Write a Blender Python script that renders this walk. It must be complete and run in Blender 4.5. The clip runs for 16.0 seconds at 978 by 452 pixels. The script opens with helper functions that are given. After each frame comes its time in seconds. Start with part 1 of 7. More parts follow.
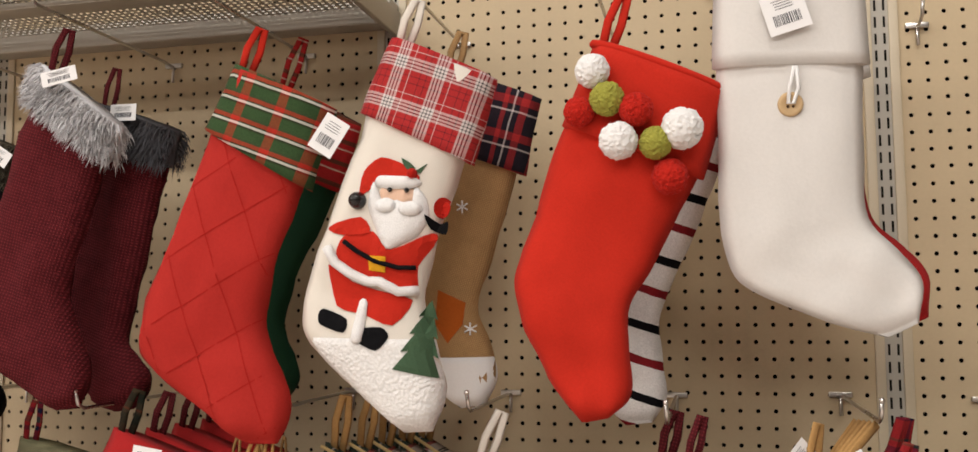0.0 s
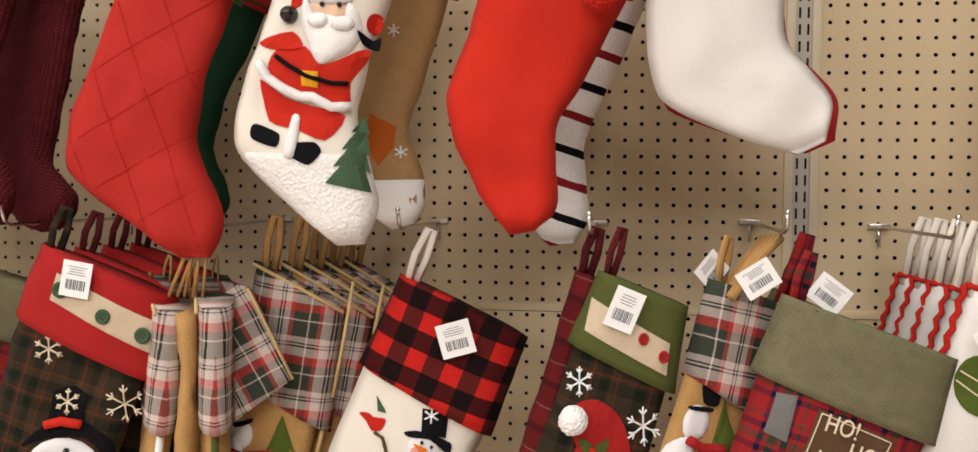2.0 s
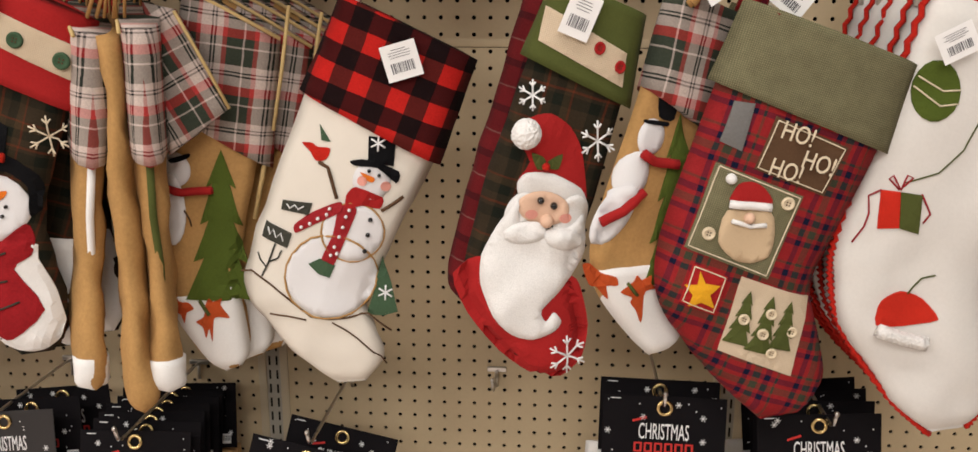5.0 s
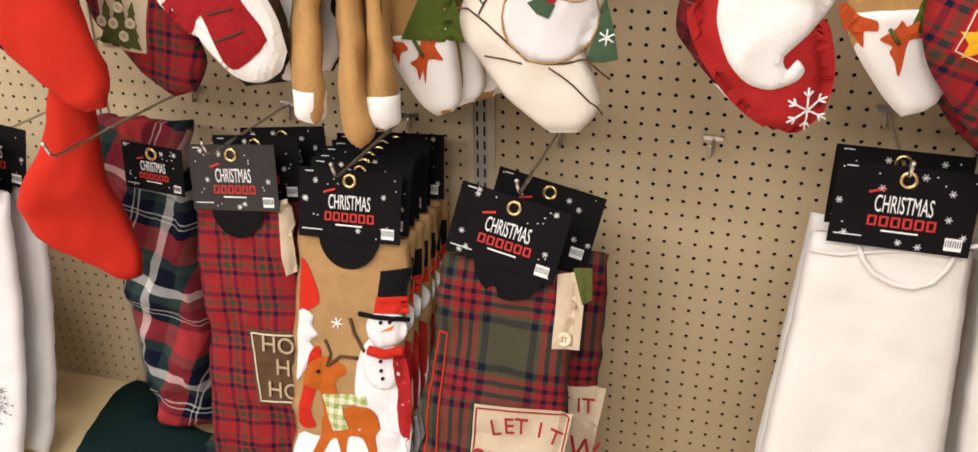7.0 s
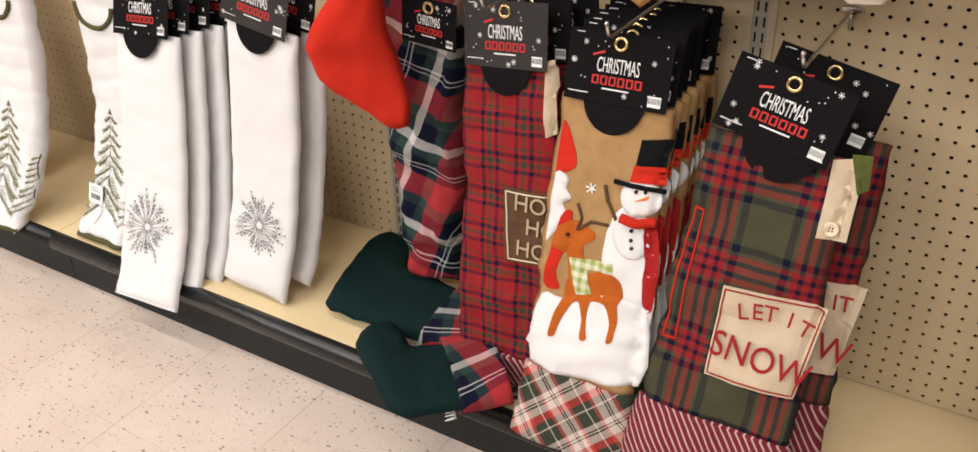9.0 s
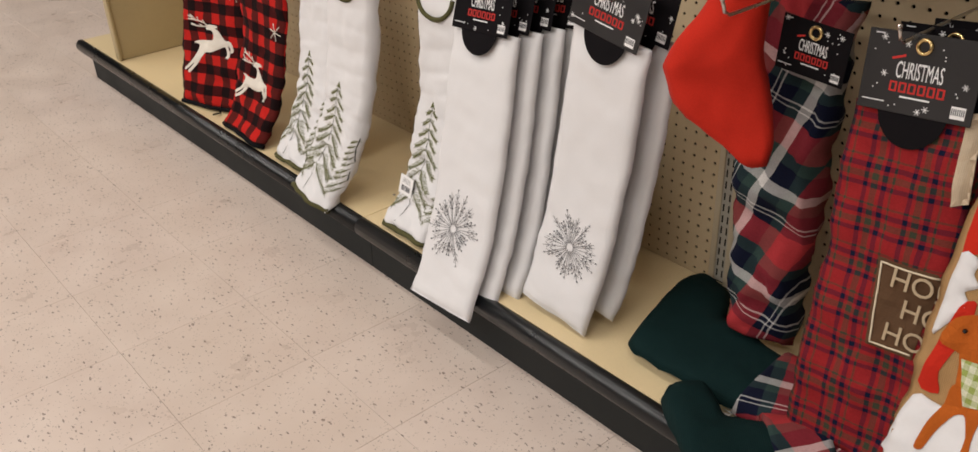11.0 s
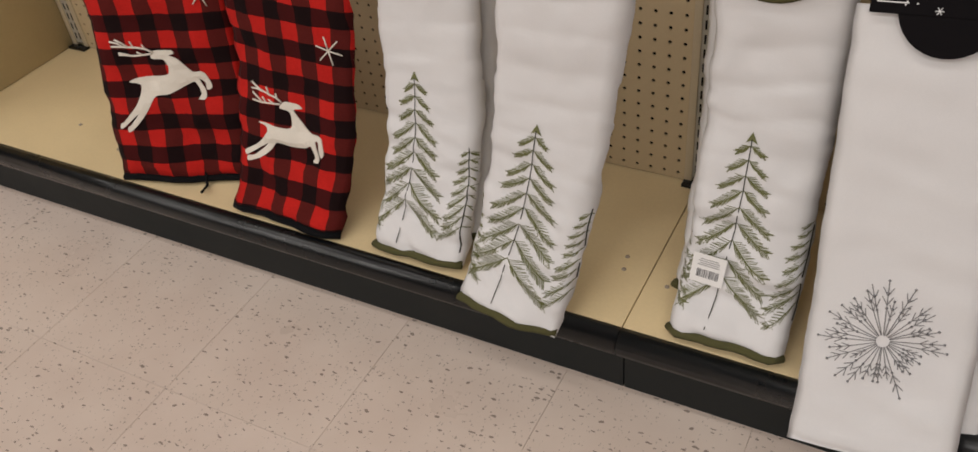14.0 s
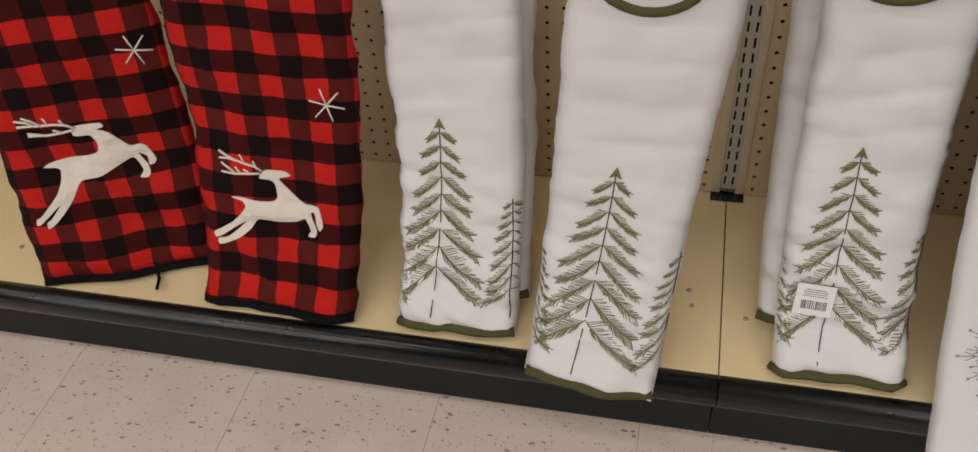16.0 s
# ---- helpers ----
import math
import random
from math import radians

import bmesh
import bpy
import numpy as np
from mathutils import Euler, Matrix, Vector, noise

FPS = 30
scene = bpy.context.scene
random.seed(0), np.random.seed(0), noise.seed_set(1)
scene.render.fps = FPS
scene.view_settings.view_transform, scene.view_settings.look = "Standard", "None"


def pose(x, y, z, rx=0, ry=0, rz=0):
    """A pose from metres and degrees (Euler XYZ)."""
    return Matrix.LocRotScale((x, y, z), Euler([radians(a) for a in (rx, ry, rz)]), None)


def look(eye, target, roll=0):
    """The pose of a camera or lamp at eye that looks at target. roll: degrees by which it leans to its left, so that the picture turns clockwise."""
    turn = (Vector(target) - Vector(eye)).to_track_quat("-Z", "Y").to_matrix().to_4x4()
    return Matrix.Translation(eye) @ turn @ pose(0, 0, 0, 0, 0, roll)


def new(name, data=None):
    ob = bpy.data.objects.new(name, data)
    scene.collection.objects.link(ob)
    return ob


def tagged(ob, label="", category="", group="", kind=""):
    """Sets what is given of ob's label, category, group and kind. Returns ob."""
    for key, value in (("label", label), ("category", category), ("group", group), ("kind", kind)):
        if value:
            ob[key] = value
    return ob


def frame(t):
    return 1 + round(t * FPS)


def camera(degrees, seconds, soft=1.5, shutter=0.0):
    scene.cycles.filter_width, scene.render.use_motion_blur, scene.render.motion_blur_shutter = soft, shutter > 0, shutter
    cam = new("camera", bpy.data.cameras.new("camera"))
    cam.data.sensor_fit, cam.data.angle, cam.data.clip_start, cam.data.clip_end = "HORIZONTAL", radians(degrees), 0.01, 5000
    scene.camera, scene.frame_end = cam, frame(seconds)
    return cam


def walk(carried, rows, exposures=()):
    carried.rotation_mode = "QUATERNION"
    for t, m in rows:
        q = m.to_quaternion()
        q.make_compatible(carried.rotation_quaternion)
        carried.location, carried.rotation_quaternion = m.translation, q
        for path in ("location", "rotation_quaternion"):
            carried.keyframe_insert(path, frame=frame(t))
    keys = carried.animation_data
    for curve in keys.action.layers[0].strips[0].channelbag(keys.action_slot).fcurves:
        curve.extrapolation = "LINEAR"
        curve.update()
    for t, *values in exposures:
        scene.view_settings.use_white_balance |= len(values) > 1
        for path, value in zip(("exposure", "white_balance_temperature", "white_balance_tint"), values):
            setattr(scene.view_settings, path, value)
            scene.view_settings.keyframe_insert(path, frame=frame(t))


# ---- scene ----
import functools
from mathutils.bvhtree import BVHTree

cam = camera(55.8, 16.0)
PATH = [
    (0, (0.236, -1.439, 1.644), (-0.22, 0.5, 1.816), -0.4),
    (0.5, (0.229, -1.443, 1.637), (-0.158, 0.514, 1.788), -0.4),
    (1, (0.226, -1.449, 1.609), (-0.104, 0.523, 1.644), -0.1),
    (1.5, (0.232, -1.465, 1.586), (-0.077, 0.51, 1.557), 0.3),
    (2, (0.227, -1.469, 1.566), (-0.06, 0.509, 1.478), 0.4),
    (2.5, (0.24, -1.448, 1.538), (-0.014, 0.53, 1.383), 0.5),
    (3, (0.244, -1.442, 1.527), (0.064, 0.534, 1.282), 0.5),
    (3.2, (0.254, -1.434, 1.517), (0.075, 0.54, 1.253), 0.3),
    (5.3, (0.205, -1.436, 1.437), (0.062, 0.486, 0.9), 0.1),
    (5.5, (0.205, -1.428, 1.437), (-0.001, 0.475, 0.858), -0.2),
    (6, (0.18, -1.419, 1.394), (-0.129, 0.43, 0.697), -0.2),
    (6.5, (0.163, -1.417, 1.371), (-0.261, 0.376, 0.593), -0.4),
    (7, (0.159, -1.409, 1.342), (-0.349, 0.322, 0.478), -0.6),
    (7.5, (0.155, -1.414, 1.315), (-0.388, 0.251, 0.349), -0.6),
    (8, (0.153, -1.418, 1.298), (-0.4, 0.206, 0.269), -0.6),
    (8.5, (0.145, -1.431, 1.293), (-0.517, 0.144, 0.255), -1.7),
    (9, (0.122, -1.445, 1.28), (-0.796, 0.005, 0.253), -1.8),
    (9.2, (0.117, -1.451, 1.265), (-0.874, -0.036, 0.258), -1.3),
    (11.3, (-0.21, -1.345, 1.234), (-1.554, -0.262, 0.226), -2.3),
    (11.5, (-0.301, -1.309, 1.241), (-1.637, -0.227, 0.22), -2.1),
    (12, (-0.525, -1.304, 1.233), (-1.818, -0.207, 0.172), -1.1),
    (12.5, (-0.783, -1.405, 1.224), (-2.016, -0.245, 0.16), -5.2),
    (13, (-1.018, -1.332, 1.196), (-2.179, -0.193, 0.033), -7.3),
    (13.5, (-1.248, -1.254, 1.186), (-2.27, -0.087, -0.076), -10.0),
    (14, (-1.453, -1.279, 1.169), (-2.249, 0.032, -0.115), -6.4),
    (14.5, (-1.646, -1.357, 1.146), (-2.365, -0.007, -0.143), -7.3),
    (15, (-1.747, -1.285, 1.129), (-2.418, 0.078, -0.172), -7.1),
    (15.5, (-1.816, -1.175, 1.145), (-2.361, 0.205, -0.197), -6.3),
    (16, (-1.874, -1.183, 1.15), (-2.258, 0.237, -0.204), -4.3),
]
walk(cam, [(t, look(eye, target, roll)) for t, eye, target, roll in PATH],
     exposures=[(0, 0.0), (2.0, 0.17), (3.0, 0.20), (5.5, 0.03), (6.0, 0.04), (6.5, 0.26), (7.2, 0.44), (8.0, 0.36), (9.2, 0.30), (11.3, -0.36), (12.5, -0.52), (14, -0.66), (16, -0.68)])

# ---- world and lights ----
world = bpy.data.worlds.new("world")
world.use_nodes = True
world.node_tree.nodes["Background"].inputs[0].default_value = (1.0, 0.95, 0.88, 1)
world.node_tree.nodes["Background"].inputs[1].default_value = 0.03
scene.world = world


def area_lamp(name, eye, target, sx, sy, watts, colour):
    data = bpy.data.lights.new(name, "AREA")
    data.shape, data.size, data.size_y, data.energy, data.color = "RECTANGLE", sx, sy, watts, colour
    ob = new(name, data)
    ob.matrix_world = look(eye, target)
    return ob


LAMP_Z = 4.6
LAMPS = [(lx, ly, watts) for ly, watts in ((-1.7, 38), (-4.6, 96), (-8.2, 135)) for lx in (-9.0, -5.7, -2.4, 0.9)]
for lx, ly, watts in LAMPS:
    area_lamp("fluorescent_lamp", (lx, ly, LAMP_Z), (lx, ly + 0.3, 0), 2.4, 0.28, watts, (1.0, 0.96, 0.922))

# ---- materials ----


def nodes_of(name, rough=0.8, metal=0.0):
    m = bpy.data.materials.new(name)
    m.use_nodes = True
    nt = m.node_tree
    b = nt.nodes["Principled BSDF"]
    b.inputs["Roughness"].default_value = rough
    b.inputs["Metallic"].default_value = metal
    b.inputs["Specular IOR Level"].default_value = 0.5 if rough < 0.5 else (0.25 if rough < 0.7 else 0.08)
    return m, nt, b


def link(nt, a, b):
    nt.links.new(a, b)


def node(nt, kind, **kw):
    n = nt.nodes.new(kind)
    for k, v in kw.items():
        n.inputs[k].default_value = v
    return n


def coords(nt, scale=1.0):
    tc = nt.nodes.new("ShaderNodeTexCoord")
    mp = nt.nodes.new("ShaderNodeMapping")
    mp.inputs["Scale"].default_value = (scale, scale, scale) if isinstance(scale, (int, float)) else scale
    link(nt, tc.outputs["Object"], mp.inputs["Vector"])
    return mp.outputs["Vector"]


def noise_fac(nt, scale, detail=4.0, rough=0.6):
    n = node(nt, "ShaderNodeTexNoise", Scale=scale, Detail=detail, Roughness=rough)
    link(nt, coords(nt), n.inputs["Vector"])
    return n.outputs["Fac"]


def mixed(nt, fac, a, b):
    n = nt.nodes.new("ShaderNodeMix")
    n.data_type = "RGBA"
    for sock, v in ((n.inputs[0], fac), (n.inputs[6], a), (n.inputs[7], b)):
        if isinstance(v, (int, float)):
            sock.default_value = v
        elif isinstance(v, tuple):
            sock.default_value = (*v[:3], 1)
        else:
            link(nt, v, sock)
    return n.outputs[2]


def maths(nt, op, a, b=0.0):
    n = nt.nodes.new("ShaderNodeMath")
    n.operation = op
    for sock, v in zip(n.inputs, (a, b)):
        if isinstance(v, (int, float)):
            sock.default_value = v
        else:
            link(nt, v, sock)
    return n.outputs[0]


def ranged(nt, fac, lo, hi, a, b):
    n = nt.nodes.new("ShaderNodeMapRange")
    link(nt, fac, n.inputs[0])
    for i, v in enumerate((lo, hi, a, b), 1):
        n.inputs[i].default_value = v
    return n.outputs[0]


def bumped(nt, b, height, strength=0.4, distance=0.002):
    n = nt.nodes.new("ShaderNodeBump")
    n.inputs["Strength"].default_value, n.inputs["Distance"].default_value = strength, distance
    link(nt, height, n.inputs["Height"])
    link(nt, n.outputs[0], b.inputs["Normal"])


def dark(c, f):
    return tuple(v * f for v in c)


def cloth(name, colour, rough=0.9, grain=420.0, vary=0.16, strength=0.35, sheen=0.015):
    """Felt and plain cloth: fine grain, broad soft variation."""
    m, nt, b = nodes_of(name, rough)
    fine = noise_fac(nt, grain, 3.0)
    broad = noise_fac(nt, 14.0, 4.0)
    both = maths(nt, "ADD", maths(nt, "MULTIPLY", fine, 0.5), maths(nt, "MULTIPLY", broad, 0.5))
    link(nt, mixed(nt, ranged(nt, both, 0.3, 0.7, 0, 1), dark(colour, 1 - vary), dark(colour, 1 + vary * 0.6)), b.inputs["Base Color"])
    b.inputs["Sheen Weight"].default_value = sheen
    bumped(nt, b, both, strength, 0.0025)
    return m


def weave(name, colour, scale=900.0, vary=0.25, rough=0.85, strength=0.5):
    """Burlap, knit and canvas: crossed threads."""
    m, nt, b = nodes_of(name, rough)
    v = coords(nt)
    heights = []
    for axis in ("X", "Z"):
        w = node(nt, "ShaderNodeTexWave", Scale=scale / 20, Distortion=1.5, Detail=2.0)
        w.bands_direction = axis
        link(nt, v, w.inputs["Vector"])
        heights.append(w.outputs["Fac"])
    h = maths(nt, "MULTIPLY", heights[0], heights[1])
    n = noise_fac(nt, 60.0, 5.0)
    both = maths(nt, "ADD", maths(nt, "MULTIPLY", h, 0.6), maths(nt, "MULTIPLY", n, 0.4))
    link(nt, mixed(nt, ranged(nt, both, 0.15, 0.75, 0, 1), dark(colour, 1 - vary), dark(colour, 1 + vary * 0.5)), b.inputs["Base Color"])
    bumped(nt, b, both, strength, 0.002)
    return m


def ramp_of(nt, value, period, stripes):
    """Stripes: (start within the period from 0 to 1, colour)."""
    f = maths(nt, "FRACT", maths(nt, "ADD", maths(nt, "MULTIPLY", value, 1 / period), 100.0))
    r = nt.nodes.new("ShaderNodeValToRGB")
    r.color_ramp.interpolation = "CONSTANT"
    els = r.color_ramp.elements
    els[0].position, els[0].color = 0.0, (*stripes[0][1], 1)
    els[1].position, els[1].color = stripes[1][0], (*stripes[1][1], 1)
    for p, c in stripes[2:]:
        els.new(p).color = (*c, 1)
    link(nt, f, r.inputs[0])
    return r.outputs[0]


def plaid(name, period, xs, zs, angle=0.0, rough=0.9, share=0.5, blur=0.0015, down=None, dyed=False):
    """Woven check: stripes across and along, blended where they cross."""
    m, nt, b = nodes_of(name, rough)
    tc = nt.nodes.new("ShaderNodeTexCoord")
    wob = node(nt, "ShaderNodeTexNoise", Scale=35.0, Detail=3.0)
    link(nt, tc.outputs["Object"], wob.inputs["Vector"])
    off = nt.nodes.new("ShaderNodeVectorMath")
    off.operation = "MULTIPLY_ADD"
    link(nt, wob.outputs["Color"], off.inputs[0])
    off.inputs[1].default_value = (blur * 2, blur * 2, blur * 2)
    link(nt, tc.outputs["Object"], off.inputs[2])
    mp = nt.nodes.new("ShaderNodeMapping")
    mp.inputs["Rotation"].default_value = (0, radians(angle), 0)
    link(nt, off.outputs[0], mp.inputs["Vector"])
    sep = nt.nodes.new("ShaderNodeSeparateXYZ")
    link(nt, mp.outputs[0], sep.inputs[0])
    a = ramp_of(nt, sep.outputs["X"], period, xs)
    c = ramp_of(nt, sep.outputs["Z"], down or period, zs)
    col = mixed(nt, 1.0 if dyed else share, a, c)
    if dyed:
        col.node.blend_type = "MULTIPLY"
    n = noise_fac(nt, 520.0, 2.0)
    k = noise_fac(nt, 22.0, 4.0)
    both = maths(nt, "ADD", maths(nt, "MULTIPLY", n, 0.6), maths(nt, "MULTIPLY", k, 0.4))
    shade = ranged(nt, both, 0.3, 0.7, 0.72, 1.12)
    mul = nt.nodes.new("ShaderNodeVectorMath")
    mul.operation = "MULTIPLY"
    link(nt, col, mul.inputs[0])
    comb = nt.nodes.new("ShaderNodeCombineXYZ")
    for i in range(3):
        link(nt, shade, comb.inputs[i])
    link(nt, comb.outputs[0], mul.inputs[1])
    link(nt, mul.outputs[0], b.inputs["Base Color"])
    b.inputs["Sheen Weight"].default_value = 0.01
    bumped(nt, b, both, 0.4, 0.002)
    return m


def pile(name, colour, scale=260.0, depth=0.006, rough=0.95):
    """Sherpa and plush: clumpy pile."""
    m, nt, b = nodes_of(name, rough)
    v = node(nt, "ShaderNodeTexVoronoi", Scale=scale)
    link(nt, coords(nt), v.inputs["Vector"])
    n = noise_fac(nt, scale * 1.2, 3.0)
    h = maths(nt, "SUBTRACT", n, maths(nt, "MULTIPLY", v.outputs["Distance"], 0.7))
    link(nt, mixed(nt, ranged(nt, h, -0.2, 0.5, 0, 1), dark(colour, 0.86), colour), b.inputs["Base Color"])
    b.inputs["Sheen Weight"].default_value = 0.03
    bumped(nt, b, h, 0.4, depth)
    return m


def painted(name, colour, rough=0.45, vary=0.08, bump=0.1, metal=0.0):
    m, nt, b = nodes_of(name, rough, metal)
    broad = noise_fac(nt, 5.0, 6.0)
    fine = noise_fac(nt, 180.0, 2.0)
    both = maths(nt, "ADD", maths(nt, "MULTIPLY", broad, 0.7), maths(nt, "MULTIPLY", fine, 0.3))
    link(nt, mixed(nt, ranged(nt, both, 0.3, 0.7, 0, 1), dark(colour, 1 - vary), dark(colour, 1 + vary)), b.inputs["Base Color"])
    link(nt, ranged(nt, broad, 0.3, 0.7, rough - 0.07, rough + 0.1), b.inputs["Roughness"])
    bumped(nt, b, fine, bump, 0.001)
    return m


RED = (0.50, 0.026, 0.014)
CREAM = (0.72, 0.67, 0.59)
WHITE = (0.78, 0.77, 0.75)
BLACK = (0.006, 0.006, 0.007)
GREEN = (0.10, 0.13, 0.02)
TAN = (0.45, 0.27, 0.12)

m_board = painted("tan_hardboard", (0.53, 0.42, 0.268), 0.5, 0.06, 0.12)
m_deck = painted("cream_deck_paint", (0.70, 0.56, 0.33), 0.42, 0.07, 0.05)
m_endpanel = painted("tan_panel_paint", (0.45, 0.36, 0.20), 0.45, 0.06, 0.05)
m_upright = painted("beige_upright", (0.52, 0.44, 0.31), 0.4, 0.05, 0.05)
m_slotstrip = painted("grey_slot_strip", (0.40, 0.37, 0.31), 0.4, 0.05, 0.05)
# near-black colour that stands for the shade inside holes and slots
m_holeshade = painted("hole_shade_black", (0.012, 0.01, 0.008), 0.9, 0.1)
m_lip = painted("black_bumper_plastic", (0.004, 0.005, 0.006), 0.27, 0.2, 0.12)
m_kick = painted("charcoal_kick_plate", (0.014, 0.016, 0.016), 0.6, 0.15, 0.2)
m_shelf = painted("grey_shelf_steel", (0.36, 0.33, 0.28), 0.4, 0.08, 0.05, 0.3)
m_chrome = painted("zinc_wire", (0.62, 0.60, 0.57), 0.28, 0.06, 0.05, 1.0)
m_brass = painted("brass_eyelet", (0.70, 0.52, 0.24), 0.25, 0.08, 0.05, 1.0)
m_wall = painted("plain_wall_paint", (0.30, 0.28, 0.25), 0.7, 0.05)
m_ceil = painted("ceiling_board", (0.60, 0.585, 0.56), 0.8, 0.05)
m_lampbody = painted("lamp_housing", (0.8, 0.8, 0.78), 0.4, 0.03)
m_joint = painted("dark_floor_joint", (0.34, 0.28, 0.235), 0.7, 0.2)
m_card = painted("black_card", (0.006, 0.005, 0.006), 0.72, 0.15, 0.05)
m_cardgrey = painted("grey_sheen_card", (0.015, 0.014, 0.015), 0.34, 0.15, 0.05)
m_print = painted("white_print", (0.78, 0.78, 0.78), 0.5, 0.03)
m_redprint = painted("red_print", (0.50, 0.03, 0.025), 0.5, 0.05)
m_paper = painted("white_paper", (0.80, 0.79, 0.78), 0.6, 0.03)
m_ink = painted("grey_ink", (0.09, 0.09, 0.10), 0.6, 0.1)
m_wood = painted("pale_wood", (0.55, 0.38, 0.20), 0.5, 0.15, 0.2)
m_button = painted("horn_button", (0.66, 0.55, 0.38), 0.4, 0.08, 0.05)
m_bead = painted("black_bead", (0.01, 0.01, 0.01), 0.2, 0.1)
m_skin = cloth("peach_felt", (0.70, 0.47, 0.34), 0.9, 420, 0.06)
m_blush = cloth("pink_blush", (0.72, 0.33, 0.27), 0.9, 420, 0.08)
m_carrot = cloth("orange_felt", (0.70, 0.17, 0.02))
m_fox = cloth("rust_felt", (0.42, 0.10, 0.015))
m_foxred = cloth("fox_red_felt", (0.46, 0.075, 0.02))
m_moss = cloth("moss_green_felt", (0.075, 0.105, 0.018))
m_scarfgreen = plaid("green_white_check", 0.016, [(0, (0.30, 0.36, 0.10)), (0.5, (0.66, 0.66, 0.50))], [(0, (0.30, 0.36, 0.10)), (0.5, (0.66, 0.66, 0.50))])
m_tanthread = cloth("tan_thread", (0.45, 0.35, 0.23))
m_gold = cloth("gold_felt", (0.72, 0.36, 0.02))

m_red = cloth("red_felt", RED, 0.92, 380, 0.14, 0.3)
m_redvelvet = cloth("red_quilted_satin", (0.40, 0.026, 0.020), 0.78, 300, 0.12, 0.3, 0.0)
# the satin's red, darkened to paint the shade in its quilting valleys
m_seamshade = cloth("seam_valley_shade", (0.355, 0.015, 0.011))
m_darkred = cloth("deep_red_felt", (0.34, 0.018, 0.018))
m_maroon = weave("maroon_knit", (0.130, 0.018, 0.022), 1500, 0.55, 0.9, 0.9)
m_cream = weave("cream_canvas", CREAM, 3000, 0.06, 0.8, 0.15)
m_satin = cloth("ivory_satin", (0.66, 0.635, 0.60), 0.6, 250, 0.05, 0.2, 0.05)
m_white = cloth("white_felt", WHITE, 0.9, 320, 0.05, 0.25)
m_whitecotton = cloth("white_cotton", (0.69, 0.68, 0.685), 0.75, 500, 0.03, 0.15, 0.1)
m_sherpa = pile("white_sherpa", (0.82, 0.80, 0.77), 210.0, 0.008)
m_plush = pile("white_plush_beard", (0.84, 0.83, 0.81), 620.0, 0.0028)
m_burlap = weave("tan_burlap", TAN, 2600, 0.35)
m_suede = cloth("tan_suede", (0.42, 0.24, 0.09), 0.85, 200, 0.2)
m_olive = weave("olive_burlap", (0.20, 0.185, 0.105), 2600, 0.45)
m_facelinen = cloth("beige_felt", (0.56, 0.42, 0.27), 0.9, 420, 0.06)
m_linen = weave("oatmeal_linen", (0.62, 0.50, 0.36), 3000, 0.18)
m_green = cloth("green_felt", (0.075, 0.088, 0.024))
m_pinegreen = cloth("pine_felt", (0.055, 0.10, 0.055))
m_darkgreen = weave("bottle_green_knit", (0.006, 0.021, 0.021), 2000, 0.3)
m_greenvelvet = cloth("dark_green_velvet", (0.012, 0.045, 0.022))
m_black = cloth("black_felt", BLACK, 0.9, 380, 0.2)
m_brown = cloth("brown_felt", (0.10, 0.055, 0.03))
m_grey = cloth("grey_felt", (0.16, 0.155, 0.15))
m_thread = cloth("cream_thread", (0.70, 0.60, 0.44))
m_darkscarf = cloth("crimson_knit_felt", (0.30, 0.014, 0.018), 0.9, 250, 0.25)
m_redthread = cloth("red_thread", (0.30, 0.02, 0.025))
m_oliveedge = cloth("olive_binding", (0.085, 0.08, 0.035))
m_oliveink = cloth("olive_embroidery", (0.165, 0.17, 0.075))
m_darkink = cloth("dark_embroidery", (0.05, 0.05, 0.04))
m_silver = painted("silver_thread", (0.24, 0.24, 0.25), 0.35, 0.1, 0.1, 0.5)
m_furgrey = cloth("grey_fur", (0.66, 0.65, 0.66), 0.8, 600, 0.4)
m_furdark = cloth("charcoal_fur", (0.11, 0.11, 0.12), 0.8, 600, 0.4)
m_furbrown = cloth("brown_fur", (0.10, 0.085, 0.06), 0.8, 600, 0.4)
m_limepom = pile("lime_wool", (0.34, 0.33, 0.06), 300)
m_redpom = pile("red_wool", (0.48, 0.02, 0.012), 300)

K, R_, W_ = (0.006, 0.006, 0.007), (0.50, 0.018, 0.014), (0.74, 0.70, 0.64)
BUFX, BUFZ = [(0, R_), (0.5, (0.095, 0.012, 0.010))], [(0, (1.0, 1.0, 1.0)), (0.5, (0.11, 0.35, 0.45))]
m_buffalo = plaid("buffalo_check", 0.052, BUFX, BUFZ, dyed=True)
m_buffalo_small = plaid("buffalo_check_small", 0.062, BUFX, BUFZ, dyed=True)
RD, PW, BK = (0.40, 0.030, 0.030), (0.70, 0.63, 0.60), (0.018, 0.014, 0.02)
GX = [(0, RD), (0.10, BK), (0.12, RD), (0.26, BK), (0.28, RD), (0.40, PW), (0.45, BK), (0.48, PW), (0.53, BK), (0.56, PW), (0.61, BK), (0.64, PW), (0.70, RD), (0.84, PW), (0.86, RD)]
m_redwhite = plaid("red_white_check", 0.054, GX, GX, blur=0.0008)
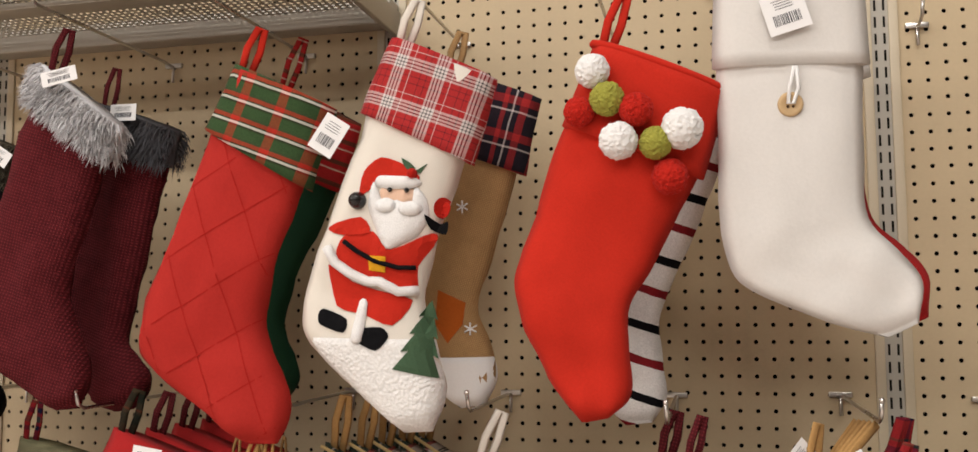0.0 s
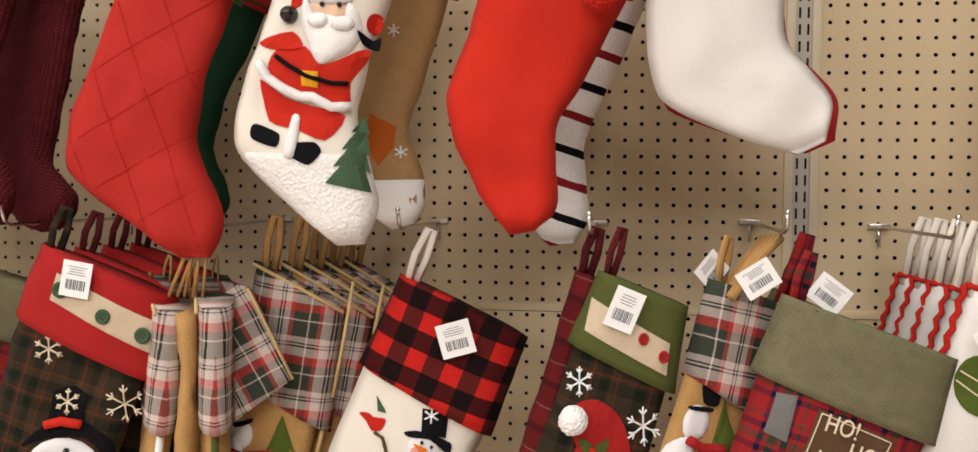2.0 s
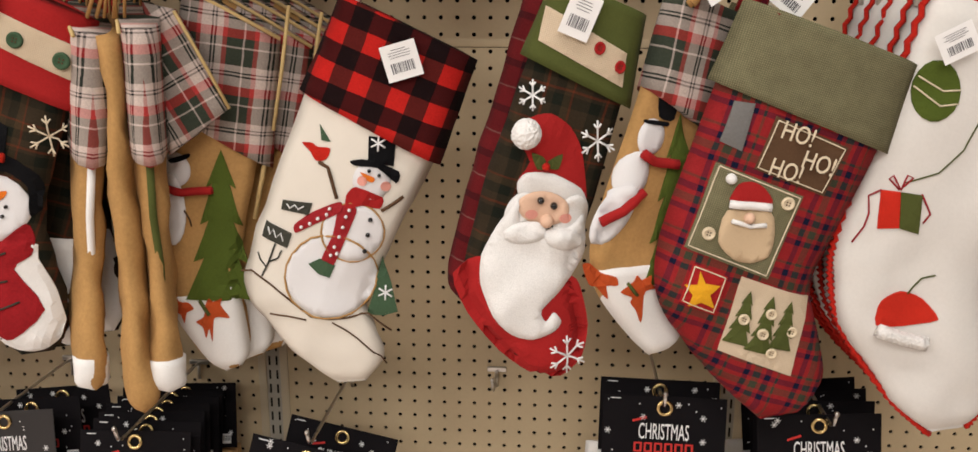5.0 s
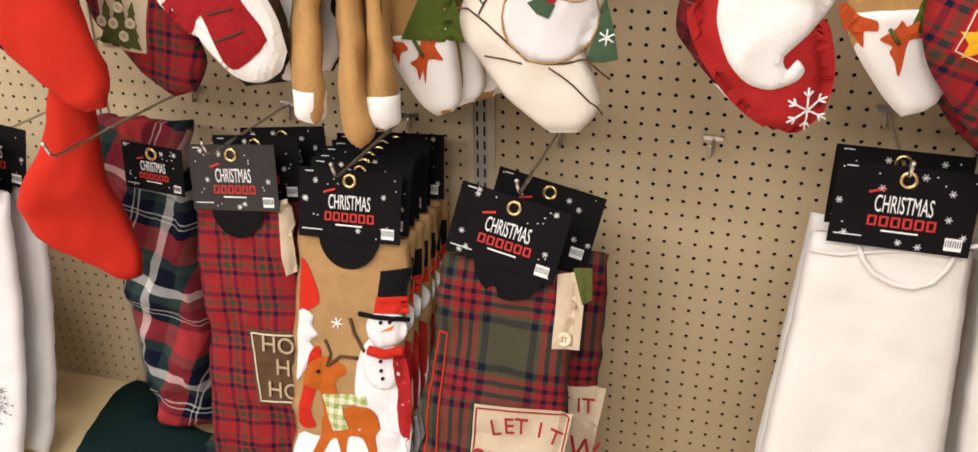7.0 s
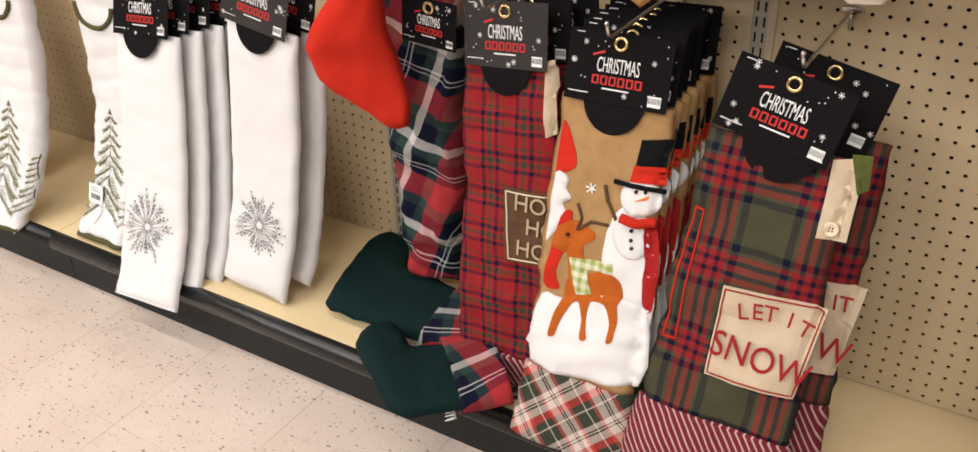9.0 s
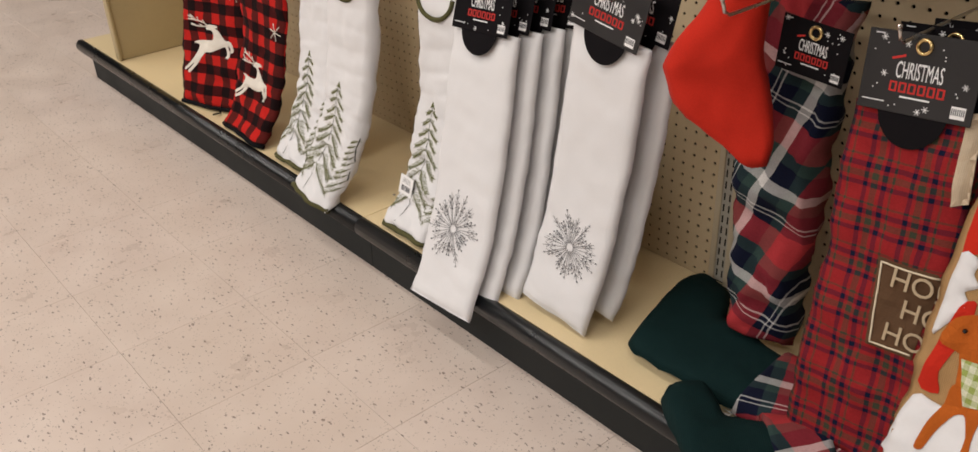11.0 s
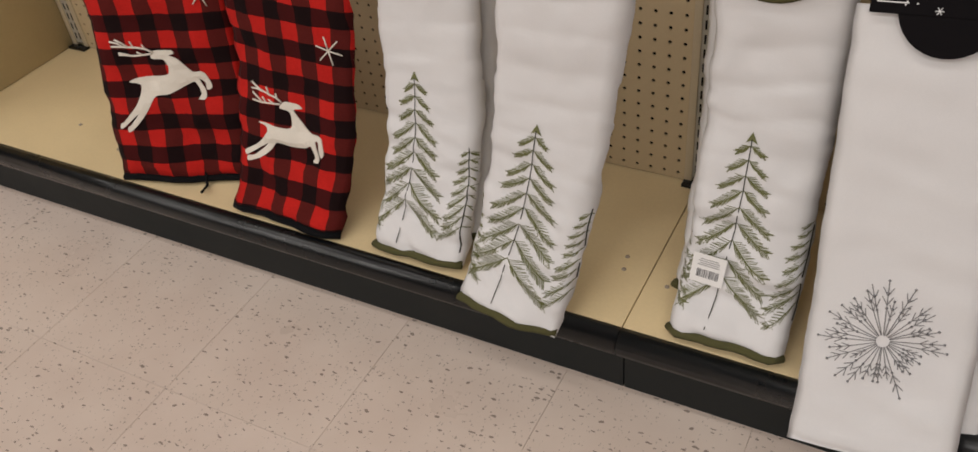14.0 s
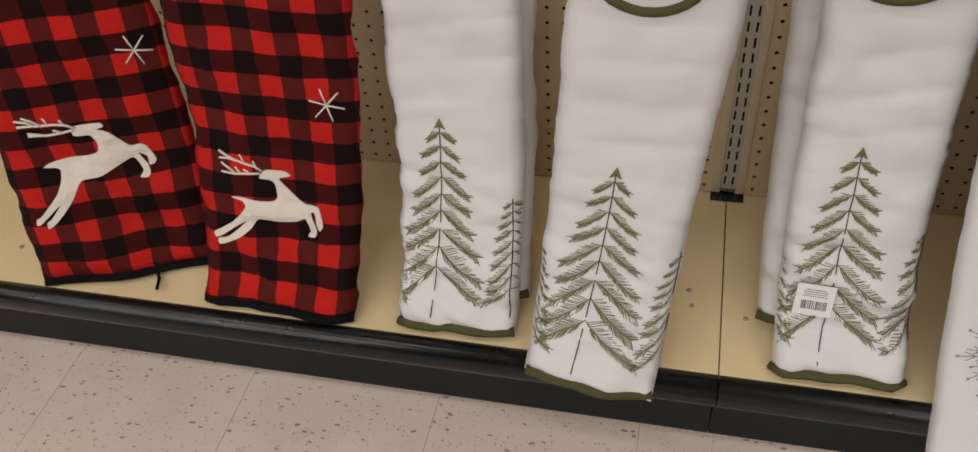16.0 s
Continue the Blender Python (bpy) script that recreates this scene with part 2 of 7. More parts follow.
m_darkcheck = plaid("black_red_check", 0.05, [(0, BK), (0.30, RD), (0.44, BK), (0.60, PW), (0.65, BK), (0.80, RD)], [(0, BK), (0.28, PW), (0.33, BK), (0.5, RD), (0.72, BK)])
m_tartan_green = plaid("green_red_tartan", 0.054,
                       [(0, (0.040, 0.078, 0.030)), (0.62, (0.48, 0.035, 0.02)), (0.86, (0.040, 0.078, 0.030))],
                       [(0, (0.040, 0.078, 0.030)), (0.45, (0.03, 0.02, 0.015)), (0.55, (0.78, 0.74, 0.66)), (0.66, (0.03, 0.02, 0.015)), (0.72, (0.42, 0.03, 0.02)), (0.9, (0.05, 0.06, 0.03))], share=0.62, down=0.029, blur=0.0008)
m_tartan_red = plaid("red_stripe_tartan", 0.05,
                     [(0, (0.36, 0.02, 0.02)), (0.6, (0.02, 0.04, 0.02)), (0.75, (0.36, 0.02, 0.02))],
                     [(0, (0.36, 0.02, 0.02)), (0.4, (0.6, 0.5, 0.4)), (0.47, (0.36, 0.02, 0.02)), (0.7, (0.02, 0.04, 0.02)), (0.9, (0.36, 0.02, 0.02))], share=0.7, down=0.032, blur=0.0008)
DB, DG, DR = (0.034, 0.024, 0.014), (0.010, 0.012, 0.008), (0.125, 0.028, 0.012)
DX = [(0, DB), (0.22, DG), (0.40, DB), (0.46, DR), (0.50, DB), (0.62, DG), (0.78, (0.05, 0.032, 0.016)), (0.90, DR), (0.93, DB)]
m_plaid_dark = plaid("dark_brown_plaid", 0.075, DX, DX)
PR, PN, PG = (0.27, 0.018, 0.020), (0.007, 0.009, 0.028), (0.045, 0.050, 0.030)
PX = [(0, PR), (0.28, PN), (0.38, PR), (0.46, PG), (0.60, PR), (0.68, PN), (0.80, PR), (0.90, PG), (0.95, PR)]
m_plaid_red = plaid("red_navy_plaid", 0.066, PX, PX)
m_plaid_maroon = plaid("dark_maroon_plaid", 0.06, [(0, (0.11, 0.010, 0.012)), (0.4, (0.02, 0.006, 0.008)), (0.55, (0.14, 0.012, 0.014)), (0.9, (0.22, 0.13, 0.11)), (0.93, (0.11, 0.010, 0.012))], [(0, (0.11, 0.010, 0.012)), (0.35, (0.02, 0.006, 0.008)), (0.5, (0.14, 0.012, 0.014)), (0.9, (0.22, 0.13, 0.11)), (0.93, (0.11, 0.010, 0.012))])
OL, NB, CR = (0.060, 0.058, 0.034), (0.008, 0.009, 0.022), (0.24, 0.018, 0.020)
OX = [(0, OL), (0.34, NB), (0.42, OL), (0.46, CR), (0.53, NB), (0.58, CR), (0.65, NB), (0.70, CR), (0.76, OL), (0.80, NB), (0.88, OL)]
m_plaid_olive = plaid("olive_red_navy_plaid", 0.135, OX, OX)
GM, PK, LW, DK = (0.040, 0.048, 0.034), (0.40, 0.060, 0.055), (0.58, 0.48, 0.43), (0.010, 0.010, 0.013)
TX = [(0, GM), (0.16, LW), (0.19, GM), (0.34, PK), (0.42, LW), (0.60, DK), (0.63, LW), (0.66, DK), (0.69, LW), (0.80, PK), (0.88, GM)]
TZ = [(0, GM), (0.12, LW), (0.15, GM), (0.30, (0.45, 0.03, 0.03)), (0.46, LW), (0.62, DK), (0.65, LW), (0.68, DK), (0.71, LW), (0.82, GM)]
m_plaid_multi = plaid("pink_grey_white_plaid", 0.075, TX, TZ)
m_plaid_flap = plaid("pink_grey_plaid_on_bias", 0.075, TX, TZ, angle=38)
m_lining = cloth("pale_yellow_lining", (0.58, 0.42, 0.19), 0.85, 300, 0.15)
m_plaid_bias = plaid("bias_plaid_ruffle", 0.080, TX, TZ, angle=42)
NV, WR, WG, WW = (0.006, 0.008, 0.022), (0.38, 0.035, 0.04), (0.030, 0.055, 0.050), (0.62, 0.60, 0.58)
WX = [(0, WR), (0.12, NV), (0.20, WW), (0.213, NV), (0.25, WW), (0.263, NV), (0.38, WG), (0.48, WW), (0.57, NV), (0.75, WG), (0.86, WR)]
m_plaid_wool = plaid("navy_red_white_wool", 0.19, WX, WX, angle=-20, blur=0.003)
m_herring = plaid("maroon_herringbone", 0.010, [(0, (0.16, 0.02, 0.03)), (0.72, (0.55, 0.40, 0.38))], [(0, (0.16, 0.02, 0.03)), (0.9, (0.16, 0.02, 0.03))], angle=35, share=0.15, blur=0.0006)
m_stripes = plaid("white_red_black_stripe", 0.092, [(0, WHITE), (0.9, WHITE)],
                  [(0, WHITE), (0.30, (0.22, 0.015, 0.02)), (0.42, WHITE), (0.78, K), (0.90, WHITE)], share=1.0)
# floor tile: beige vinyl with brown and grey flecks
m_tile, nt, bs = nodes_of("flecked_vinyl", 0.32)
info = nt.nodes.new("ShaderNodeObjectInfo")
geo = nt.nodes.new("ShaderNodeNewGeometry")
wob = node(nt, "ShaderNodeTexNoise", Scale=60.0, Detail=2.0)
link(nt, geo.outputs["Position"], wob.inputs["Vector"])
shift = nt.nodes.new("ShaderNodeVectorMath")
shift.operation = "MULTIPLY_ADD"
link(nt, wob.outputs["Color"], shift.inputs[0])
shift.inputs[1].default_value = (0.012, 0.012, 0.012)
link(nt, geo.outputs["Position"], shift.inputs[2])
flecks = []
for scale, cut in ((62.0, 0.108), (140.0, 0.11)):
    vor = node(nt, "ShaderNodeTexVoronoi", Scale=scale)
    mp = nt.nodes.new("ShaderNodeMapping")
    mp.inputs["Scale"].default_value = (1, 2.3, 1) if scale < 100 else (1.8, 1, 1)
    link(nt, shift.outputs[0], mp.inputs[0])
    link(nt, mp.outputs[0], vor.inputs["Vector"])
    sepc = nt.nodes.new("ShaderNodeSeparateColor")
    link(nt, vor.outputs["Color"], sepc.inputs[0])
    near = maths(nt, "LESS_THAN", vor.outputs["Distance"], maths(nt, "MULTIPLY", sepc.outputs[0], cut * 2.9))
    some = maths(nt, "GREATER_THAN", sepc.outputs[1], 0.42)
    flecks.append(maths(nt, "MULTIPLY", near, some))
cloud = node(nt, "ShaderNodeTexNoise", Scale=7.0, Detail=6.0)
link(nt, geo.outputs["Position"], cloud.inputs["Vector"])
tint = mixed(nt, ranged(nt, cloud.outputs["Fac"], 0.3, 0.7, 0, 1), (0.62, 0.51, 0.445), (0.69, 0.585, 0.515))
tint = mixed(nt, ranged(nt, info.outputs["Random"], 0, 1, 0, 0.35), tint, (0.60, 0.50, 0.42))
tint = mixed(nt, maths(nt, "MULTIPLY", flecks[0], 0.78), tint, (0.16, 0.12, 0.095))
tint = mixed(nt, maths(nt, "MULTIPLY", flecks[1], 0.7), tint, (0.30, 0.24, 0.20))
link(nt, tint, bs.inputs["Base Color"])
link(nt, ranged(nt, cloud.outputs["Fac"], 0.3, 0.7, 0.25, 0.45), bs.inputs["Roughness"])
bumped(nt, bs, cloud.outputs["Fac"], 0.15, 0.001)

# ---- mesh helpers ----


def mesh_object(name, bm, material, parent=None, label="", smooth=True):
    me = bpy.data.meshes.new(name)
    bm.normal_update()
    bm.to_mesh(me)
    bm.free()
    me.materials.append(material)
    if smooth:
        me.polygons.foreach_set("use_smooth", [True] * len(me.polygons))
    ob = new(name, me)
    if parent is not None:
        ob.parent = parent
    if label:
        ob["label"] = label
    return ob


def part(name, bm, material, parent, label="", smooth=True):
    return mesh_object(name, bm, material, parent, label, smooth)


def thing(name, m, label, category, group=""):
    ob = new(name)
    ob.empty_display_size = 0.05
    ob.matrix_world = m
    return tagged(ob, label, category, group)


def box(x0, x1, y0, y1, z0, z1, bevel=0.0, segments=2):
    bm = bmesh.new()
    bmesh.ops.create_cube(bm, size=1, matrix=Matrix.LocRotScale(((x0 + x1) / 2, (y0 + y1) / 2, (z0 + z1) / 2), None, (x1 - x0, y1 - y0, z1 - z0)))
    if bevel:
        bmesh.ops.bevel(bm, geom=bm.edges[:], offset=bevel, segments=segments, affect="EDGES", profile=0.6)
    return bm


def sweep(points, r, sides=8, closed=False, flat=1.0):
    """A tube along points. flat below 1 makes a ribbon."""
    bm = bmesh.new()
    pts = [Vector(p) for p in points]
    rings = []
    n = len(pts)
    for i, p in enumerate(pts):
        a = pts[(i - 1) % n] if closed or i else p
        b = pts[(i + 1) % n] if closed or i < n - 1 else p
        d = (b - a).normalized()
        side = d.cross(Vector((0, 1, 0)))
        if side.length < 0.05:
            side = d.cross(Vector((1, 0, 0)))
        side.normalize()
        up = d.cross(side).normalized()
        rr = r[i] if isinstance(r, (list, tuple)) else r
        rings.append([bm.verts.new(p + side * math.cos(2 * math.pi * k / sides) * rr + up * math.sin(2 * math.pi * k / sides) * rr * flat) for k in range(sides)])
    for i in range(n if closed else n - 1):
        a, b = rings[i], rings[(i + 1) % n]
        for k in range(sides):
            bm.faces.new((a[k], a[(k + 1) % sides], b[(k + 1) % sides], b[k]))
    if not closed:
        bm.faces.new(rings[0][::-1])
        bm.faces.new(rings[-1])
    bmesh.ops.recalc_face_normals(bm, faces=bm.faces[:])
    return bm


def join_bm(a, b):
    me = bpy.data.meshes.new("tmp")
    b.to_mesh(me)
    b.free()
    a.from_mesh(me)
    bpy.data.meshes.remove(me)
    return a


def catmull(pts, n):
    pts = [Vector((p[0], p[1])) for p in pts]
    pts = [pts[0] * 2 - pts[1]] + pts + [pts[-1] * 2 - pts[-2]]
    out = []
    segs = len(pts) - 3
    for i in range(n + 1):
        f = i / n * segs
        k = min(int(f), segs - 1)
        t = f - k
        a, b, c, d = pts[k:k + 4]
        out.append(0.5 * ((2 * b) + (c - a) * t + (2 * a - 5 * b + 4 * c - d) * t * t + (3 * b - a - 3 * c + d) * t ** 3))
    return out


def loft(left, right, depth, cols=12, taper_top=False, taper_end=0.1, wrinkle=0.002, seed=0.0, power=3.0, bulge=None, crease=0.0):
    """A soft closed bag between two edge curves (x, v down), front to -y."""
    bm = bmesh.new()
    n = len(left) - 1
    rings = []
    for i in range(n + 1):
        s = i / n
        d = depth * min(1.0, math.sqrt(max(0.0, 1 - s) / taper_end) if taper_end else 1.0)
        if bulge:
            d *= bulge(s)
        if taper_top:
            d *= min(1.0, 0.45 + s / 0.2)
        L, Rr = left[i], right[i]
        ring = []
        for side in (-1, 1):
            ks = range(cols + 1) if side < 0 else range(cols - 1, 0, -1)
            for k in ks:
                a = k / cols
                p = L.lerp(Rr, a)
                y = side * d * max(0.0, 1 - abs(2 * a - 1) ** power) ** 0.5
                w = wrinkle * noise.noise(Vector((p.x * 14 + seed, p.y * 11 - seed, seed + side))) * 2 + wrinkle * noise.noise(Vector((p.x * 40 + seed, p.y * 26, seed * 2 + side)))
                if crease:
                    low = 0.35 + 1.1 * max(0.0, s - 0.35)
                    w += crease * low * (noise.noise(Vector((p.x * 9 + seed, p.y * 52 + p.x * 14, seed))) + 0.6 * noise.noise(Vector((p.x * 22 - seed, p.y * 90, seed * 3))))
                ring.append(bm.verts.new((p.x + w * 0.5, y + w, -p.y)))
        rings.append(ring)
    m = len(rings[0])
    for i in range(n):
        a, b = rings[i], rings[i + 1]
        for k in range(m):
            bm.faces.new((a[k], b[k], b[(k + 1) % m], a[(k + 1) % m]))
    bm.faces.new(rings[0])
    bm.faces.new(rings[-1][::-1])
    bmesh.ops.recalc_face_normals(bm, faces=bm.faces[:])
    return bm


class Front:
    """The front of a soft thing, with all that has been laid on it."""

    def __init__(self, tree):
        self.trees = [tree]

    def ray_cast(self, a, d):
        hits = [h for h in (t.ray_cast(a, d) for t in self.trees) if h[0] is not None]
        return min(hits, key=lambda h: h[3]) if hits else (None, None, None, None)


def bvh_of(bm):
    return Front(BVHTree.FromBMesh(bm))


def front_y(bvh, x, z, fallback=0.0):
    hit = bvh.ray_cast(Vector((x, -0.5, z)), Vector((0, 1, 0)))
    return hit[0].y if hit[0] is not None else fallback


ROUND = {"beard", "beard_face", "body", "scarf", "toe", "coat", "sleeve", "hat", "hat_brim", "trousers", "boot", "bird", "mitten", "deer_body", "deer_head", "fox", "snow", "red_figure", "figure_beard", "red_coat", "cap", "scarf_end", "scarf_arm", "holly", "nose", "leg"}


def rounded(pts, n=3):
    """A closed outline eased through its corners."""
    out = []
    m = len(pts)
    for i in range(m):
        a, b, c, d = (Vector(pts[(i + q) % m]) for q in (-1, 0, 1, 2))
        for k in range(n):
            t = k / n
            t1, t2 = (c - a) * 0.36, (d - b) * 0.36
            p = b * (2 * t ** 3 - 3 * t * t + 1) + t1 * (t ** 3 - 2 * t * t + t) + c * (3 * t * t - 2 * t ** 3) + t2 * (t ** 3 - t * t)
            out.append((p.x, p.y))
    return out


def applique(name, pts, material, parent, bvh, lift=0.0006, thick=0.0012, label="", puff=0.0, fallback=-0.01, cuts=2):
    """A flat piece of cloth laid on the front of a soft thing; pts are (x, v down)."""
    if name in ROUND and len(pts) > 3:
        pts = rounded(pts)
    bm = bmesh.new()
    f = bm.faces.new([bm.verts.new((p[0], 0, -p[1])) for p in pts])
    f.normal_update()
    bmesh.ops.triangulate(bm, faces=[f])
    for _ in range(5 if cuts else 0):
        long = [e for e in bm.edges if e.calc_length() > 0.013]
        if not long:
            break
        bmesh.ops.subdivide_edges(bm, edges=long, cuts=1)
        bmesh.ops.triangulate(bm, faces=bm.faces[:])
    edge = {v for e in bm.edges if len(e.link_faces) == 1 for v in e.verts}
    for v in bm.verts:
        v.co.y = front_y(bvh, v.co.x, v.co.z, fallback) - lift - thick - (0 if v in edge else puff)
    if sum((f.normal.y for f in bm.faces), 0.0) > 0:
        bmesh.ops.reverse_faces(bm, faces=bm.faces[:])
    bm.normal_update()
    ext = bmesh.ops.extrude_face_region(bm, geom=bm.faces[:])
    for v in [g for g in ext["geom"] if isinstance(g, bmesh.types.BMVert)]:
        v.co.y += thick + lift * 0.8
    bmesh.ops.recalc_face_normals(bm, faces=bm.faces[:])
    bvh.trees.append(BVHTree.FromBMesh(bm))
    return part(name, bm, material, parent, label, smooth=puff >= 0.002)


def ellipse(cx, cy, rx, ry, n=20, turn=0.0):
    c, s = math.cos(radians(turn)), math.sin(radians(turn))
    return [(cx + rx * math.cos(2 * math.pi * k / n) * c - ry * math.sin(2 * math.pi * k / n) * s,
             cy + rx * math.cos(2 * math.pi * k / n) * s + ry * math.sin(2 * math.pi * k / n) * c) for k in range(n)]


def fir(cx, top, w, h, tiers=4, turn=0.0):
    """Outline of a tiered fir."""
    right = []
    for k in range(tiers):
        v = h * (k + 1) / tiers
        right += [(w / 2 * (0.25 + 0.75 * (k + 1) / tiers), v), (w / 2 * (0.12 + 0.5 * (k + 1) / tiers), v - h * 0.03)]
    right = right[:-1]
    pts = [(0, 0)] + right + [(-x, v) for x, v in reversed(right)]
    c, s = math.cos(radians(turn)), math.sin(radians(turn))
    return [(cx + x * c - v * s, top + x * s + v * c) for x, v in pts]


def stitch_lines(name, lines, r, material, parent, bvh, label="", fallback=-0.012):
    """Raised embroidery along polylines on a front."""
    bm = bmesh.new()
    for pts in lines:
        path = []
        for (x0, v0), (x1, v1) in zip(pts, pts[1:]):
            steps = max(1, int(math.hypot(x1 - x0, v1 - v0) / 0.008))
            for k in range(steps):
                path.append((x0 + (x1 - x0) * k / steps, v0 + (v1 - v0) * k / steps))
        path.append(pts[-1])
        join_bm(bm, sweep([(x, front_y(bvh, x, -v, fallback) - r * 0.7, -v) for x, v in path], r, 5))
    return part(name, bm, material, parent, label)


def flake_lines(cx, cy, r, arms=6, turn=0.0, barbs=True):
    out = []
    for k in range(arms):
        a = 2 * math.pi * k / arms + radians(turn)
        dx, dy = math.cos(a), math.sin(a)
        out.append([(cx, cy), (cx + dx * r, cy + dy * r)])
        if barbs:
            for sgn in (-1, 1):
                b = a + sgn * 0.7
                out.append([(cx + dx * r * 0.6, cy + dy * r * 0.6), (cx + dx * r * 0.6 + math.cos(b) * r * 0.3, cy + dy * r * 0.6 + math.sin(b) * r * 0.3)])
    return out


def dome(name, x, v, r, material, parent, bvh, squash=0.5, fallback=-0.012, label=""):
    bm = bmesh.new()
    bmesh.ops.create_uvsphere(bm, u_segments=12, v_segments=8, radius=r)
    y = front_y(bvh, x, -v, fallback)
    for w in bm.verts:
        w.co.y *= squash
        w.co += Vector((x, y - 0.001, -v))
    return part(name, bm, material, parent, label)


def button(x, v, r, material, parent, bvh, holes=True, fallback=-0.012):
    y = front_y(bvh, x, -v, fallback)
    bm = bmesh.new()
    prof = [(0.0, -0.0022), (0.55, -0.0022), (0.7, -0.0036), (0.9, -0.0036), (1.0, -0.002), (1.0, 0.0)]
    rings = [[bm.verts.new((x + q * r * math.cos(2 * math.pi * k / 18), y + dy, -v + q * r * math.sin(2 * math.pi * k / 18))) for k in range(18)] for q, dy in prof[1:]]
    c = bm.verts.new((x, y + prof[0][1], -v))
    for k in range(18):
        bm.faces.new((c, rings[0][k], rings[0][(k + 1) % 18]))
        for a, b in zip(rings, rings[1:]):
            bm.faces.new((a[k], b[k], b[(k + 1) % 18], a[(k + 1) % 18]))
    bmesh.ops.recalc_face_normals(bm, faces=bm.faces[:])
    ob = part("button", bm, material, parent)
    if holes:
        for k in range(4):
            a = math.pi / 4 + k * math.pi / 2
            hx, hz = x + 0.28 * r * math.cos(a), -v + 0.28 * r * math.sin(a)
            hb = bmesh.new()
            bmesh.ops.create_cone(hb, cap_ends=True, segments=8, radius1=r * 0.11, radius2=r * 0.11, depth=0.0008, matrix=Matrix.Translation((hx, y - 0.0026, hz)) @ Matrix.Rotation(radians(90), 4, "X"))
            part("thread_hole", hb, m_brown, ob)
    return ob


def words(name, text, size, x, v, material, parent, y, turn=0.0, label="", thick=0.0008, squeeze=1.0):
    cu = bpy.data.curves.new(name, "FONT")
    cu.body, cu.size, cu.extrude, cu.align_x, cu.align_y = text, size, thick, "CENTER", "CENTER"
    cu.resolution_u = 3
    tmp = new("tmp_words", cu)
    me = bpy.data.meshes.new_from_object(tmp.evaluated_get(bpy.context.evaluated_depsgraph_get()))
    bpy.data.objects.remove(tmp)
    me.transform(Matrix.Translation((x, y, -v)) @ Matrix.Rotation(radians(turn), 4, "Y") @ Matrix.Rotation(radians(90), 4, "X") @ Matrix.Diagonal((squeeze, 1, 1, 1)))
    me.name = name
    me.materials.clear()
    me.materials.append(material)
    ob = new(name, me)
    ob.parent = parent
    if label:
        ob["label"] = label
    return ob


def fur(name, left, right, depth, material, parent, count=1500, length=0.03, seed=1, label=""):
    """Tufts of long pile round a cuff."""
    rng = random.Random(seed)
    verts, faces = [], []
    n = len(left) - 1
    for _ in range(count):
        s, a, side = rng.random(), rng.random(), -1 if rng.random() < 0.8 else 1
        i = min(int(s * n), n - 1)
        p = left[i].lerp(right[i], a)
        y = side * depth * max(0.0, 1 - abs(2 * a - 1) ** 3) ** 0.5
        l = length * rng.uniform(0.5, 1.2)
        clump = noise.noise(Vector((p.x * 60, p.y * 60, seed)))
        d = Vector((clump * 0.9 + rng.uniform(-0.5, 0.5) + (a - 0.5) * 0.8, side * rng.uniform(0.1, 0.9), -rng.uniform(0.3, 1.0))).normalized()
        w = Vector((rng.uniform(-1, 1), rng.uniform(-1, 1), rng.uniform(-0.4, 0.4))).normalized() * 0.0011
        base = Vector((p.x, y, -p.y))
        mid = base + d * l * 0.6
        tip = base + d * l + Vector((0, 0, -l * 0.3))
        k = len(verts)
        verts += [base - w, base + w, mid + w * 0.7, mid - w * 0.7, tip]
        faces += [(k, k + 1, k + 2, k + 3), (k + 3, k + 2, k + 4)]
    me = bpy.data.meshes.new(name)
    me.from_pydata([tuple(v) for v in verts], [], faces)
    me.materials.append(material)
    ob = new(name, me)
    ob.parent = parent
    return tagged(ob, label, "", "", "stuff")


def pompom(x, v, r, material, parent, bvh, label="", fallback=-0.02, seed=0):
    """A tufted wool ball."""
    rng = random.Random(seed)
    c = Vector((x, front_y(bvh, x, -v, fallback) - r * 0.75, -v))
    bm = bmesh.new()
    bmesh.ops.create_icosphere(bm, subdivisions=4, radius=r)
    for vert in bm.verts:
        d = vert.co.normalized()
        tuft = noise.noise(d * 7.0 + Vector((seed, 0, 0))) * 0.05 + rng.uniform(-0.05, 0.05)
        vert.co = c + d * r * (1.0 + tuft)
    return part("pompom", bm, material, parent, label, smooth=False)


